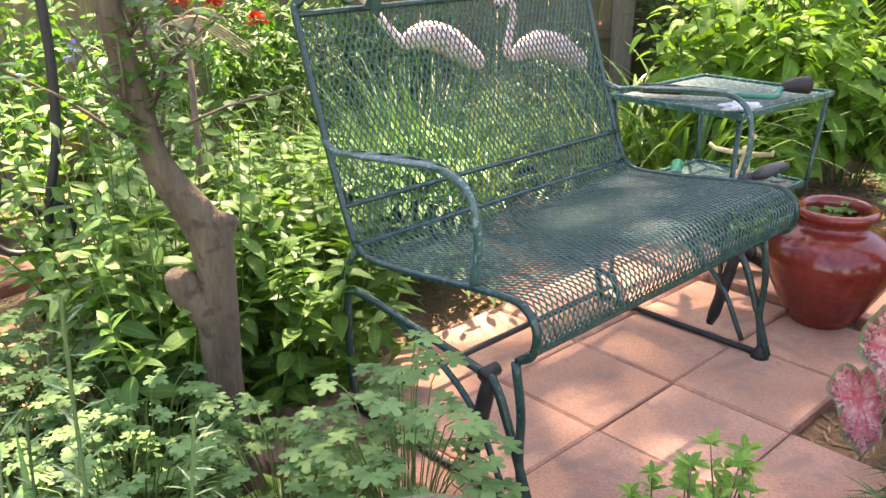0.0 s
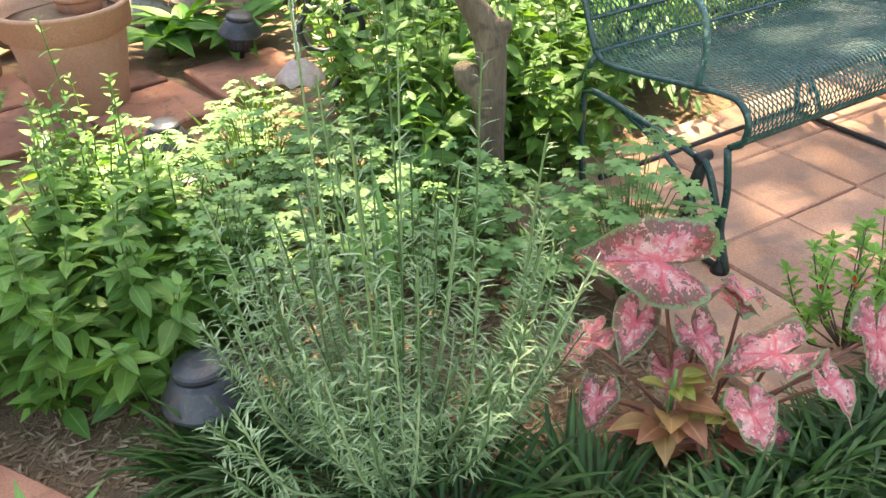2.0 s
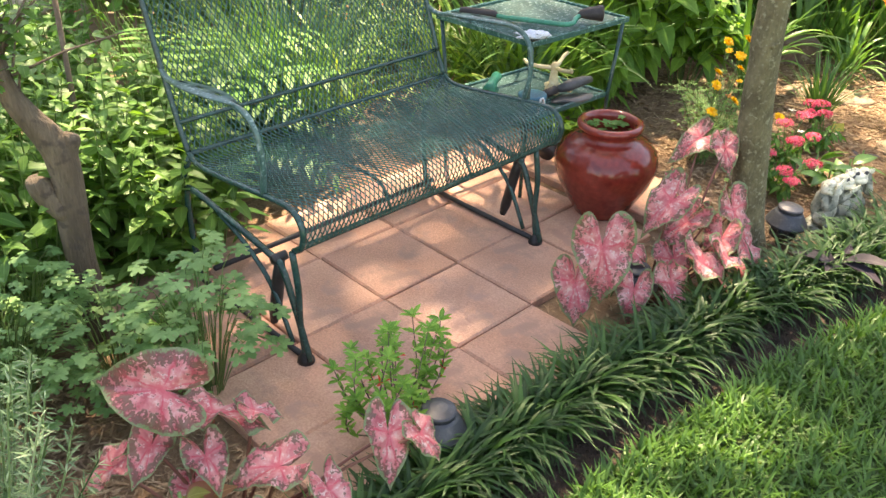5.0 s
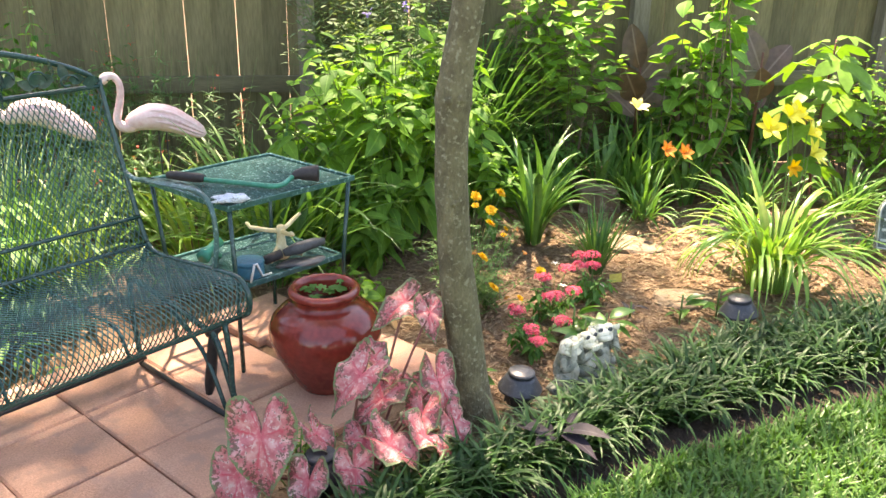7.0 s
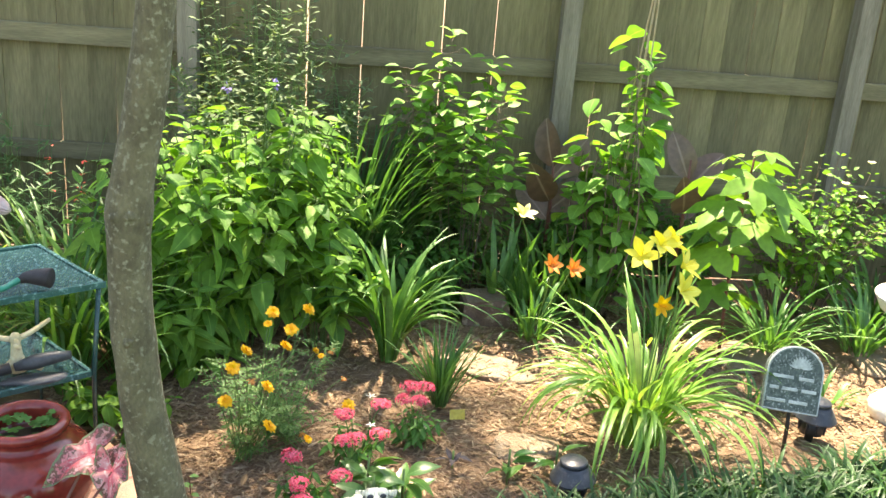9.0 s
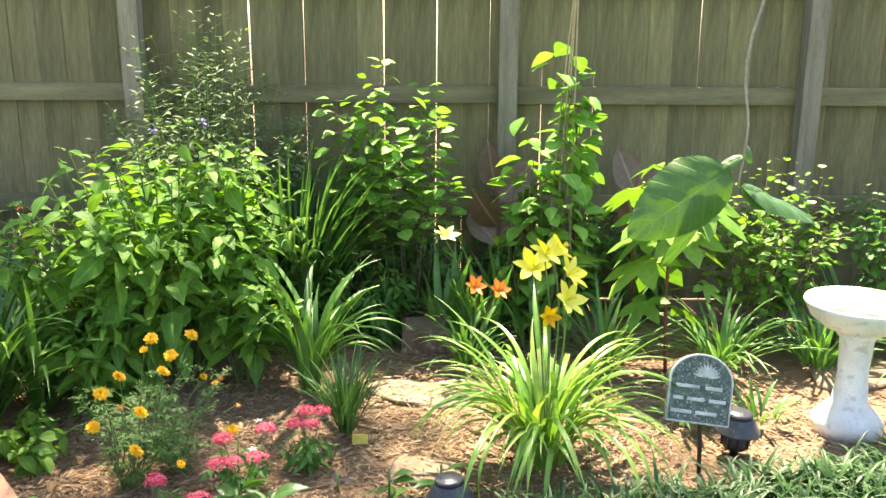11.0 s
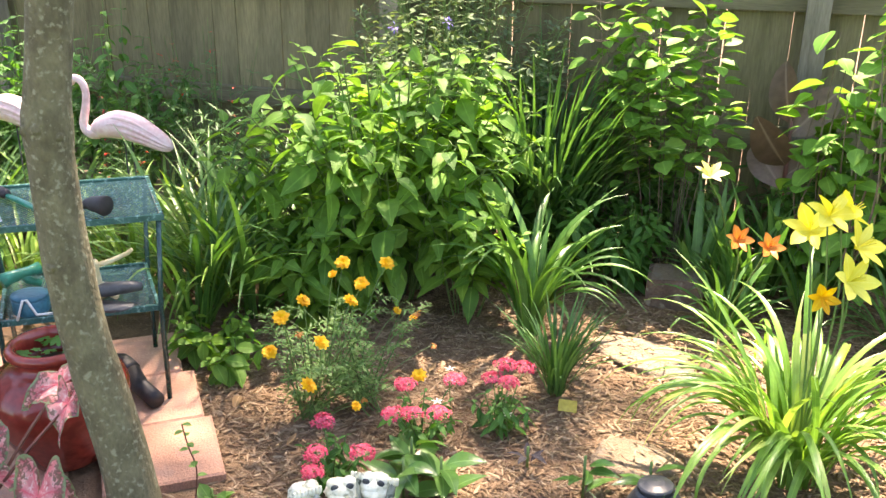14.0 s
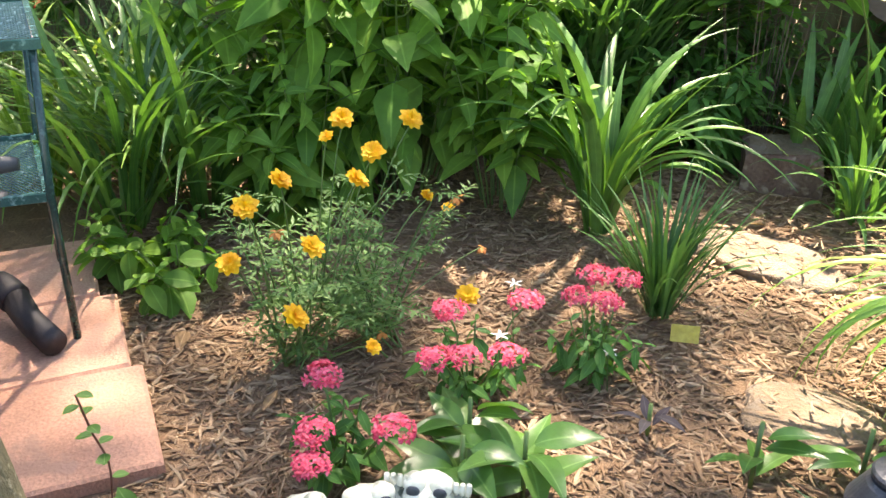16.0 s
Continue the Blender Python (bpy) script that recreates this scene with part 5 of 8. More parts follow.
def birdbath():
    ob = thing("birdbath", (3.44, -1.36, 0.0), "white glazed pedestal birdbath with a wide bowl", "birdbath")
    part("pedestal", Shape().add(*lathe([(0.12, -0.03), (0.125, 0.02), (0.10, 0.05), (0.062, 0.09), (0.052, 0.20), (0.058, 0.33), (0.085, 0.37)], 32)), "white_glaze", ob)
    part("bowl", Shape().add(*lathe([(0.08, 0.36), (0.12, 0.375), (0.165, 0.41), (0.185, 0.45), (0.192, 0.462), (0.188, 0.470), (0.172, 0.466), (0.150, 0.43), (0.10, 0.41), (0.0, 0.405)], 40)), "white_glaze", ob)
    # a dark grey disc that fills the bottom of the bowl
    part("dark_bowl_fill", Shape().add(*lathe([(0.0, 0.407), (0.10, 0.4125), (0.140, 0.428), (0.0, 0.4285)], 32)), "grey_plastic", ob)


def parasol_tier(parent, z):
    """One fluted metal parasol with its little rod, hung at height z."""
    v, f, n = [], [], 32
    for r, dz in ((0.007, 0.0), (0.026, -0.007), (0.052, -0.026), (0.072, -0.046), (0.070, -0.049), (0.026, -0.016)):
        for i in range(n):
            a = 2 * math.pi * i / n
            fl = 1 - 0.10 * abs(math.sin(4 * a)) * (r > 0.04)
            v.append((r * fl * math.cos(a), r * fl * math.sin(a), z + dz - 0.010 * (r > 0.04) * abs(math.cos(4 * a)) ** 4))
    for q in range(5):
        for i in range(n):
            f.append((q * n + i, q * n + (i + 1) % n, (q + 1) * n + (i + 1) % n, (q + 1) * n + i))
    top = part("parasol", Shape().add(v, f), "copper_shade", parent)
    part("rod", Shape().add(*tube([(0, 0, z - 0.01), (0, 0, z - 0.10)], 0.003, 6)), "black_iron", top)


def shepherd_hook():
    ob = thing("shepherd_hook", (-1.07, 1.10, 0.0), "black wrought-iron garden crook with curled scrolls", "hook", turn=-20)
    part("stake", Shape().add(*tube([(-0.006, 0, -0.05), (0.0, 0, 0.12)], 0.011, 8)), "black_iron", ob)
    for sgn in (-1, 1):
        part("loop", Shape().add(*tube(smooth_line([(0, 0, 0.12), (sgn * 0.038, 0, 0.16), (sgn * 0.045, 0, 0.205), (sgn * 0.012, 0, 0.255), (0, 0, 0.27)], 18), 0.0105, 8)), "black_iron", ob)
    part("stem", Shape().add(*tube([(0, 0, 0.265), (0.004, 0, 0.37)], 0.0105, 8)), "black_iron", ob)
    part("scroll", Shape().add(*tube(smooth_line([(0.0, 0, 0.36), (-0.05, 0, 0.335), (-0.105, 0, 0.355), (-0.125, 0, 0.41), (-0.10, 0, 0.46), (-0.045, 0, 0.465), (-0.005, 0, 0.43)], 30), 0.0105, 8)), "black_iron", ob)
    part("scroll", Shape().add(*tube(smooth_line([(-0.10, 0, 0.46), (-0.085, 0, 0.53), (-0.115, 0, 0.60), (-0.17, 0, 0.625), (-0.215, 0, 0.59), (-0.21, 0, 0.535), (-0.175, 0, 0.52)], 30), 0.0105, 8)), "black_iron", ob)
    part("scroll", Shape().add(*tube(smooth_line([(0.004, 0, 0.36), (0.045, 0, 0.36), (0.065, 0, 0.41), (0.045, 0, 0.455), (0.015, 0, 0.445)], 22), 0.010, 8)), "black_iron", ob)
    part("crook", Shape().add(*tube(smooth_line([(0.004, 0, 0.36), (0.02, 0, 0.46), (0.06, 0, 0.62), (0.075, 0, 0.85), (0.06, 0, 1.15), (0.01, -0.07, 1.38), (-0.07, -0.21, 1.44), (-0.14, -0.34, 1.37), (-0.151, -0.374, 1.28)], 44), 0.0115, 8)), "black_iron", ob)
    ch = thing("hanging_feeder", (-1.34, 0.80, 0.0), "two-tiered fluted metal parasol feeder on a chain", "bird feeder")
    for k in range(32):
        z = 0.40 + k * 0.0275
        pts = [(0.006 * math.cos(a) * (k % 2), 0.006 * math.cos(a) * (1 - k % 2), z + 0.0145 * math.sin(a)) for a in np.linspace(0, 2 * math.pi, 9)]
        part("chain_link", Shape().add(*tube(pts, 0.0022, 4, False)), "white_wire", ch)
    parasol_tier(ch, 0.45)
    parasol_tier(ch, 0.70)


# ---- trees ----
def crown_on(parent, centre, radii, n, seed, leaf, mat="crown", limbs=14, start=None):
    """Limbs and loose clusters of leaves round a centre, with gaps."""
    g = np.random.default_rng(seed)
    centre, start = np.array(centre, float), np.array(start, float)
    pos, dirs = [], []
    for k in range(limbs):
        a, e = 2 * math.pi * (k + g.uniform(-0.3, 0.3)) / limbs, g.uniform(-0.35, 0.8)
        tip = centre + np.array((radii[0] * math.cos(a) * math.cos(e), radii[1] * math.sin(a) * math.cos(e), radii[2] * math.sin(e))) * g.uniform(0.75, 1.05)
        mid = start * 0.5 + tip * 0.5 + np.array((0, 0, 0.12))
        line = smooth_line([start, mid, tip], 12)
        part("limb", Shape().add(*tube(line, np.linspace(0.022, 0.006, 12), 6)), "bark", parent)
        for _ in range(n // limbs // 9):
            c = line[int(g.integers(4, 12))] + g.normal(0, 1, 3) * np.array(radii) * 0.20
            for _ in range(9):
                pos.append(c + g.normal(0, 0.06, 3))
                aa = g.uniform(0, 6.28)
                dirs.append((math.cos(aa), math.sin(aa), g.normal(-0.35, 0.35)))
    s = Shape()
    s.many(*leaf, frames(pos, dirs, g.uniform(0.7, 1.15, len(pos)), g.normal(0, 0.4, len(pos))))
    part("crown", s, mat, parent)


def knobbly(line, radii, sides, seed, bump=0.10):
    v, f, uv = tube(line, radii, sides)
    v = np.array(v)
    n = len(line)
    for i in range(n):
        ring = slice(i * sides, (i + 1) * sides)
        c = np.asarray(line[i])
        for k in range(i * sides, (i + 1) * sides):
            q = Vector(v[k]) * 14
            w = noise.noise(Vector((q.x, q.y, q.z * 0.5)) + Vector((seed, 0, 0)))
            v[k] = c + (v[k] - c) * (1 + bump * w)
    return v, f, uv


def trees():
    t2 = thing("young_tree", (0.77, -0.55, 0.0), "slim young tree with smooth grey-green mottled bark", "tree")
    line = smooth_line([(0.030, -0.006, -0.05), (0.018, 0.0, 0.06), (-0.008, 0.02, 0.30), (-0.052, 0.03, 0.62), (-0.058, 0.035, 0.95), (-0.02, 0.02, 1.22), (0.02, 0.0, 1.6), (0.05, -0.02, 2.1)], 60)
    rad = np.interp(line[:, 2], [-0.05, 0.0, 0.06, 0.2, 0.6, 1.0, 1.6, 2.1], [0.085, 0.070, 0.060, 0.054, 0.046, 0.043, 0.036, 0.026])
    for z, amp in ((0.975, 0.0055), (0.45, 0.002), (0.70, 0.002)):
        rad = rad + amp * np.exp(-((line[:, 2] - z) / 0.03) ** 2)
    tr = part("trunk", Shape().add(*knobbly(line, rad, 22, 3, 0.07)), "bark", t2)
    kn = Shape()
    for a, z in ((3.6, 0.97), (4.3, 0.975), (5.2, 0.96), (4.0, 0.70)):
        c = np.array([np.interp(z, line[:, 2], line[:, i]) for i in (0, 1)])
        v, f = stone_shape(0.013, 0.013, 0.013, 140 + int(z * 100), 0.1)
        kn.add(np.array(v) + (c[0] + 0.040 * math.cos(a), c[1] + 0.040 * math.sin(a), z), f)
    part("knot", kn, "bark", tr, kind="stuff")
    crown_on(t2, (0.05, 0.55, 3.1), (1.05, 0.85, 0.6), 1300, 5, leaf_shape(0.10, 0.06, 4, 0.45, 0.2, 0.2), start=(0.05, -0.02, 2.1))
    t1 = thing("old_stump_tree", (-0.985, 0.43, 0.0), "leaning grey-barked small tree with a cut stub and a split", "tree")
    line = smooth_line([(0.02, 0.0, -0.05), (0.0, 0.0, 0.10), (-0.005, -0.005, 0.30), (0.0, -0.005, 0.48), (-0.02, 0.0, 0.57), (-0.075, 0.02, 0.68), (-0.095, 0.03, 0.80), (-0.13, 0.06, 1.1), (-0.12, 0.12, 1.6), (-0.02, 0.2, 2.1)], 60)
    rad = np.interp(line[:, 2], [-0.05, 0.05, 0.3, 0.5, 0.6, 0.7, 1.1, 2.1], [0.052, 0.041, 0.037, 0.038, 0.035, 0.025, 0.022, 0.018])
    tr = part("trunk", Shape().add(*knobbly(line, rad, 20, 9, 0.22)), "grey_bark", t1)
    st = smooth_line([(-0.01, -0.01, 0.36), (-0.05, 0.01, 0.415), (-0.065, 0.015, 0.455), (-0.068, 0.015, 0.475)], 10)
    part("stub", Shape().add(*knobbly(st, [0.03, 0.03, 0.028, 0.028, 0.03, 0.031, 0.031, 0.03, 0.028, 0.02], 14, 4, 0.25)), "grey_bark", tr)
    st = smooth_line([(0.0, -0.01, 0.50), (0.02, -0.02, 0.555), (0.03, -0.02, 0.575)], 8)
    part("stub", Shape().add(*knobbly(st, [0.032, 0.032, 0.03, 0.028, 0.028, 0.027, 0.025, 0.02], 14, 5, 0.25)), "grey_bark", tr)
    sp = Shape()
    g = np.random.default_rng(44)
    pos, dirs = [], []
    for k in range(20):
        b = np.array((-0.09 + g.normal(0, 0.02), 0.02, g.uniform(0.66, 0.98)))
        tip = b + np.array((g.normal(0.02, 0.09), g.normal(-0.03, 0.07), g.uniform(0.05, 0.22)))
        sp.add(*tube([b, (b + tip) / 2 + (0, 0, 0.01), tip], [0.004, 0.003, 0.002], 4))
        for q in np.linspace(0.2, 1, 6):
            for _ in range(2):
                pos.append(b + (tip - b) * q)
                a = g.uniform(0, 6.28)
                dirs.append((math.cos(a), math.sin(a), g.normal(0.1, 0.3)))
    part("twig", sp, "twig", t1, kind="stuff")
    part("young_growth", Shape().many(*leaf_shape(0.045, 0.026, 4, 0.5, 0.25, 0.2), frames(pos, dirs, g.uniform(0.6, 1.1, len(pos)))), "herb", t1)
    crown_on(t1, (0.0, 0.5, 2.65), (0.7, 0.6, 0.40), 280, 6, leaf_shape(0.085, 0.05, 4, 0.45, 0.2, 0.2), start=(-0.02, 0.2, 2.1))
    # tall unseen tree added beyond the fence; its high crown shades patio and beds
    t3 = thing("unseen_shade_tree", (0.9, 4.2, 0.0), "unseen tall tree added beyond the fence for shade, with a broad high crown", "tree")
    part("trunk", Shape().add(*knobbly(smooth_line([(0, 0, -0.1), (0.02, -0.02, 1.5), (0.05, -0.3, 3.6), (0.1, -0.9, 5.2)], 40), np.linspace(0.17, 0.09, 40), 18, 6, 0.1)), "grey_bark", t3)
    g = np.random.default_rng(47)
    pos, dirs = [], []
    for k in range(16):
        a = 2 * math.pi * k / 16
        tip = np.array((-0.22 + 1.4 * math.cos(a), -1.92 + 0.55 * math.sin(a), 6.3 + g.normal(0, 0.2)))
        part("limb", Shape().add(*tube(smooth_line([(0.1, -0.9, 5.2), tip * 0.5 + np.array((0.05, -0.45, 2.85)), tip], 12), np.linspace(0.05, 0.012, 12), 6)), "grey_bark", t3)
    for k in range(106):
        a, q = g.uniform(0, 6.28), math.sqrt(g.random())
        c = np.array((-0.26 + 1.66 * q * math.cos(a), -1.92 + 0.64 * q * math.sin(a), 6.3 + g.normal(0, 0.3)))
        for _ in range(12):
            pos.append(c + g.normal(0, 0.105, 3))
            aa = g.uniform(0, 6.28)
            dirs.append((math.cos(aa), math.sin(aa), g.normal(-0.3, 0.3)))
    for k in range(30):
        a, q = g.uniform(0, 6.28), math.sqrt(g.random())
        c = np.array((0.95 + 1.0 * q * math.cos(a), -1.80 + 0.62 * q * math.sin(a), 6.5 + g.normal(0, 0.3)))
        for _ in range(12):
            pos.append(c + g.normal(0, 0.105, 3))
            aa = g.uniform(0, 6.28)
            dirs.append((math.cos(aa), math.sin(aa), g.normal(-0.3, 0.3)))
    for k in range(120):
        a, q = g.uniform(0, 6.28), math.sqrt(g.random())
        c = np.array((-0.85 + 1.0 * q * math.cos(a), 0.35 + 0.75 * q * math.sin(a), 6.6 + g.normal(0, 0.3)))
        for _ in range(12):
            pos.append(c + g.normal(0, 0.105, 3))
            aa = g.uniform(0, 6.28)
            dirs.append((math.cos(aa), math.sin(aa), g.normal(-0.3, 0.3)))
    for k in range(42):
        a, q = g.uniform(0, 6.28), math.sqrt(g.random())
        c = np.array((-1.25 + 0.6 * q * math.cos(a), -2.1 + 0.4 * q * math.sin(a), 6.3 + g.normal(0, 0.3)))
        for _ in range(12):
            pos.append(c + g.normal(0, 0.105, 3))
            aa = g.uniform(0, 6.28)
            dirs.append((math.cos(aa), math.sin(aa), g.normal(-0.3, 0.3)))
    for k in range(24):
        a, q = g.uniform(0, 6.28), math.sqrt(g.random())
        c = np.array((-0.48 + 0.65 * q * math.cos(a), -2.52 + 0.35 * q * math.sin(a), 6.3 + g.normal(0, 0.25)))
        for _ in range(12):
            pos.append(c + g.normal(0, 0.105, 3))
            aa = g.uniform(0, 6.28)
            dirs.append((math.cos(aa), math.sin(aa), g.normal(-0.3, 0.3)))
    # a side limb added to shade the strap leaves behind the bench
    part("limb", Shape().add(*tube(smooth_line([(0.1, -0.9, 5.2), (1.2, -0.9, 6.0), (2.0, -1.0, 6.4)], 12), np.linspace(0.05, 0.012, 12), 6)), "grey_bark", t3)
    for k in range(21):
        a, q = g.uniform(0, 6.28), math.sqrt(g.random())
        c = np.array((2.0 + 0.42 * q * math.cos(a), -1.0 + 0.36 * q * math.sin(a), 6.5 + g.normal(0, 0.2)))
        for _ in range(10):
            pos.append(c + g.normal(0, 0.11, 3))
            aa = g.uniform(0, 6.28)
            dirs.append((math.cos(aa), math.sin(aa), g.normal(-0.3, 0.3)))
    # another limb added overhead to shade the back corner by the fence
    part("limb", Shape().add(*tube(smooth_line([(0.1, -0.9, 5.2), (1.2, -0.4, 6.0), (2.2, -0.1, 6.4)], 12), np.linspace(0.05, 0.012, 12), 6)), "grey_bark", t3)
    for k in range(34):
        a, q = g.uniform(0, 6.28), math.sqrt(g.random())
        c = np.array((2.1 + 0.85 * q * math.cos(a), -0.05 + 0.5 * q * math.sin(a), 6.4 + g.normal(0, 0.2)))
        for _ in range(10):
            pos.append(c + g.normal(0, 0.12, 3))
            aa = g.uniform(0, 6.28)
            dirs.append((math.cos(aa), math.sin(aa), g.normal(-0.3, 0.3)))
    # thin outer twigs added out of view to dapple the flower bed
    for k in range(66):
        a, q = g.uniform(0, 6.28), math.sqrt(g.random())
        if k < 36:
            c = np.array((2.50 + 0.78 * q * math.cos(a), -2.10 + 0.55 * q * math.sin(a), 6.4 + g.normal(0, 0.15)))
        else:
            c = np.array((2.45 + 1.35 * q * math.cos(a), -3.22 + 0.30 * q * math.sin(a), 6.3 + g.normal(0, 0.15)))
        part("limb", Shape().add(*tube(smooth_line([(1.1, -1.8, 6.2), (c + np.array((1.1, -1.8, 6.3))) / 2, c], 8), np.linspace(0.012, 0.004, 8), 5)), "grey_bark", t3)
        for _ in range(9):
            pos.append(c + g.normal(0, 0.24, 3))
            aa = g.uniform(0, 6.28)
            dirs.append((math.cos(aa), math.sin(aa), g.normal(-0.3, 0.3)))
    part("crown", Shape().many(*leaf_shape(0.15, 0.09, 4, 0.45, 0.2, 0.2), frames(pos, dirs, g.uniform(0.7, 1.15, len(pos)))), "crown", t3)


def broad_leaf(length, width, seed):
    """A broad leaf with a folded midrib, a wavy blade and fine teeth along the rim."""
    g = np.random.default_rng(700 + seed)
    ph = g.uniform(0, 6.28, 3)
    rows, cols = 34, 12
    v, f, uv = [], [], []
    for i in range(rows + 1):
        t = i / rows
        w = width / 2 * max(0.0, math.sin(math.pi * min(1, t ** 0.85))) ** 0.62 * (1 - 0.18 * t) * 1.08
        w *= 1 + 0.025 * (i % 2)
        for j in range(cols + 1):
            u = 2 * j / cols - 1
            side = 1.06 if u > 0 else 0.94
            x = w * u * side
            y = length * (t - 0.03 * abs(u) * math.sin(math.pi * t))
            z = 0.20 * abs(x) - 0.9 * x * x / width - 0.16 * length * t * t
            z += 0.030 * width * abs(u) * math.sin(9 * t + ph[0] + (1.7 if u > 0 else 0)) + 0.012 * width * math.sin(26 * t - 5 * abs(u) + ph[1])
            v.append((x, y, z))
            uv.append((abs(u), t))
    for i in range(rows):
        for j in range(cols):
            a = i * (cols + 1) + j
            f.append((a, a + 1, a + cols + 2, a + cols + 1))
    return v, f, uv


def hanging_branch():
    ob = thing("hanging_branch", (1.337, -2.067, 1.208), "thin hanging twig with large green oval leaves", "branch")
    tw = smooth_line([(0.16, -0.18, 1.10), (0.10, -0.08, 0.55), (0.012, 0.0, 0.20), (0.006, -0.003, 0.07), (0.0, 0.0, 0.0)], 24)
    part("twig", Shape().add(*tube(tw, np.linspace(0.0024, 0.0016, 24), 6)), "pale_twig", ob)
    side = smooth_line([(0.10, -0.08, 0.55), (0.05, -0.25, 0.36), (-0.06, -0.42, 0.27), (-0.16, -0.46, 0.255)], 14)
    part("twig", Shape().add(*tube(side, np.linspace(0.004, 0.0018, 14), 5)), "twig", ob)
    specs = [((-0.012, 0.007, 0.022), (-0.094, 0.053, -0.072), 0.142, 0.086, (0.1, -0.8, 0.55)), ((0.004, 0.018, 0.004), (-0.050, 0.035, -0.125), 0.128, 0.078, (0.3, -0.9, 0.2)),
             ((0.006, -0.003, -0.002), (0.095, -0.055, -0.030), 0.115, 0.050, (-0.1, -0.35, 0.9)), ((0.004, -0.002, -0.001), (0.050, -0.03, -0.022), 0.06, 0.030, (0, -0.8, 0.4)),
             ((0.004, -0.003, 0.048), (0.05, 0.0, -0.03), 0.045, 0.026, (0, -0.8, 0.3)), ((0.002, -0.003, 0.038), (-0.045, 0.03, -0.022), 0.052, 0.020, (0, -0.6, 0.8)),
             
             ((-0.16, -0.46, 0.255), (-0.05, 0.03, -0.08), 0.10, 0.062, (0.2, -0.6, 0.7)), ((-0.12, -0.45, 0.258), (0.06, 0.06, -0.06), 0.10, 0.060, (0.2, -0.6, 0.7)), ((-0.06, -0.42, 0.27), (-0.02, 0.08, -0.03), 0.09, 0.05, (0.2, -0.6, 0.7)), ((0.05, -0.25, 0.36), (0.05, 0.08, -0.06), 0.10, 0.06, (0, -0.6, 0.8))]
    for k, (b, d, ln, wd, up) in enumerate(specs):
        s = Shape().many(*broad_leaf(ln * (0.8 if 3 < k < 6 else 1), wd * (0.8 if 3 < k < 6 else 1), k), frames([b], [d], [1.0], up=up))
        part("leaf", s, "apple_leaf", ob)


# ---- planting ----
def liriope_border():
    g = np.random.default_rng(71)
    n = 8600
    x = g.uniform(-1.45, 3.75, n)
    e = np.array([lawn_edge(v) for v in x])
    back = np.array([border_back(v) for v in x])
    y = e + 0.14 + (back - e - 0.14) * g.random(n)
    keep = ~((x > -0.95) & (x < 0.0) & (y > -0.62))
    x, y = x[keep], y[keep]
    # gather into tufts
    cx, cy = np.round(x / 0.075) * 0.075 + 0.02 * np.sin(np.round(x / 0.075) * 12.9 + np.round(y / 0.075) * 78.2), np.round(y / 0.075) * 0.075
    x, y = cx + 0.28 * (x - cx), cy + 0.28 * (y - cy)
    n = len(x)
    az = g.uniform(0, 6.28, n)
    base = np.stack((x, y, np.full(n, -0.03)), 1)
    s = Shape()
    blades(s, base, az, g.uniform(0.8, 1.5, n), g.uniform(0.13, 0.25, n), g.uniform(0.0085, 0.0135, n), g.uniform(1.1, 2.6, n), 7, 0.3, 0.03)
    tagged(part("border_grass", s, "liriope"), "dense dark green lilyturf edging along the lawn", "border plants", kind="stuff")


def rosemary():
    g = np.random.default_rng(81)
    ob = thing("rosemary_bush", (-1.64, -0.20, 0.0), "grey-green rosemary bush with upright needled stems", "shrub")
    st, nd = Shape(), Shape()
    pos, dirs, sz = [], [], []
    for i in range(78):
        a, q = g.uniform(0, 6.28), math.sqrt(g.random())
        low = i % 4 == 0
        h = (g.uniform(0.74, 0.90) if i % 7 == 1 else g.uniform(0.42, 0.64)) * (1 - 0.18 * q * q)
        r = 0.32 * q * (1.1 if low else 1)
        tip = np.array((r * math.cos(a), r * math.sin(a), h * (0.55 if low else 1)))
        b = np.array((0.07 * q * math.cos(a), 0.07 * q * math.sin(a), -0.02))
        mid = np.array((r * 0.75 * math.cos(a), r * 0.75 * math.sin(a), tip[2] * 0.42))
        line = smooth_line([b, mid, tip + g.normal(0, 0.012, 3)], 12)
        st.add(*tube(line, np.linspace(0.0032, 0.0018, 12), 4, False))
        m = 84
        for t in np.linspace(0.18, 1, m):
            x = t * 11
            j = min(int(x), 10)
            c = line[j] + (line[j + 1] - line[j]) * (x - j)
            ax = line[j + 1] - line[j]
            ax = ax / (np.linalg.norm(ax) + 1e-9)
            th = g.uniform(0, 6.28)
            side = np.array((math.cos(th), math.sin(th), 0.0))
            side -= ax * (side @ ax)
            pos.append(c)
            dirs.append(side * 1.0 + ax * g.uniform(0.15, 0.7))
            sz.append(g.uniform(0.7, 1.15) * (1 - 0.3 * max(0, t - 0.85) / 0.15))
    nd.many(*leaf_shape(0.036, 0.0047, 2, 0.4, 0.3, 0.1), frames(pos, dirs, sz))
    part("stem", st, "rosemary", ob, kind="stuff")
    part("needles", nd, "rosemary", ob)


def stem_petiole(s, a, b, sag, r=0.003):
    a, b = np.array(a, float), np.array(b, float)
    s.add(*tube(smooth_line([a, a * 0.35 + b * 0.65 + np.array((0, 0, -sag)), b], 9), np.linspace(r * 1.25, r, 9), 5, False))


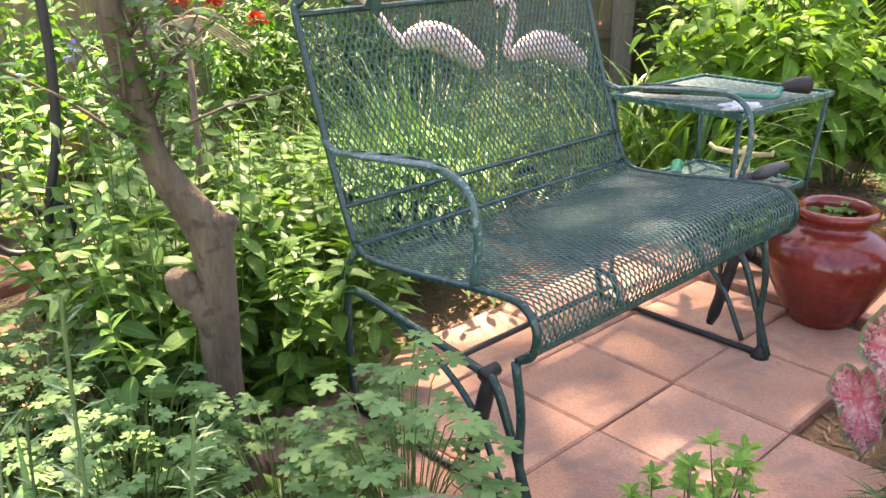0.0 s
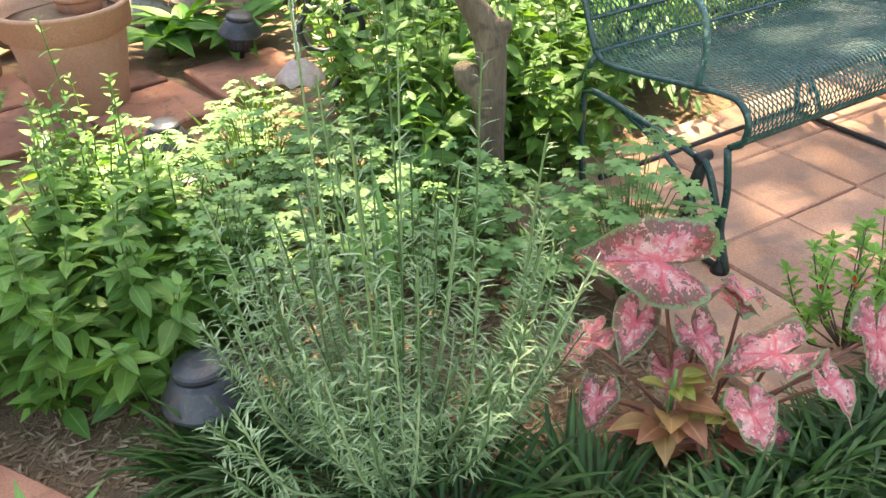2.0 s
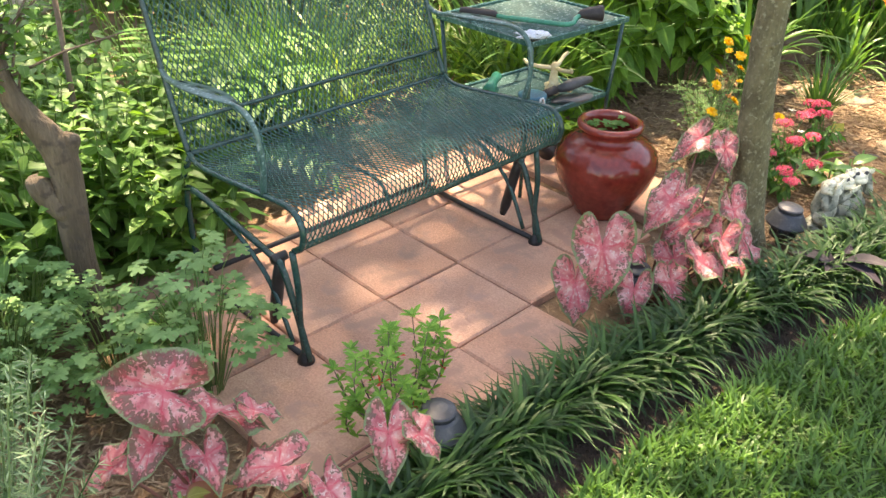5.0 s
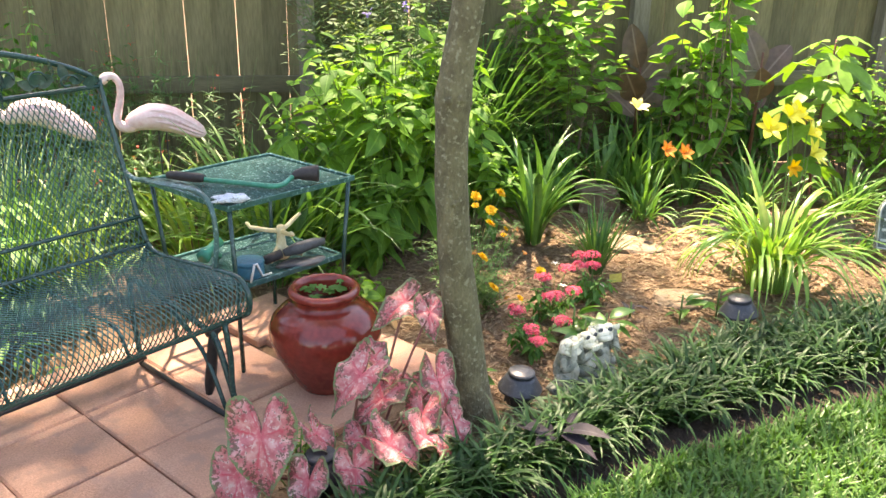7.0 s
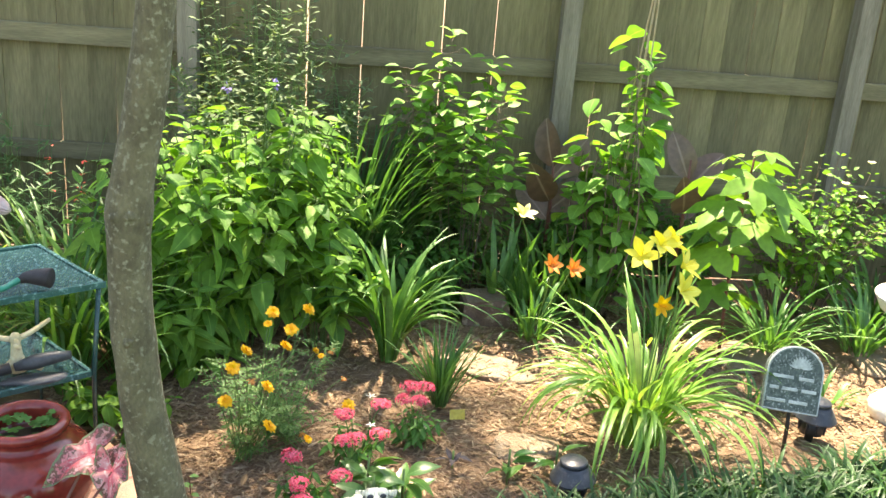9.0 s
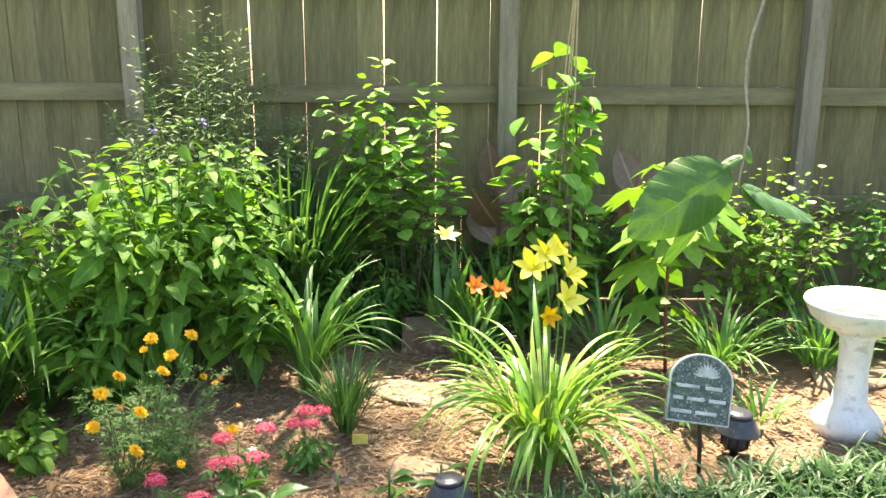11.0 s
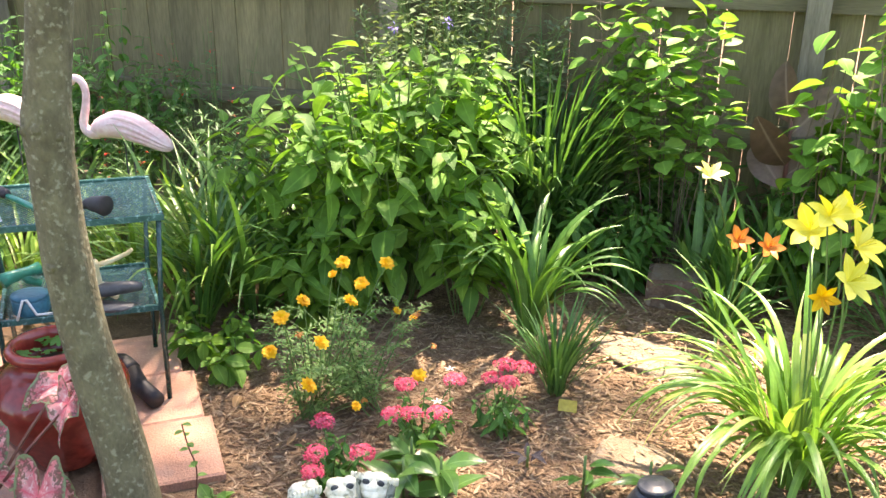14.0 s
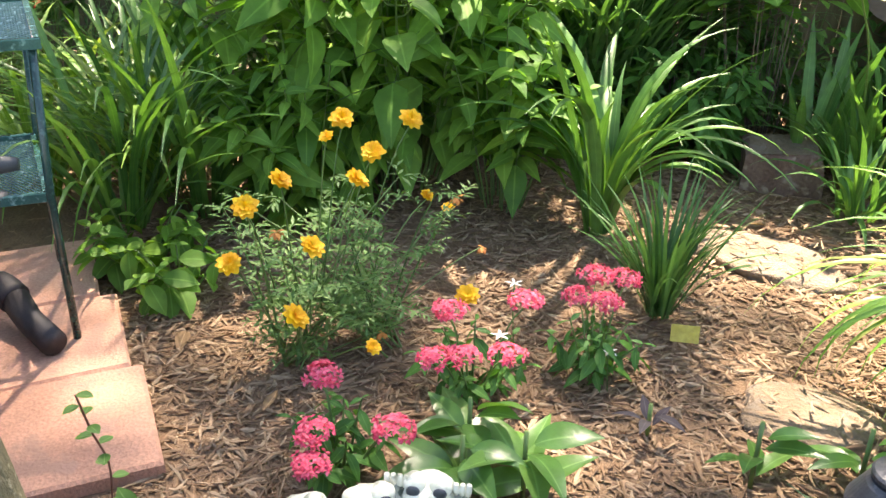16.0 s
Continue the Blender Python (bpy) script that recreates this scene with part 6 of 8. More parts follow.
def caladium(name, at, leaves, label, seed):
    """Each leaf: place of its stalk joint, heading in degrees, tilt of the blade, length, width."""
    ob = thing(name, at, label, "plant", "caladiums")
    g = np.random.default_rng(seed)
    for k, (x, y, z, head, tilt, ln, wd, *rest) in enumerate(leaves):
        p = np.array((x - at[0], y - at[1], z - at[2]))
        hd = radians(head)
        d = np.array((math.cos(hd) * math.cos(radians(tilt)), math.sin(hd) * math.cos(radians(tilt)), -math.sin(radians(tilt))))
        v, f, uv = heart_rings(ln * 1.12, wd * 0.86, 8, 52, 0.42, 0.55, 0.105 * wd, seed * 20 + k)
        m = frames([p], [d], [1.0], np.array([rest[0] if rest else g.normal(0, 0.15)]))
        lf = part("leaf", Shape().many(v, f, uv, m), "caladium", ob)
        s = Shape()
        stem_petiole(s, (g.normal(0, 0.025), g.normal(0, 0.025), -0.025), p - np.array((0, 0, 0.002)), -0.015, 0.0034)
        part("stalk", s, "red_stem", lf)
    return ob


def flower_parts(head, petal, n, mat, size, tilt=0.5, parent=None, rings=1, name="petals"):
    pos, dirs, sz = [], [], []
    for r in range(rings):
        for i in range(n):
            a = 2 * math.pi * (i + 0.5 * r) / n
            pos.append(head)
            dirs.append((math.cos(a), math.sin(a), tilt + 0.45 * r))
            sz.append(size * (1 - 0.22 * r))
    return part(name, Shape().many(*petal, frames(pos, dirs, sz)), mat, parent)


def daylily_flower(parent, foot, head, face, mat, size=0.055):
    """A six-petalled trumpet on a bare scape, turned towards face."""
    s = Shape()
    h, fc = np.array(head, float), np.array(face, float)
    fc /= np.linalg.norm(fc)
    s.add(*tube(smooth_line([foot, np.array(foot) * 0.4 + h * 0.6 + (0.01, 0, 0.02), h - fc * 0.04], 10), np.linspace(0.0035, 0.0024, 10), 5, False))
    sc = part("scape", s, "stem", parent)
    ref = np.cross(fc, (0.3, 0.2, 1.0))
    ref /= np.linalg.norm(ref)
    oth = np.cross(fc, ref)
    fl = Shape()
    for i in range(6):
        a = math.pi / 3 * i
        side = ref * math.cos(a) + oth * math.sin(a)
        v, f, uv = leaf_shape(1.0, 0.56 if i % 2 else 0.40, 6, 0.55, 0.15, 0.42, 0.6)
        m = frames([h - fc * 0.035], [side * 0.62 + fc * 0.85], [size * 1.25], up=tuple(-side * 0.8 + fc * 0.6))
        fl.many(v, f, uv, m)
    part("petals", fl, mat, sc)
    st = Shape()
    for i in range(5):
        a = 1.2 * i
        st.add(*tube([h - fc * 0.02, h + fc * 0.02 + (ref * math.cos(a) + oth * math.sin(a)) * 0.008], 0.0012, 4, False))
    part("stamen", st, mat, sc, kind="stuff")


def pentas_plant(at, heads, seed, leaves=26):
    ob, tips = leafy("pentas", at, 0.115, 0.10, 9, 5, leaf_shape(0.055, 0.022, 4, 0.45, 0.25, 0.3), "pentas with round heads of small crimson-pink stars", "flowering plant", "herb_dark", seed=seed, start=0.2, group="pentas")
    g = np.random.default_rng(seed + 1)
    for x, y, z in heads:
        h = np.array((x - at[0], y - at[1], z - at[2]))
        s = Shape().add(*tube(smooth_line([(h[0] * 0.3, h[1] * 0.3, 0.0), h * 0.7, h - (0, 0, 0.012)], 7), 0.002, 4, False))
        st = part("flower_stem", s, "stem", ob)
        pos, dirs = [], []
        for k in range(42):
            u = g.normal(0, 1, 3)
            u[2] = abs(u[2]) + 0.1
            u /= np.linalg.norm(u)
            c = h + u * np.array((0.031, 0.031, 0.017)) * g.uniform(0.75, 1.12)
            ref = np.cross(u, (0.1, 0.9, 0.3))
            ref /= np.linalg.norm(ref)
            oth = np.cross(u, ref)
            for i in range(5):
                a = 2 * math.pi * i / 5 + k
                pos.append(c)
                dirs.append(ref * math.cos(a) + oth * math.sin(a) + u * 0.25)
        part("flower_head", Shape().many(*leaf_shape(0.0095, 0.006, 2, 0.55, 0.1, 0.2), frames(pos, dirs, np.ones(len(pos)))), "pentas", st)


def marigolds():
    at = (1.30, -0.08, 0.0)
    g = np.random.default_rng(91)
    ob = thing("sulphur_cosmos", at, "feathery plant with golden-yellow double blooms", "flowering plant")
    st, lv = Shape(), Shape()
    pos, dirs, sz = [], [], []
    for k in range(30):
        a, q = g.uniform(0, 6.28), math.sqrt(g.random())
        tip = np.array((0.06 + 0.26 * q * math.cos(a), 0.02 + 0.17 * q * math.sin(a), g.uniform(0.10, 0.40) * (1 - 0.3 * q)))
        b = np.array((g.choice([-0.03, 0.16]) + g.normal(0, 0.02), g.normal(0, 0.02), -0.02))
        line = smooth_line([b, b * 0.4 + tip * 0.6 + (0, 0, 0.03), tip], 8)
        st.add(*tube(line, np.linspace(0.0025, 0.0012, 8), 4, False))
        for t in np.linspace(0.25, 1, 6):
            c = line[min(7, int(t * 7))]
            for s in range(2):
                th = g.uniform(0, 6.28)
                ax = np.array((math.cos(th), math.sin(th), g.uniform(-0.1, 0.5)))
                for w in np.linspace(0.1, 1, 5):
                    for sg in (-1, 1):
                        pos.append(c + ax * 0.05 * w)
                        dirs.append(ax * 0.7 + sg * np.array((-ax[1], ax[0], 0.1)) * 0.7 + g.normal(0, 0.35, 3))
                        sz.append((1.1 - 0.4 * w) * g.uniform(0.6, 1.25))
    lv.many(*leaf_shape(0.024, 0.0068, 2, 0.5, 0.2, 0.15), frames(pos, dirs, sz))
    part("stem", st, "stem", ob, kind="stuff")
    part("foliage", lv, "feathery", ob)
    for x, y, z in [(1.239, -0.176, 0.30), (1.607, -0.09, 0.27), (1.659, -0.098, 0.16), (1.409, -0.201, 0.08)]:
        hh = np.array((x, y, z)) - at
        fs = part("flower_stem", Shape().add(*tube(smooth_line([hh * 0.35 * (1, 1, 0.5), hh * 0.8, hh], 6), 0.0013, 4, False)), "stem", ob)
        dd = g.normal(0, 1, (12, 3)) * (0.6, 0.6, 0.3) - (0, 0, 0.3)
        part("spent_bloom", Shape().many(*leaf_shape(0.016, 0.008, 3, 0.6, 0.2, 0.3), frames(np.tile(hh, (12, 1)), dd, np.ones(12))), "spent", fs)
    heads = [(1.557, -0.248, 0.15), (1.524, -0.069, 0.429), (1.198, -0.139, 0.338), (1.40, -0.05, 0.44), (1.44, -0.09, 0.385), (1.40, -0.12, 0.35), (1.27, -0.10, 0.36), (1.16, -0.16, 0.25), (1.24, -0.27, 0.19), (1.36, -0.08, 0.42), (1.62, -0.02, 0.22), (1.36, -0.30, 0.12), (1.55, -0.08, 0.28), (1.30, -0.17, 0.26)]
    for k, hd in enumerate(heads):
        h = np.array(hd) - at
        s = Shape().add(*tube(smooth_line([h * 0.35 * (1, 1, 0.5), h * 0.8, h - (0, 0, 0.006)], 7), 0.0014, 4, False))
        fs = part("flower_stem", s, "stem", ob)
        small = 0.62 if k in (9, 10, 11, 12) else 1.0
        p2, d2, s2 = [], [], []
        ft = np.array((g.normal(0, 0.35), -0.5 + g.normal(0, 0.2), 0.8))
        ft /= np.linalg.norm(ft)
        ref = np.cross(ft, (1, 0, 0))
        ref /= np.linalg.norm(ref)
        oth = np.cross(ft, ref)
        for r, (cnt, tl, q) in enumerate(((9, 0.1, 1.0), (8, 0.5, 0.85), (7, 1.1, 0.62))):
            for i in range(cnt):
                a = 2 * math.pi * (i + 0.4 * r) / cnt
                p2.append(h)
                d2.append(ref * math.cos(a) + oth * math.sin(a) + ft * tl)
                s2.append(q * small * g.uniform(0.85, 1.1))
        part("bloom", Shape().many(*leaf_shape(0.024, 0.016, 3, 0.7, 0.15, 0.1, 0.4), frames(p2, d2, s2, up=tuple(ft))), "marigold", fs)


def herb_patch(name, spots, height, radius, label, mat, seed, stems=12, nodes=9, leaf=(0.075, 0.03), category="plant", **kw):
    """A drift of one kind of plant: each foot is a plant of its own."""
    lf = leaf_shape(leaf[0], leaf[1], 5, 0.38, 0.22, 0.20)
    for k, (x, y, hh) in enumerate(spots):
        leafy(name, (x, y, -0.01), height * hh, radius, stems, nodes, lf, label, category, mat, seed=seed + k, group=name + " drift", **kw)


def columbine(at, r, n, seed, size=0.036, z=0.16):
    g = np.random.default_rng(seed)
    ob = thing("columbine", at, "low mound of pale blue-green lobed columbine leaves", "plant", "columbines")
    st, lv = Shape(), Shape()
    pos, dirs, sz = [], [], []
    for k in range(n):
        a, q = g.uniform(0, 6.28), math.sqrt(g.random())
        tip = np.array((r * q * math.cos(a), r * q * math.sin(a), z * (1.05 - 0.45 * q * q) * g.uniform(0.55, 1.35)))
        st.add(*tube(smooth_line([(0.02 * math.cos(a), 0.02 * math.sin(a), -0.02), tip * 0.6 + (0, 0, z * 0.25), tip], 6), 0.0014, 3, False))
        for i in range(3):
            th = a + (i - 1) * 1.25 + g.normal(0, 0.2)
            pos.append(tip)
            dirs.append((math.cos(th), math.sin(th), g.normal(-0.05, 0.15)))
            sz.append(g.uniform(0.7, 1.15))
    lv.many(*lobed_shape(size * 1.12, 5, 0.50, 4, 0.2, 0.004), frames(pos, dirs, sz))
    part("stem", st, "stem", ob, kind="stuff")
    part("foliage", lv, "columbine", ob)
    return ob


def hosta(at, n, ln, wd, seed, mat="hosta", label="clump of broad fresh-green lance leaves", z=0.1, name="ginger_lily"):
    g = np.random.default_rng(seed)
    ob = thing(name, at, label, "plant")
    for k in range(n):
        a = 2 * math.pi * k / n + g.normal(0, 0.3)
        q = g.uniform(0.5, 1)
        b = (0.012 * math.cos(a), 0.012 * math.sin(a), -0.01 + z * (k / n))
        d = (math.cos(a), math.sin(a), g.uniform(0.3, 1.1))
        s = Shape().many(*leaf_shape(ln * g.uniform(0.75, 1.1), wd * g.uniform(0.85, 1.1), 8, 0.45, 0.28, 0.45), frames([b], [d], [1.0], np.array([g.normal(0, 0.25)])))
        part("leaf", s, mat, ob)
    part("stem", Shape().add(*tube([(0, 0, -0.03), (0, 0, z)], 0.004, 5)), "stem", ob)
    return ob


def vine():
    ob = thing("climbing_rose", (3.30, 0.0, 0.0), "tall climber with bright oval leaves on a tripod of twine", "climber")
    g = np.random.default_rng(101)
    st, lv = Shape(), Shape()
    pos, dirs, sz = [], [], []
    for k in range(17):
        a = g.uniform(0, 6.28)
        tall = k % 4 == 0
        w = 0.05 if tall else g.uniform(0.05, 0.20)
        tip = np.array((w * math.cos(a) + (0.04 if tall else 0), w * math.sin(a) - (0.04 if tall else 0), g.uniform(1.08, 1.34) if tall else g.uniform(0.6, 1.05)))
        line = smooth_line([(0.03 * math.cos(a), 0.03 * math.sin(a), -0.03), tip * (1.1, 1.1, 0.5) + g.normal(0, 0.03, 3) * (1, 1, 0), tip], 16)
        st.add(*tube(line, np.linspace(0.006, 0.002, 16), 5, False))
        for t in np.linspace(0.15, 1, 27 if tall else 20):
            x = t * 15
            j = min(int(x), 14)
            c = line[j] + (line[j + 1] - line[j]) * (x - j)
            th = g.uniform(0, 6.28)
            out = g.uniform(0.01, 0.06)
            pos.append(c + out * np.array((math.cos(th), math.sin(th), 0.1)))
            dirs.append((math.cos(th), math.sin(th), g.normal(-0.15, 0.3)))
            sz.append(g.uniform(0.6, 1.15))
    lv.many(*leaf_shape(0.104, 0.086, 5, 0.36, 0.18, 0.25, 0.85), frames(pos, dirs, sz, g.normal(0, 0.3, len(pos))))
    part("stem", st, "twig", ob, kind="stuff")
    part("foliage", lv, "vine", ob)
    for dx, dy in ((0.0, -0.03), (0.07, -0.08), (0.02, 0.05), (0.10, 0.02)):
        part("twine", Shape().add(*tube(smooth_line([(dx, dy, -0.02), (dx * 0.6 + 0.02, dy * 0.6 - 0.02, 0.8), (0.06, -0.06, 1.75)], 10), 0.004, 5)), "dry_coil", ob)


def maple_shape(size):
    """A broad leaf cut into five pointed, toothed lobes round the stalk."""
    spec = [(-150, 0.30), (-128, 0.52), (-108, 0.66), (-92, 0.50), (-78, 0.36), (-66, 0.62), (-50, 0.92), (-36, 0.66), (-22, 0.44), (-12, 0.78), (0, 1.08), (12, 0.78), (22, 0.44), (36, 0.66), (50, 0.92), (66, 0.62), (78, 0.36), (92, 0.50), (108, 0.66), (128, 0.52), (150, 0.30)]
    v, uv, n = [(0, 0, 0)], [(0, 0)], len(spec)
    for ring, q in ((1, 0.5), (2, 1.0)):
        for i, (deg, r) in enumerate(spec):
            a, rr = radians(deg), 0.58 * size * (r if ring == 2 else 0.5 * r + 0.14)
            x, y = 1.22 * rr * math.sin(a), rr * math.cos(a)
            v.append((x, y, -0.45 * rr * rr / size + 0.03 * size * math.cos(5 * a) * q))
            uv.append((q, i / n))
    f = [(0, i + 2, i + 1) for i in range(n - 1)]
    f += [(1 + i, 2 + i, 2 + i + n, 1 + i + n) for i in range(n - 1)]
    return v, f, uv


def oakleaf():
    ob = thing("oakleaf_hydrangea", (3.38, -0.60, 0.0), "young shrub with large yellow-green lobed leaves", "shrub")
    g = np.random.default_rng(111)
    part("stem", Shape().add(*tube(smooth_line([(0.02, 0, -0.03), (0.0, 0.01, 0.4), (0.02, 0, 0.88)], 12), np.linspace(0.009, 0.005, 12), 6)), "red_stem", ob)
    for k in range(16):
        z = 0.22 + 0.66 * (k / 15) ** 0.75
        a = 2.4 * k + g.normal(0, 0.3)
        up = max(0, z - 0.78) / 0.1
        q = 0.13 * (1 - 0.6 * min(1, up)) * g.uniform(0.7, 1.3)
        p = np.array((q * math.cos(a), q * math.sin(a), z + 0.02))
        sz = 0.33 * g.uniform(0.75, 1.1) * (1 - 0.4 * min(1, up)) * (0.62 if z < 0.4 else 1)
        m = frames([p], [(math.cos(a), math.sin(a), g.normal(-0.55, 0.15) + 0.5 * min(1, up))], [1.0], np.array([g.normal(0, 0.2)]))
        lf = part("leaf", Shape().many(*maple_shape(sz * 1.05), m), "oakleaf", ob)
        s = Shape().add(*tube([(0.005, 0, z - 0.02), tuple(p * 0.6 + (0, 0, z * 0.4 - 0.003)), tuple(p)], 0.0028, 4, False))
        part("leaf_stalk", s, "stem", lf)


def canna(at, heads, seed):
    ob = thing("canna", at, "bronze-purple canna with broad upright leaves", "plant", "cannas")
    g = np.random.default_rng(seed)
    part("stem", Shape().add(*tube([(0, 0, -0.03), (0.01, 0, 0.4), (0.0, 0, 0.72)], [0.012, 0.010, 0.006], 7)), "red_stem", ob)
    for z, head, up, ln in heads:
        a = radians(head)
        m = frames([(0, 0, z)], [(math.cos(a), math.sin(a), up)], [1.0], np.array([g.normal(0, 0.2)]), up=(-0.7, -0.7, 0.3))
        part("leaf", Shape().many(*leaf_shape(ln, ln * 0.58, 9, 0.45, 0.30, 0.22, 0.55), m), "canna", ob)


def grass_fountain(at, n, ln, seed, mat, name, label, spread=0.12, elev=(0.7, 1.5), bend=(0.5, 1.7), width=0.008):
    return clump(name, at, n, ln, width, label, "ornamental grass", mat, spread, elev, bend, 8, seed)


def red_salvia(at, n, h, r, seed, mat="red_flower", flower=True, name="scarlet_sage", label="wiry sage with loose spikes of small scarlet flowers"):
    g = np.random.default_rng(seed)
    ob = thing(name, at, label, "flowering plant", "scarlet sages")
    st, lv = Shape(), Shape()
    lp, ld = [], []
    for k in range(n):
        a, q = g.uniform(0, 6.28), math.sqrt(g.random())
        tip = np.array((r * q * math.cos(a), r * q * math.sin(a), h * g.uniform(0.65, 1.05)))
        line = smooth_line([(tip[0] * 0.3, tip[1] * 0.3, -0.02), tip * (0.7, 0.7, 0.6), tip], 9)
        st.add(*tube(line, np.linspace(0.002, 0.001, 9), 3, False))
        for t in np.linspace(0.1, 0.85, 14):
            c = line[int(t * 8)]
            for _ in range(3):
                th = g.uniform(0, 6.28)
                lp.append(c)
                ld.append((math.cos(th), math.sin(th), g.normal(0.3, 0.3)))
        if flower and k % 8 == 0:
            pos, dirs = [], []
            for t in np.linspace(0.72, 1, 6):
                c = line[min(8, int(t * 8))] + g.normal(0, 0.006, 3)
                for _ in range(2):
                    th = g.uniform(0, 6.28)
                    pos.append(c)
                    dirs.append((math.cos(th), math.sin(th), g.normal(0.0, 0.3)))
            part("flower_spike", Shape().many(*leaf_shape(0.018, 0.009, 3, 0.6, 0.2, 0.2), frames(pos, dirs, g.uniform(0.7, 1.2, len(pos)))), mat, ob, kind="stuff")
    lv.many(*leaf_shape(0.050, 0.009, 3, 0.4, 0.2, 0.2), frames(lp, ld, g.uniform(0.7, 1.2, len(lp))))
    part("stem", st, "stem", ob, kind="stuff")
    part("foliage", lv, "fine_grass", ob)
    return ob


def azalea():
    at = (-0.66, -0.44, 0.0)
    g = np.random.default_rng(121)
    ob = thing("small_azalea", at, "airy little shrub with yellow-green leaf tufts", "shrub")
    st = Shape()
    pos, dirs, sz = [], [], []
    rp, rd = [], []
    for k in range(24):
        a, q = g.uniform(0, 6.28), math.sqrt(g.random())
        tip = np.array((0.17 * q * math.cos(a), 0.14 * q * math.sin(a), g.uniform(0.15, 0.36) * (1 - 0.2 * q)))
        line = smooth_line([(0.01, 0, -0.02), tip * (0.8, 0.8, 0.5) + g.normal(0, 0.012, 3), tip], 8)
        st.add(*tube(line, np.linspace(0.0028, 0.0012, 8), 4, False))
        for t, m in ((1.0, 9), (0.86, 6), (0.72, 5), (0.58, 4), (0.44, 3)):
            c = line[min(7, int(t * 7))]
            for i in range(m):
                th = 2 * math.pi * i / m + g.normal(0, 0.2)
                pos.append(c)
                dirs.append((math.cos(th), math.sin(th), g.uniform(0.1, 1.0)))
                sz.append(g.uniform(0.6, 1.1))
        if k % 5 == 0:
            for i in range(4):
                rp.append(line[5] + g.normal(0, 0.006, 3))
                rd.append(g.normal(0, 1, 3))
    part("stem", st, "twig", ob, kind="stuff")
    part("foliage", Shape().many(*leaf_shape(0.033, 0.0125, 3, 0.55, 0.2, 0.15), frames(pos, dirs, sz)), "vine", ob)
    part("old_foliage", Shape().many(*leaf_shape(0.02, 0.009, 3, 0.5, 0.2, 0.15), frames(rp, rd, np.ones(len(rp)))), "red_flower", ob)


def fern(at, n, ln, seed, mat="herb_dark", name="fern", label="dark green arching fern"):
    g = np.random.default_rng(seed)
    ob = thing(name, at, label, "fern")
    st = Shape()
    pos, dirs, sz = [], [], []
    for k in range(n):
        a, e = g.uniform(0, 6.28), g.uniform(0.6, 1.3)
        p, d, line = np.zeros(3), 0.0, [np.array((0, 0, -0.02))]
        l0 = ln * g.uniform(0.7, 1.1)
        for i in range(12):
            ang = e - 1.5 * (i / 12) ** 1.3
            line.append(line[-1] + l0 / 12 * np.array((math.cos(a) * math.cos(ang), math.sin(a) * math.cos(ang), math.sin(ang))))
        st.add(*tube(line, 0.0016, 3, False))
        for i in range(3, 13):
            for s in (-1, 1):
                pos.append(line[i])
                ax = line[i] - line[i - 1]
                ax /= np.linalg.norm(ax)
                dirs.append(s * np.array((-math.sin(a), math.cos(a), 0.05)) + ax * 0.5)
                sz.append((1.2 - abs(i - 6) / 9) * l0 / 0.4)
    part("stalk", st, "stem", ob, kind="stuff")
    part("frond_mass", Shape().many(*leaf_shape(0.075, 0.022, 4, 0.35, 0.1, 0.2), frames(pos, dirs, sz)), mat, ob)
    return ob


# ---- the place ----
ground_sheet()
fence_run("fence_north", F0, FD, FN, -9.0, 6.0, [-6.7, -4.25, -1.86, 0.0, 1.52, 3.4], "weathered olive-brown board fence with three rails and grey posts")
SIDE = F0 + FD * -8.9
fence_run("fence_west", SIDE, Vector((-FN.x, -FN.y, 0)), -FD, 0.0, 7.5, [2.4, 4.8], "weathered board fence along the side of the garden")
END = F0 + FD * 5.9
fence_run("fence_east", END, Vector((-FN.x, -FN.y, 0)), FD, 0.0, 7.0, [2.4, 4.8], "weathered board fence closing the far side of the garden")
trees()
glider_bench()
side_table()
table_clutter()
red_pot()
down_spout()
for at, k, tl in [((-0.645, -0.572, 0.03), 1.0, 2), ((0.235, -0.50, 0.0), 1.0, 0), ((0.935, -0.615, -0.005), 1.02, 3), ((1.925, -0.89, -0.005), 1.05, -3), ((2.95, -1.20, 0.0), 1.15, 2), ((-1.895, 0.10, 0.0), 1.36, -2), ((-1.60, 1.35, 0.0), 1.22, 2), ((-1.06, 2.12, 0.05), 1.3, 8)]:
    path_light(at, k, 0, tl)
pot("terracotta_pot", (-1.70, 2.06, 0.0), 0.235, 0.385, "large terracotta pot with a thick rolled rim", "terracotta", 0.10)
pot("clay_saucer_pot", (-1.64, 2.04, 0.33), 0.085, 0.075, "small clay pot set in the large one", "dark_terracotta", 0.02)
pot("terracotta_pot", (-2.02, 2.62, 0.0), 0.16, 0.26, "dark terracotta pot with strap-leaved plants", "dark_terracotta", 0.05)
pot("terracotta_pot", (-2.30, 2.75, 0.0), 0.15, 0.20, "dark terracotta pot with trailing leaves", "dark_terracotta", 0.04)
pot("glazed_tan_pot", (-2.24, 1.62, 0.0), 0.21, 0.24, "tan stoneware pot filled with ivy", "tan_pot", 0.05)
flamingo((0.775, 1.245, 0.60), (1.045, 1.12, 0.535), (0.715, 1.27, 0.775), 0, "faded pink plastic lawn flamingo looking down")
flamingo((0.395, 1.44, 0.665), (0.655, 1.30, 0.555), (0.195, 1.57, 0.86), 0, "faded pink plastic lawn flamingo with a raised neck")
frogs()
plaque()
birdbath()
shepherd_hook()

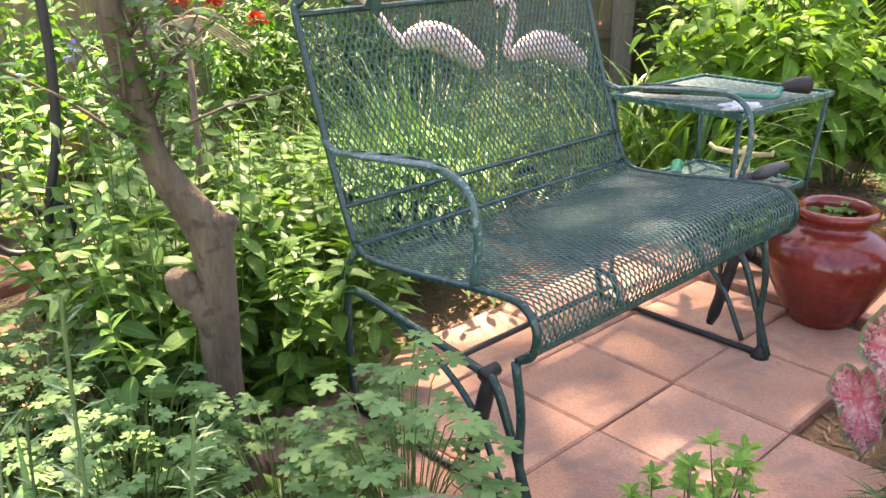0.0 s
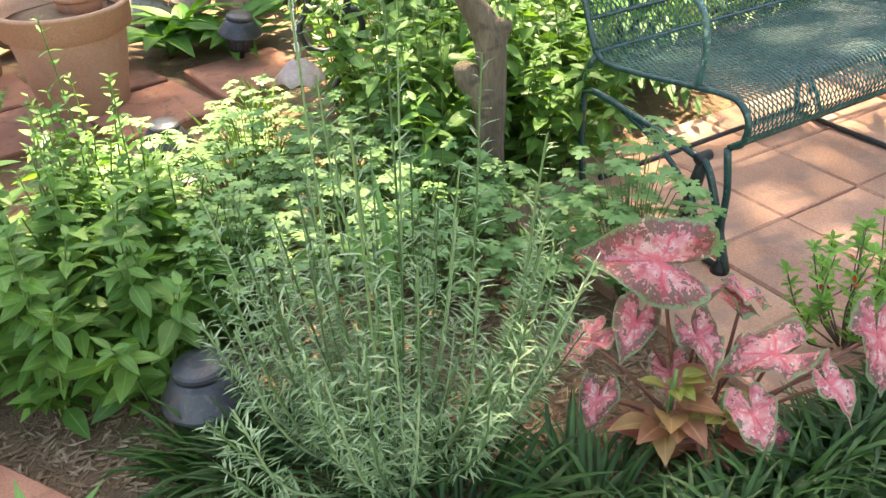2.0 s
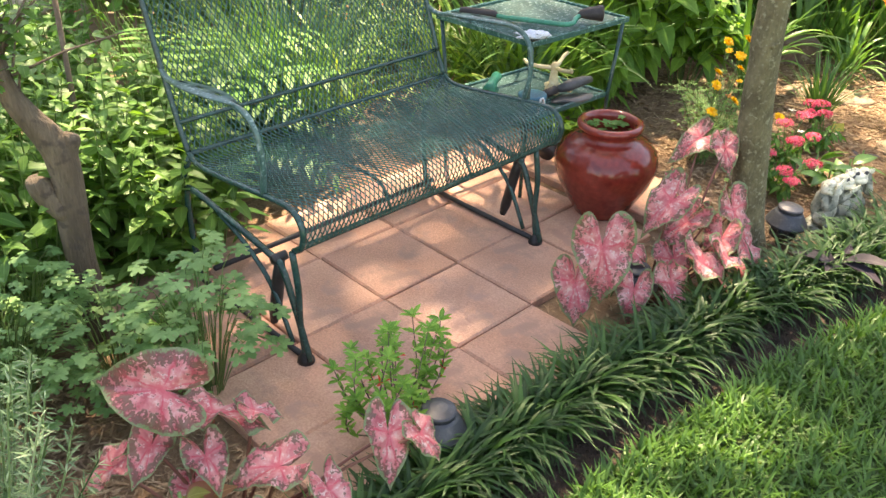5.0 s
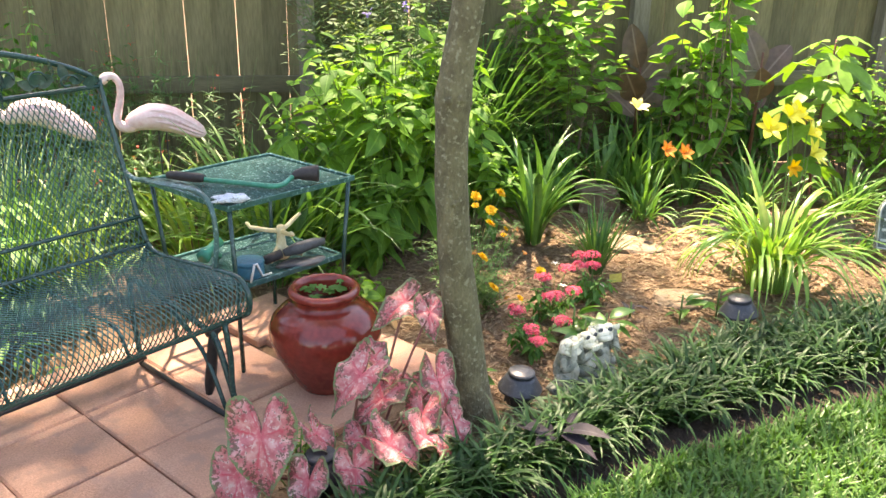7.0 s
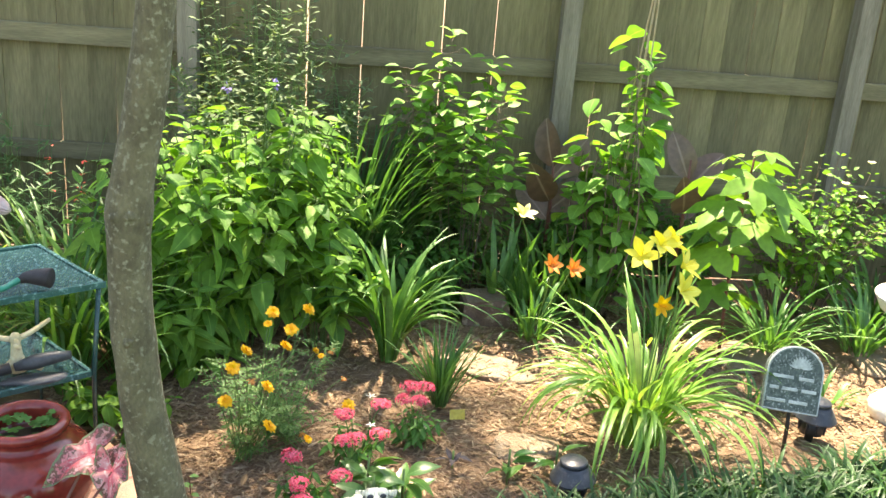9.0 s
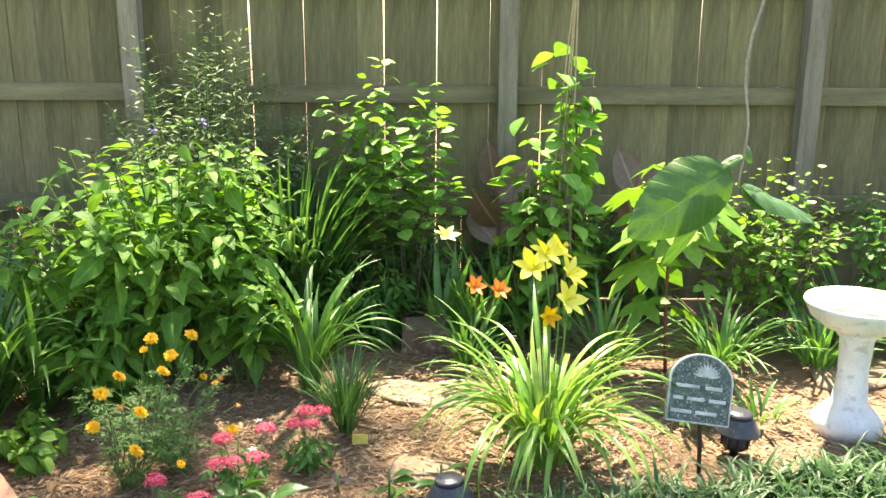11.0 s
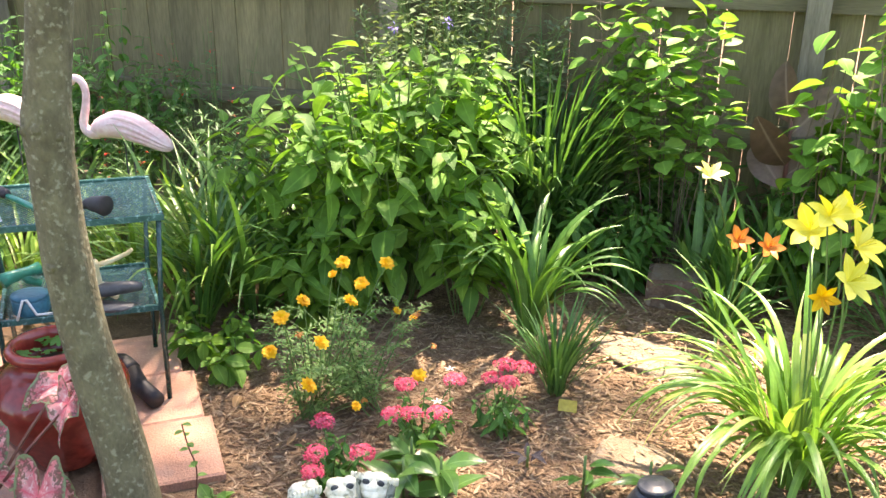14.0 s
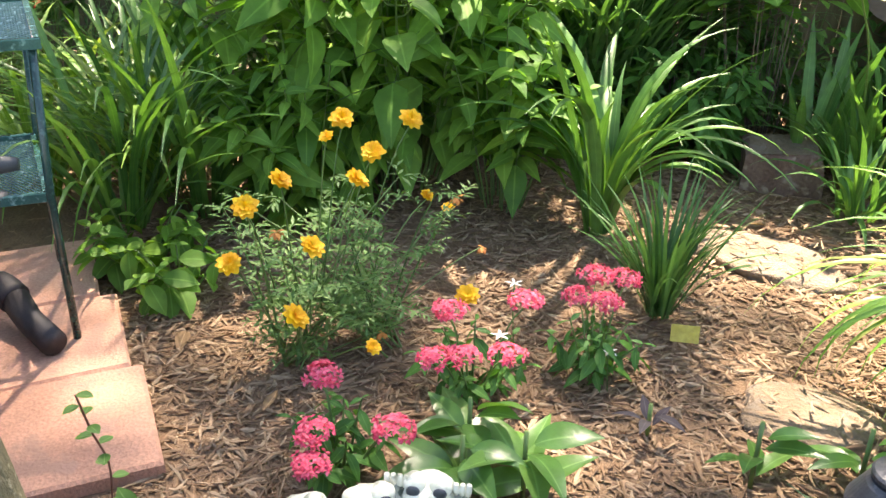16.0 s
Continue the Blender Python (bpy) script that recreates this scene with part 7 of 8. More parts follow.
rk = thing("rock", (2.80, 0.29, 0.0), "angular brown fieldstone, its flat top coloured paler as if sunlit", "rock", turn=-38)
rv, rf = block(0.21, 0.17, 0.12, 0.012)
rv = np.array(rv) + (0, 0, 0.035) + np.random.default_rng(150).normal(0, 0.009, (len(rv), 3))
part("stone", Shape().add(rv, [q for q in rf if q != (8, 9, 10, 11)]), "dark_stone", rk, smooth=False)
# a paler stone colour on the top face stands in for high sun
part("sunlit_top", Shape().add(rv[8:12] + (0, 0, 0.0005), [(0, 1, 2, 3)]), "flagstone", rk, smooth=False)
for k in range(16):
    g_ = np.random.default_rng(160 + k)
    r_ = part("wall_stone", Shape().add(*stone_shape(g_.uniform(0.09, 0.17), g_.uniform(0.07, 0.12), g_.uniform(0.05, 0.09), 170 + k, 0.14)), "rubble")
    r_.matrix_world = pose(-2.0 + (k % 8) * 0.25 + 0.1 * (k // 8), 2.95 + g_.normal(0, 0.03), 0.04 + 0.13 * (k // 8), 0, 0, g_.uniform(-20, 20))
    tagged(r_, "rough grey-tan fieldstone stacked as a low wall", "stone", "wall stones")
for k, (x, y, r1) in enumerate([(-1.62, 1.12, 0.12), (-1.45, 1.02, 0.10), (-1.30, 1.10, 0.09), (-1.76, 1.28, 0.10)]):
    r_ = part("edging_stone", Shape().add(*stone_shape(r1, r1 * 0.7, 0.05, 190 + k, 0.12)), "rubble")
    r_.matrix_world = pose(x, y, 0.0, 0, 0, 35 * k)
    tagged(r_, "pale tan edging stone half hidden by leaves", "stone", "edging stones")
stepping_stones()

# beds by the patio
rosemary()
CAL1 = [(-1.170, -0.365, 0.37, 138, -10, 0.215, 0.215, 0.85), (-1.21, -0.36, 0.25, -150, 22, 0.125, 0.10), (-1.10, -0.41, 0.30, -35, 10, 0.17, 0.15, 0.3), (-1.275, -0.31, 0.20, 165, 25, 0.12, 0.10, 0.1), (-1.145, -0.45, 0.245, -100, 18, 0.115, 0.10), (-1.03, -0.445, 0.29, -25, 20, 0.10, 0.09),
        (-1.045, -0.545, 0.22, 150, 4, 0.155, 0.135, 0.25), (-0.985, -0.62, 0.175, -95, 20, 0.125, 0.10), (-1.14, -0.585, 0.16, -110, 24, 0.12, 0.10), (-1.30, -0.37, 0.12, -150, 30, 0.10, 0.085), (-1.17, -0.42, 0.15, -120, 30, 0.11, 0.10), (-1.10, -0.60, 0.08, -100, 50, 0.10, 0.09), (-1.02, -0.46, 0.14, -60, 40, 0.10, 0.09),
        (-0.80, -0.585, 0.18, -125, 32, 0.165, 0.12), (-0.755, -0.635, 0.185, -70, 40, 0.115, 0.085)]
caladium("caladium", (-1.13, -0.44, 0.0), CAL1, "caladium with pink, white-flecked, green-rimmed heart leaves", 4)
hosta((-1.22, -0.475, 0.16), 9, 0.050, 0.034, 35, "coleus_top", "chartreuse shoot tips of the coleus", 0.06, "coleus")
hosta((-1.22, -0.47, 0.0), 20, 0.095, 0.058, 33, "coleus", "coleus with copper-pink leaves", 0.19, "coleus")
hosta((-1.15, -0.53, 0.0), 14, 0.080, 0.050, 36, "coleus", "coleus with copper-pink leaves", 0.13, "coleus")
hosta((-1.16, -0.535, 0.12), 7, 0.050, 0.034, 37, "coleus_top", "chartreuse shoot tips of the coleus", 0.05, "coleus")
hosta((-1.23, -0.60, 0.0), 10, 0.045, 0.034, 34, "oakleaf", "low chartreuse leaves at the foot of the caladium", 0.06, "golden_creeper")
CAL2 = [(0.07, -0.48, 0.24, -130, 62, 0.24, 0.21), (0.40, -0.48, 0.27, 165, 38, 0.20, 0.15, 0.4), (0.49, -0.44, 0.27, -80, 40, 0.14, 0.12), (0.44, -0.52, 0.20, 160, 30, 0.19, 0.13, 0.3), (0.595, -0.584, 0.21, -110, 48, 0.20, 0.13), (0.655, -0.40, 0.37, 165, 15, 0.17, 0.13, 0.45), (0.67, -0.48, 0.36, -125, 40, 0.13, 0.11),
        (0.345, -0.64, 0.15, -60, 25, 0.19, 0.16), (0.455, -0.66, 0.13, -60, 30, 0.18, 0.14), (0.25, -0.465, 0.15, -70, 35, 0.15, 0.12), (0.50, -0.61, 0.16, -160, 45, 0.16, 0.13), (0.51, -0.49, 0.22, -20, 8, 0.12, 0.10, 0.1), (0.03, -0.43, 0.12, -130, 58, 0.19, 0.15), (0.26, -0.60, 0.10, -110, 40, 0.15, 0.13), (0.15, -0.55, 0.10, -150, 45, 0.15, 0.13), (0.57, -0.66, 0.12, -90, 45, 0.15, 0.13), (0.36, -0.54, 0.11, -120, 40, 0.15, 0.13), (0.62, -0.50, 0.13, -40, 45, 0.13, 0.12)]
caladium("caladium", (0.32, -0.52, 0.0), CAL2, "caladium with rose-pink, cream-blotched, green-rimmed heart leaves", 5)
azalea()
leafy("trailing_sprig", (0.22, -0.42, 0.0), 0.18, 0.12, 10, 8, leaf_shape(0.024, 0.010, 3, 0.5, 0.2, 0.15), "spray of small bright green leaves among the caladiums", "plant", "oakleaf", seed=205, start=0.3)
columbine((-0.90, -0.02, 0.0), 0.18, 70, 211, 0.036, 0.33)
columbine((-1.06, 0.12, 0.0), 0.20, 70, 212, 0.031, 0.22)
for k, (x, y, r1) in enumerate([(-1.42, 0.50, 0.25), (-1.25, 0.70, 0.22), (-1.62, 0.62, 0.24), (-1.50, 0.85, 0.24), (-1.18, 0.40, 0.22), (-1.72, 0.38, 0.2), (-1.30, 0.22, 0.2), (-1.78, 0.85, 0.22), (-1.40, 0.98, 0.2)]):
    columbine((x, y, 0.0), r1, 105, 220 + k, 0.028, 0.26)
herb_patch("garden_phlox", [(-2.16, 0.36, 1.0), (-2.02, 0.42, 0.95), (-2.30, 0.48, 1.05), (-2.12, 0.58, 1.1), (-1.92, 0.58, 1.0), (-2.42, 0.66, 1.0), (-2.0, 0.76, 1.0), (-2.25, 0.8, 1.05), (-1.88, 0.40, 0.9), (-1.80, 0.52, 0.8), (-1.96, 0.28, 0.8), (-2.5, 0.5, 1.0)], 0.50, 0.19, "leafy green phlox with pointed paired leaves", "herb", 240, 10, 10, (0.095, 0.042), start=0.1, droop=-0.1)
herb_patch("garden_phlox", [(-2.1, 0.62, 1.0), (-1.95, 0.68, 0.95), (-1.88, 0.78, 1.0), (-2.02, 0.55, 0.85), (-1.86, 0.6, 0.85)], 0.72, 0.12, "tall thin phlox shoots with bright tips", "herb", 260, 5, 11, (0.05, 0.02), start=0.35, droop=-0.15)
herb_patch("blue_sage", [(-0.80, 0.72, 1.0), (-0.92, 0.84, 1.1), (-0.62, 0.80, 0.95), (-0.80, 1.02, 1.15), (-0.70, 1.28, 1.15), (-0.6, 1.05, 1.0), (-0.42, 0.88, 0.85), (-1.06, 0.56, 0.95), (-1.08, 0.74, 1.1), (-0.98, 0.66, 1.05), (-1.0, 1.0, 1.15), (-0.86, 0.58, 0.85), (-0.68, 0.56, 0.75), (-0.92, 1.42, 1.1), (-0.35, 1.15, 0.9), (-0.52, 0.62, 0.8)], 0.66, 0.22, "tall leafy sage with pale green pointed leaves", "herb", 270, 11, 10, (0.092, 0.040), start=0.12, droop=0.0)
hosta((-0.86, 0.30, 0.0), 7, 0.085, 0.06, 301, "herb", "low round-leaved plant at the foot of the tree", 0.05, "violet_plant")
hosta((-0.98, 0.24, 0.0), 7, 0.08, 0.06, 302, "herb", "low round-leaved plant at the foot of the tree", 0.06, "violet_plant")
clump("iris", (-1.50, 0.0, 0.0), 9, 0.48, 0.030, "upright sword-leaved iris behind the rosemary", "plant", "lily_dark", 0.05, (1.2, 1.5), (0.1, 0.8), 8, 303)
clump("iris", (-2.28, -0.12, 0.0), 6, 0.26, 0.026, "young sword-leaved iris by the red paver", "plant", "lily_dark", 0.03, (0.7, 1.4), (0.2, 1.2), 8, 304)
clump("lilyturf", (-1.80, -0.14, 0.0), 230, 0.24, 0.010, "dark green lilyturf clump under the rosemary", "plant", "liriope", 0.10, (0.35, 1.2), (0.5, 1.8), 6, 305)
clump("lilyturf", (-1.62, -0.36, 0.0), 230, 0.24, 0.010, "dark green lilyturf clump under the rosemary", "plant", "liriope", 0.12, (0.35, 1.2), (0.5, 1.8), 6, 306)
clump("lilyturf", (-1.92, -0.02, 0.0), 150, 0.22, 0.010, "dark green lilyturf clump beside a path light", "plant", "liriope", 0.08, (0.35, 1.2), (0.5, 1.8), 6, 307)
clump("lilyturf", (-1.40, -0.48, 0.0), 160, 0.20, 0.010, "dark green lilyturf clump beside the caladium", "plant", "liriope", 0.09, (0.35, 1.2), (0.5, 1.8), 6, 308)
clump("lilyturf", (-1.18, -0.68, 0.0), 110, 0.18, 0.010, "dark green lilyturf tuft at the bed edge", "plant", "liriope", 0.07, (0.35, 1.2), (0.5, 1.8), 6, 309)
clump("lilyturf", (-0.98, -0.70, 0.0), 110, 0.18, 0.010, "dark green lilyturf tuft at the bed edge", "plant", "liriope", 0.07, (0.35, 1.2), (0.5, 1.8), 6, 310)
hosta((0.765, -0.875, 0.06), 6, 0.125, 0.05, 311, "purple", "dusky purple trailing plant among the lilyturf", 0.06, "purple_heart")

# round the pots
for k, (x, y) in enumerate([(-1.28, 2.42), (-1.02, 2.34), (-1.14, 2.60)]):
    hosta((x, y, 0.0), 20, 0.26, 0.085, 320 + k, "herb_dark", "dark glossy rosette of broad upright leaves before the stone wall", 0.10, "acanthus")
leafy("ivy", (-2.20, 1.60, 0.20), 0.16, 0.24, 24, 5, lobed_shape(0.05, 5, 0.35, 3, 0.15), "ivy spilling over the stoneware pot", "ivy", "herb_dark", seed=322, start=0.3, droop=0.2)
clump("spider_plant", (-2.02, 2.60, 0.2), 40, 0.34, 0.012, "arching strap-leaved plant in a clay pot", "plant", "lily", 0.05, (0.5, 1.4), (0.8, 2.0), 8, 323)
leafy("coral_bells", (-2.30, 2.70, 0.14), 0.26, 0.2, 16, 5, leaf_shape(0.09, 0.05, 5, 0.4, 0.2, 0.3), "leafy green plant in a clay pot", "plant", "herb", seed=324)
clump("daylily_leaves", (-1.45, 1.18, 0.0), 26, 0.24, 0.014, "narrow strap leaves by the red path", "plant", "lily", 0.05, (0.5, 1.4), (0.6, 1.9), 7, 325)
clump("daylily_leaves", (-1.20, 1.62, 0.0), 22, 0.22, 0.012, "narrow strap leaves by the red path", "plant", "lily", 0.05, (0.5, 1.4), (0.6, 1.9), 7, 326)
leafy("geranium", (-0.66, 1.75, 0.0), 0.85, 0.35, 22, 9, lobed_shape(0.06, 6, 0.2, 3, 0.15), "dark leafy plant with scarlet blooms behind the bench", "flowering plant", "herb_dark", seed=327)
red_salvia((-0.55, 1.55, 0.0), 16, 1.05, 0.25, 328)

# behind the bench
# the fern's darker leaf colour stands in for shade behind the bench
fern((-0.25, 1.20, 0.0), 60, 0.75, 330, "herb_dark", "palm_fern", "big bright fern with long arching fronds")
grass_fountain((0.18, 1.12, 0.0), 420, 0.85, 331, "fine_grass", "onion_grass", "dense tuft of thin upright dark green grass", 0.10, (1.0, 1.55), (0.2, 1.3), 0.006)
grass_fountain((-0.05, 1.55, 0.0), 200, 0.6, 332, "fine_grass", "onion_grass", "dense tuft of thin upright dark green grass", 0.14, (0.9, 1.5), (0.3, 1.5), 0.007)
# lighter lily blades here put sunlight on the straps into their colour
for k, (x, y) in enumerate([(0.45, 1.15), (0.85, 0.98), (0.62, 1.70), (1.15, 0.85), (1.25, 1.20), (0.30, 1.75), (1.02, 1.55)]):
    clump("daylily_leaves", (x, y, 0.0), 60, 0.70, 0.018, "arching strap leaves of a daylily not in bloom", "plant", "lily", 0.07, (0.75, 1.48), (0.8, 2.4), 8, 340 + k, "back daylilies")
for k, (x, y, h) in enumerate([(0.55, 1.95, 0.95), (0.95, 1.75, 0.85), (0.15, 1.95, 0.95), (1.30, 1.50, 0.75), (0.75, 1.45, 0.6), (1.28, 1.95, 0.9)]):
    red_salvia((x, y, 0.0), 22, h, 0.28, 350 + k)
leafy("dark_shrub", (0.85, 2.25, 0.0), 1.0, 0.45, 34, 10, leaf_shape(0.09, 0.04, 5, 0.4, 0.2, 0.3), "dense dark-leaved shrub against the fence", "shrub", "herb_dark", seed=362)
leafy("dark_shrub", (0.42, 2.30, 0.0), 0.92, 0.34, 30, 10, leaf_shape(0.10, 0.05, 5, 0.4, 0.2, 0.3), "dense dark-leaved shrub against the fence", "shrub", "herb_dark", seed=363)
leafy("dark_shrub", (0.15, 2.35, 0.0), 1.05, 0.45, 30, 10, leaf_shape(0.09, 0.04, 5, 0.4, 0.2, 0.3), "dense dark-leaved shrub against the fence", "shrub", "herb_dark", seed=360)
leafy("dark_shrub", (-0.6, 2.6, 0.0), 1.1, 0.5, 30, 10, leaf_shape(0.09, 0.04, 5, 0.4, 0.2, 0.3), "dense dark-leaved shrub against the fence", "shrub", "herb_dark", seed=361)

vc = thing("twine_bundle", (-0.76, 0.88, 0.84), "loose coils of dry tan twine on a stake", "twine")
for k in range(7):
    cg = np.random.default_rng(600 + k)
    rr, ph = cg.uniform(0.03, 0.055), cg.uniform(0, 6.28)
    part("loop", Shape().add(*tube([(rr * math.cos(a) + 0.012 * k - 0.03, rr * 0.5 * math.sin(a + ph), rr * math.sin(a) * 0.8 + 0.003 * k) for a in np.linspace(0, 6.1, 20)], 0.0022, 5)), "dry_coil", vc)
for k in range(5):
    part("strand", Shape().add(*tube(smooth_line([(-0.04, 0.0, 0.03), (0.03, -0.03, 0.04 - 0.006 * k), (0.13, -0.06, -0.03 - 0.008 * k)], 10), 0.0022, 5)), "dry_coil", vc)
part("stake", Shape().add(*tube([(0.0, 0.02, -0.85), (0.01, 0.01, 0.04)], 0.008, 7)), "twig", vc)
for k, (x, y, z) in enumerate([(-0.377, 1.64, 0.825), (-0.28, 1.60, 0.812), (-0.33, 1.62, 0.87), (-0.16, 1.55, 0.76)]):
    gb = thing("geranium_bloom", (x, y, z), "scarlet ball of geranium petals on a thin stalk", "flower", "geranium blooms")
    part("stalk", Shape().add(*tube([(0, 0, -z), (0.01, 0, -0.3), (0, 0, 0)], 0.003, 5)), "stem", gb)
    g_ = np.random.default_rng(610 + k)
    dd = g_.normal(0, 1, (46, 3))
    dd[:, 2] = np.abs(dd[:, 2])
    dd /= np.linalg.norm(dd, axis=1)[:, None]
    part("petals", Shape().many(*leaf_shape(0.022, 0.018, 3, 0.6, 0.1, 0.1), frames(dd * 0.022, dd + g_.normal(0, 0.5, (46, 3)), np.ones(46))), "red_flower", gb)
for k, (x, y, z) in enumerate([(-1.043, 0.817, 0.838), (2.12, 1.0, 0.99), (1.92, 1.05, 0.97)]):
    vf = thing("violet_bloom", (x, y, z), "small violet-blue flower spike on a thin stem", "flower", "violet blooms")
    part("stalk", Shape().add(*tube([(0.03, 0.02, -z), (0.01, 0, -0.3), (0, 0, 0.01)], 0.002, 5)), "stem", vf)
    g_ = np.random.default_rng(620 + k)
    dd = g_.normal(0, 1, (16, 3))
    part("petals", Shape().many(*leaf_shape(0.018, 0.012, 3, 0.6, 0.1, 0.1), frames(dd * 0.006, dd, np.ones(16))), "violet", vf)

# the flower bed
leafy("broadleaf_sage", (1.80, 0.78, 0.0), 1.02, 0.60, 84, 8, leaf_shape(0.158, 0.084, 6, 0.31, 0.23, 0.30, 1.05), "big rounded bush of broad bright-green heart leaves", "shrub", "bush", seed=370, start=0.2, droop=0.25, squash=(1.08, 0.75), stem_r=0.005, top_small=0.5, bushy=0.09, size=(0.5, 1.1))
leafy("broadleaf_sage", (1.98, 0.44, 0.0), 0.56, 0.22, 22, 7, leaf_shape(0.125, 0.060, 6, 0.30, 0.22, 0.30, 1.1), "smaller shoot of the broad-leaved bush", "shrub", "bush", seed=371, start=0.3, droop=0.15)
leafy("toad_lily", (1.06, 0.44, 0.0), 0.14, 0.16, 11, 4, leaf_shape(0.085, 0.05, 5, 0.45, 0.22, 0.3), "low broad-leaved seedling beside the patio", "plant", "bush", seed=372, start=0.3)
leafy("toad_lily", (1.12, 0.28, 0.0), 0.10, 0.14, 9, 3, leaf_shape(0.085, 0.05, 5, 0.45, 0.22, 0.3), "low broad-leaved seedling beside the patio", "plant", "bush", seed=373, start=0.3)
leafy("broadleaf_sage", (1.50, 0.60, 0.0), 0.50, 0.27, 30, 8, leaf_shape(0.135, 0.056, 6, 0.30, 0.22, 0.42, 1.15), "lower shoots of the broad-leaved bush", "shrub", "bush", seed=374, start=0.12, droop=0.2)
clump("crinum", (2.13, 0.19, 0.0), 40, 0.70, 0.033, "broad arching strap leaves of a crinum", "plant", "maiden", 0.035, (1.32, 1.56), (0.4, 2.5), 14, 380, twist=0.05)
for k, (x, y) in enumerate([(1.25, 0.70), (1.04, 0.68), (1.36, 0.92), (1.12, 0.98)]):
    clump("daylily_leaves", (x, y, 0.0), 42, 0.82, 0.019, "tall arching strap leaves beside the bush", "plant", "maiden", 0.06, (0.9, 1.5), (0.5, 2.0), 10, 560 + k, "back daylilies")
clump("grass_tuft", (2.02, -0.215, 0.0), 110, 0.36, 0.009, "narrow dark grass tuft in the mulch", "ornamental grass", "fine_grass", 0.026, (1.05, 1.54), (0.1, 1.3), 8, 381)
marigolds()
pentas_plant((1.26, -0.42, 0.0), [(1.313, -0.513, 0.112), (1.21, -0.46, 0.10), (1.255, -0.36, 0.125), (1.19, -0.50, 0.075)], 390)
pentas_plant((1.54, -0.31, 0.0), [(1.50, -0.30, 0.155), (1.44, -0.38, 0.12), (1.64, -0.31, 0.15), (1.56, -0.40, 0.11), (1.50, -0.36, 0.10)], 393)
pentas_plant((1.76, -0.36, 0.0), [(1.872, -0.283, 0.132), (1.77, -0.29, 0.12), (1.82, -0.26, 0.14), (1.80, -0.33, 0.12)], 396)
hosta((1.50, -0.58, 0.0), 9, 0.12, 0.050, 400)
hosta((1.41, -0.55, 0.0), 8, 0.11, 0.046, 401)
hosta((1.46, -0.47, 0.0), 9, 0.10, 0.045, 402)
hosta((1.84, -0.70, 0.0), 6, 0.085, 0.032, 403)
hosta((1.98, -0.78, 0.0), 6, 0.085, 0.032, 404)
lily = clump("yellow_daylily", (2.40, -0.81, 0.0), 150, 0.68, 0.0205, "daylily clump in bloom with clear yellow trumpets", "flowering plant", "bright_lily", 0.085, (1.12, 1.55), (1.0, 3.5), 14, 410, twist=0.07)
for x, y, z, fx, fy in [(2.427, -0.716, 0.645, -0.6, -0.5), (2.44, -0.885, 0.655, 0.2, -0.7), (2.41, -0.80, 0.715, -0.2, -0.5), (2.39, -0.92, 0.585, 0.0, -0.8), (2.48, -0.80, 0.71, 0.5, -0.4)]:
    daylily_flower(lily, (0.02, 0.0, 0.05), (x - 2.40, y + 0.81, z), (fx, fy, 0.55), "yellow_lily", 0.056)
daylily_flower(lily, (0.0, 0.02, 0.05), (2.37 - 2.40, -0.86 + 0.81, 0.51), (-0.3, -0.6, 0.1), "marigold", 0.035)
ol = clump("orange_daylily", (2.80, 0.0, 0.0), 46, 0.34, 0.018, "daylily clump with small orange flowers", "flowering plant", "lily_dark", 0.06, (0.6, 1.5), (0.6, 2.0), 8, 412)
for x, y, z in [(2.708, -0.154, 0.397), (2.80, -0.20, 0.375)]:
    daylily_flower(ol, (0.0, -0.02, 0.05), (x - 2.80, y, z), (-0.2, -0.7, 0.5), "orange_lily", 0.042)
pl = clump("pale_daylily", (2.98, 0.18, 0.0), 40, 0.45, 0.018, "daylily with one pale yellow flower", "flowering plant", "lily_dark", 0.05, (0.9, 1.5), (0.4, 1.6), 8, 413)
daylily_flower(pl, (0, 0, 0.05), (2.70 - 2.98, 0.02 - 0.18, 0.582), (-0.1, -0.4, 0.8), "pale_lily", 0.05)
for k, (x, y, n_, ln) in enumerate([(3.62, -0.72, 80, 0.48), (3.95, -1.0, 70, 0.46), (3.30, -0.35, 60, 0.44), (3.05, -0.95, 26, 0.20), (3.25, -1.12, 22, 0.18), (4.25, -1.35, 70, 0.45), (3.75, -1.75, 50, 0.4), (4.4, -0.9, 60, 0.5), (3.28, 0.42, 50, 0.5), (2.55, 0.62, 40, 0.45)]):
    clump("daylily_leaves", (x, y, 0.0), n_, ln, 0.016, "arching strap leaves of a daylily at the back of the bed", "plant", "lily_dark", 0.07, (0.6, 1.5), (0.6, 2.0), 8, 420 + k, "back daylilies")
for k, (x, y, h, r) in enumerate([(2.50, 0.72, 0.55, 0.22), (2.82, 0.92, 0.62, 0.26), (3.12, 0.92, 0.60, 0.26), (3.52, 0.52, 0.55, 0.26), (3.75, 0.22, 0.58, 0.26), (3.95, -0.08, 0.55, 0.26), (2.72, 0.50, 0.34, 0.18)]):
    leafy("violet_sage", (x, y, 0.0), h, r, 20, 9, leaf_shape(0.085, 0.036, 5, 0.36, 0.2, 0.3), "dark leafy filler plant at the foot of the fence", "plant", "herb_dark", seed=470 + k, start=0.08, group="back fillers", bushy=0.05)
for k, (x, y) in enumerate([(3.02, 0.12), (3.14, -0.06), (2.92, 0.30), (3.20, 0.20)]):
    clump("iris", (x, y, 0.0), 14, 0.50, 0.030, "upright sword-leaved iris at the back of the bed", "plant", "lily_dark", 0.05, (1.2, 1.52), (0.1, 0.8), 8, 480 + k, "back irises")
vine()
oakleaf()
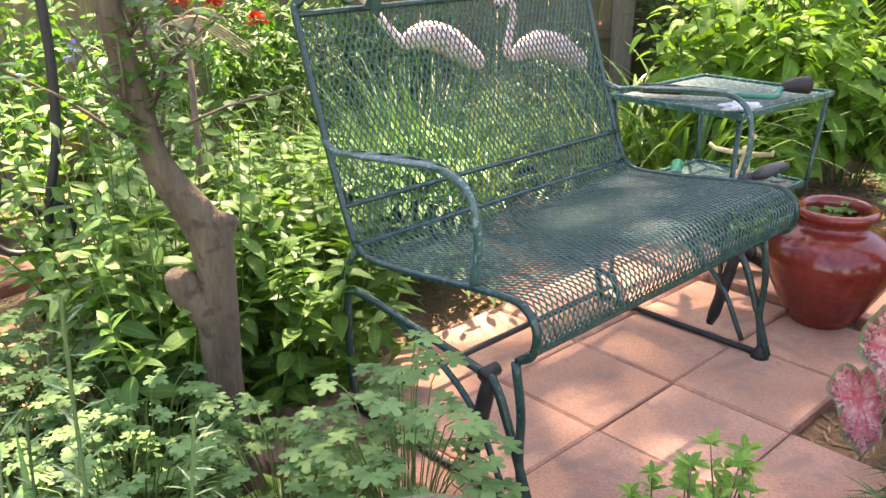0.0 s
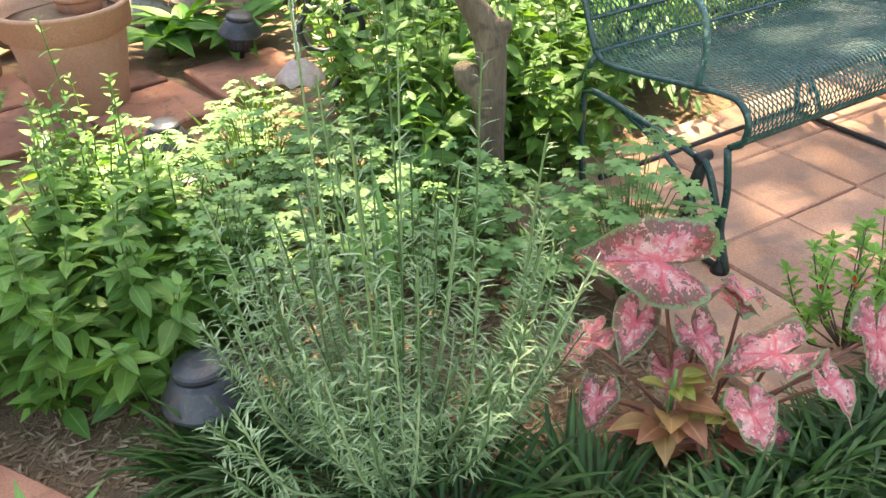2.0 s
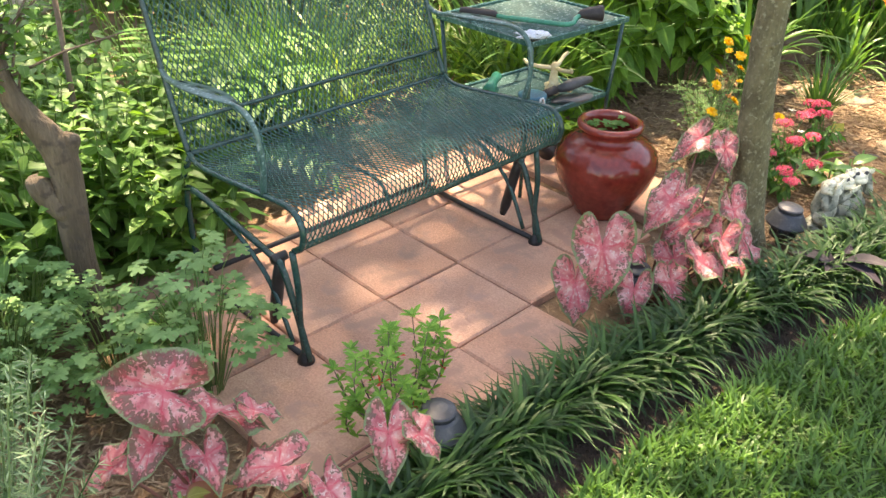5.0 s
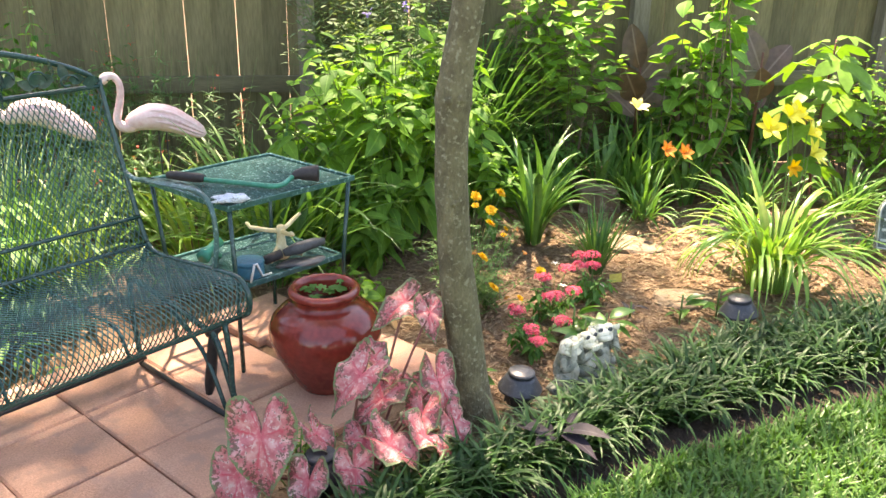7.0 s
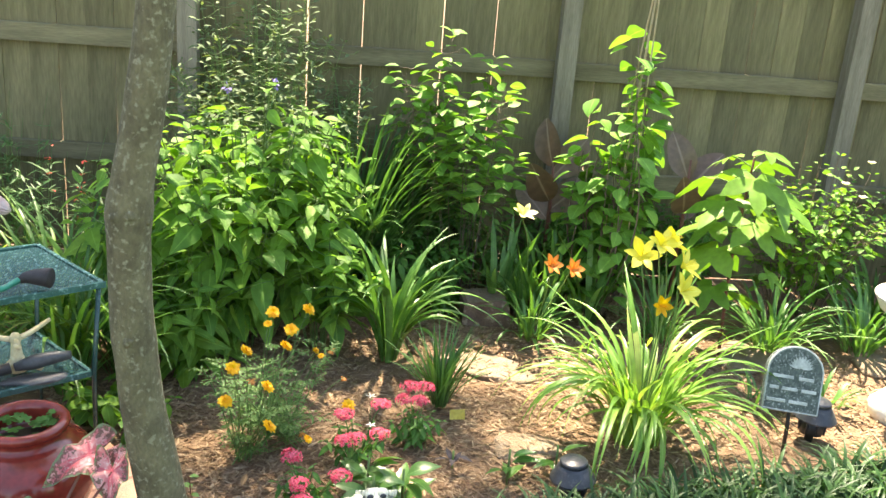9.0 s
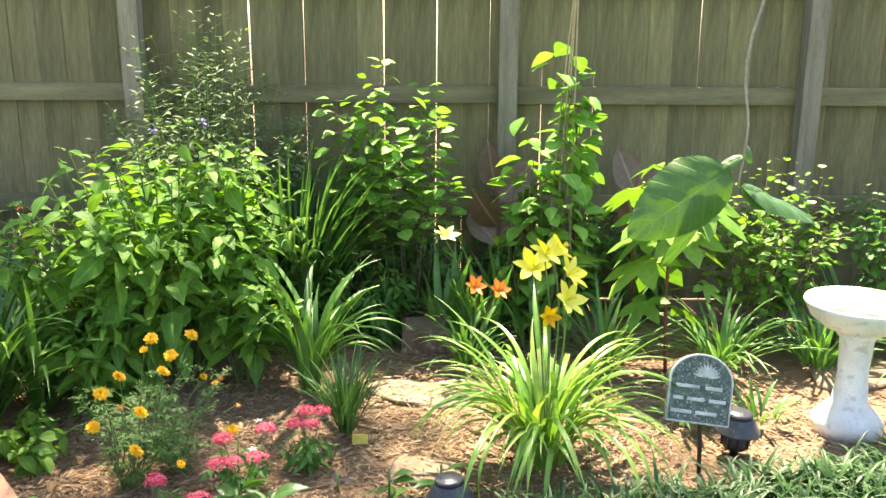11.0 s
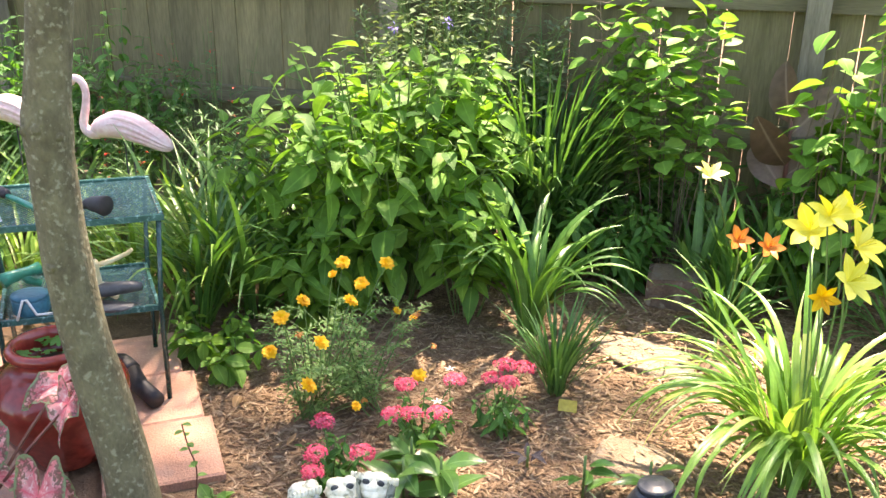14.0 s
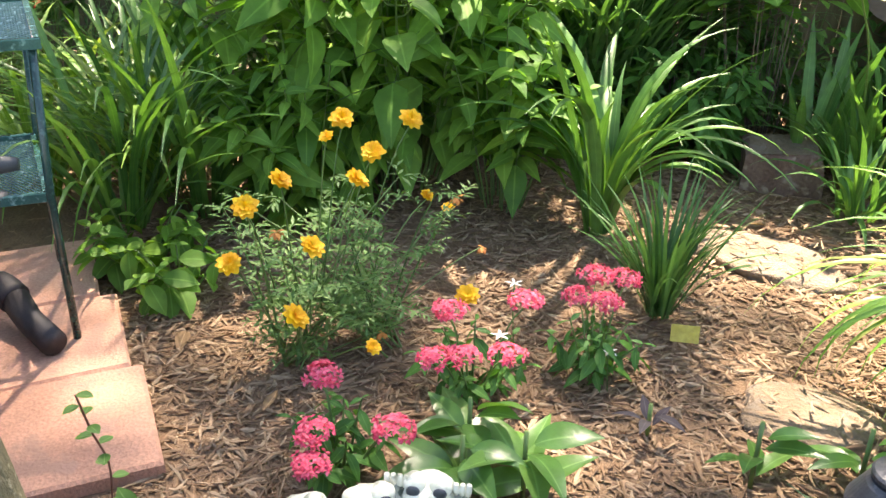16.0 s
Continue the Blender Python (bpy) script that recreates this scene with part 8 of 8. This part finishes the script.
canna((3.36, 0.40, 0.0), [(0.62, 130, 3.0, 0.24), (0.57, 320, 1.2, 0.26), (0.45, 190, 0.9, 0.26), (0.40, 330, 0.8, 0.26), (0.35, 90, 0.8, 0.26)], 430)
canna((3.80, -0.10, 0.0), [(0.62, 130, 2.4, 0.24), (0.56, 320, 1.4, 0.26), (0.45, 210, 0.9, 0.26), (0.40, 30, 0.8, 0.25)], 431)
grass_fountain((2.56, 0.97, 0.0), 560, 1.14, 440, "fine_grass", "maiden_grass", "large fountain of narrow dark green grass", 0.14, (1.02, 1.52), (0.4, 1.5), 0.013)
leafy("wispy_shrub", (2.28, 1.34, 0.0), 1.45, 0.55, 90, 16, leaf_shape(0.052, 0.022, 3, 0.4, 0.2, 0.2), "tall wispy grey-green shrub before the fence", "shrub", "shrub_grey", "stem", seed=441, start=0.25, droop=0.0, bushy=0.14, top_small=0.7)
leafy("rose_bush", (2.94, 0.56, 0.0), 1.30, 0.26, 12, 12, leaf_shape(0.094, 0.072, 4, 0.45, 0.2, 0.2, 0.8), "open rose bush with fresh yellow-green leaves", "shrub", "vine", "twig", seed=442, start=0.35, droop=0.0, top_small=0.8, bushy=0.10)
leafy("rose_bush", (2.80, 0.74, 0.0), 1.45, 0.16, 7, 11, leaf_shape(0.084, 0.062, 4, 0.45, 0.2, 0.2, 0.8), "tall open rose cane with fresh leaves", "shrub", "vine", "twig", seed=443, start=0.42, droop=0.15, top_small=0.8, bushy=0.11)
leafy("blue_sage", (3.16, 0.66, 0.0), 0.44, 0.24, 18, 8, leaf_shape(0.075, 0.036, 5, 0.4, 0.2, 0.3), "leafy green filler plant at the back of the bed", "plant", "herb", seed=444, start=0.15)
leafy("blue_sage", (3.36, 0.16, 0.0), 0.55, 0.24, 22, 10, leaf_shape(0.075, 0.036, 5, 0.4, 0.2, 0.3), "leafy green filler plant at the back of the bed", "plant", "herb_dark", seed=445, start=0.15)
leafy("white_rose", (4.10, -0.62, 0.0), 0.86, 0.38, 46, 11, leaf_shape(0.062, 0.040, 4, 0.45, 0.2, 0.2, 0.8), "leafy rose bush with a few white blooms", "shrub", "bush", "twig", seed=446, start=0.2, droop=0.1, bushy=0.06)
leafy("back_shrub", (4.62, -1.10, 0.0), 0.85, 0.45, 40, 11, leaf_shape(0.07, 0.038, 4, 0.45, 0.2, 0.2, 0.8), "leafy green shrub against the fence", "shrub", "herb_dark", "twig", seed=447, start=0.15)
leafy("back_shrub", (5.1, -1.75, 0.0), 0.85, 0.45, 40, 11, leaf_shape(0.07, 0.038, 4, 0.45, 0.2, 0.2, 0.8), "leafy green shrub against the fence", "shrub", "herb_dark", "twig", seed=448, start=0.15)
wr = thing("white_rose_bloom", (4.15, -0.62, 0.0), "white rose blooms on thin stems", "flower")
for k, (x, y, z) in enumerate([(3.98, -0.78, 0.72), (4.06, -0.84, 0.66), (4.20, -0.80, 0.80)]):
    flower_parts((x - 4.15, y + 0.62, z), leaf_shape(0.026, 0.022, 3, 0.6, 0.25, -0.15), 6, "white_petal", 1.0, 0.5, wr, 3, "bloom")
for k, (x, y, z) in enumerate([(1.651, -0.251, 0.155), (1.762, -0.405, 0.07), (1.58, -0.338, 0.11)]):
    sf = thing("star_flower", (x, y, 0.0), "tiny white five-pointed star flower on a thin stem", "flower", "star flowers")
    part("stalk", Shape().add(*tube([(0.01, 0.005, -0.02), (0, 0, z * 0.6), (0, 0, z)], 0.0013, 4)), "stem", sf)
    flower_parts((0, 0, z), leaf_shape(0.019, 0.006, 3, 0.4, 0.15, 0.15), 5, "white_petal", 1.0, 0.25, sf, 1, "petals")
sv = thing("creeper_seedling", (0.915, -0.40, 0.0), "thin red-stemmed seedling with small round leaves by the tree", "plant")
ln_ = smooth_line([(0.0, 0.0, -0.02), (0.012, 0.004, 0.08), (-0.002, 0.0, 0.15), (-0.012, -0.008, 0.22)], 12)
part("runner", Shape().add(*tube(ln_, 0.0018, 5)), "red_stem", sv)
for k in range(9):
    a_ = 2.3 * k
    part("leaf", Shape().many(*leaf_shape(0.024, 0.018, 4, 0.5, 0.2, 0.2, 0.6), frames([ln_[3 + k]], [(math.cos(a_), math.sin(a_), 0.1)], [1.0])), "herb", sv)
hosta((0.955, -0.43, 0.0), 8, 0.055, 0.036, 640, "herb", "low fresh green leaves between the tree and the patio", 0.04, "violet_plant")
hosta((1.767, -0.53, 0.0), 5, 0.05, 0.018, 641, "purple", "dark seedling with narrow leaves in the mulch", 0.04, "dark_seedling")
tg = part("plant_tag", Shape().add(*block(0.055, 0.002, 0.035, 0.0005)), "yellow_tag", smooth=False)
tg.matrix_world = pose(2.0, -0.325, 0.006, -18, 0, -35)
tagged(tg, "small yellow printed plant tag in the mulch", "tag")
litter = np.random.default_rng(660)
for k, (x, y) in enumerate([(-1.42, -0.62), (-1.30, -0.70), (-1.36, -0.52), (-1.08, -0.66), (-1.95, -0.30), (-2.02, -0.42), (-1.88, -0.48), (-2.12, -0.22), (1.18, -0.22), (1.70, 0.05), (2.30, 0.20), (2.62, -0.30), (2.72, -0.62), (1.10, 0.10), (2.55, 0.05), (3.10, -0.70)]):
    dl = part("fallen_leaf", Shape().many(*leaf_shape(litter.uniform(0.035, 0.06), litter.uniform(0.018, 0.03), 5, 0.45, 0.5, litter.uniform(-0.5, 0.6)), frames([(0, 0, 0)], [(1, 0, 0.15)], [1.0])), "dry_leaf")
    dl.matrix_world = pose(x, y, -0.013, litter.normal(0, 12), 0, litter.uniform(0, 360))
    tagged(dl, "curled dry brown leaf fallen on the mulch", "leaf", "fallen leaves")
hanging_branch()
liriope_border()
lawn_grass()
wood_chips()
patio()
garden_path()
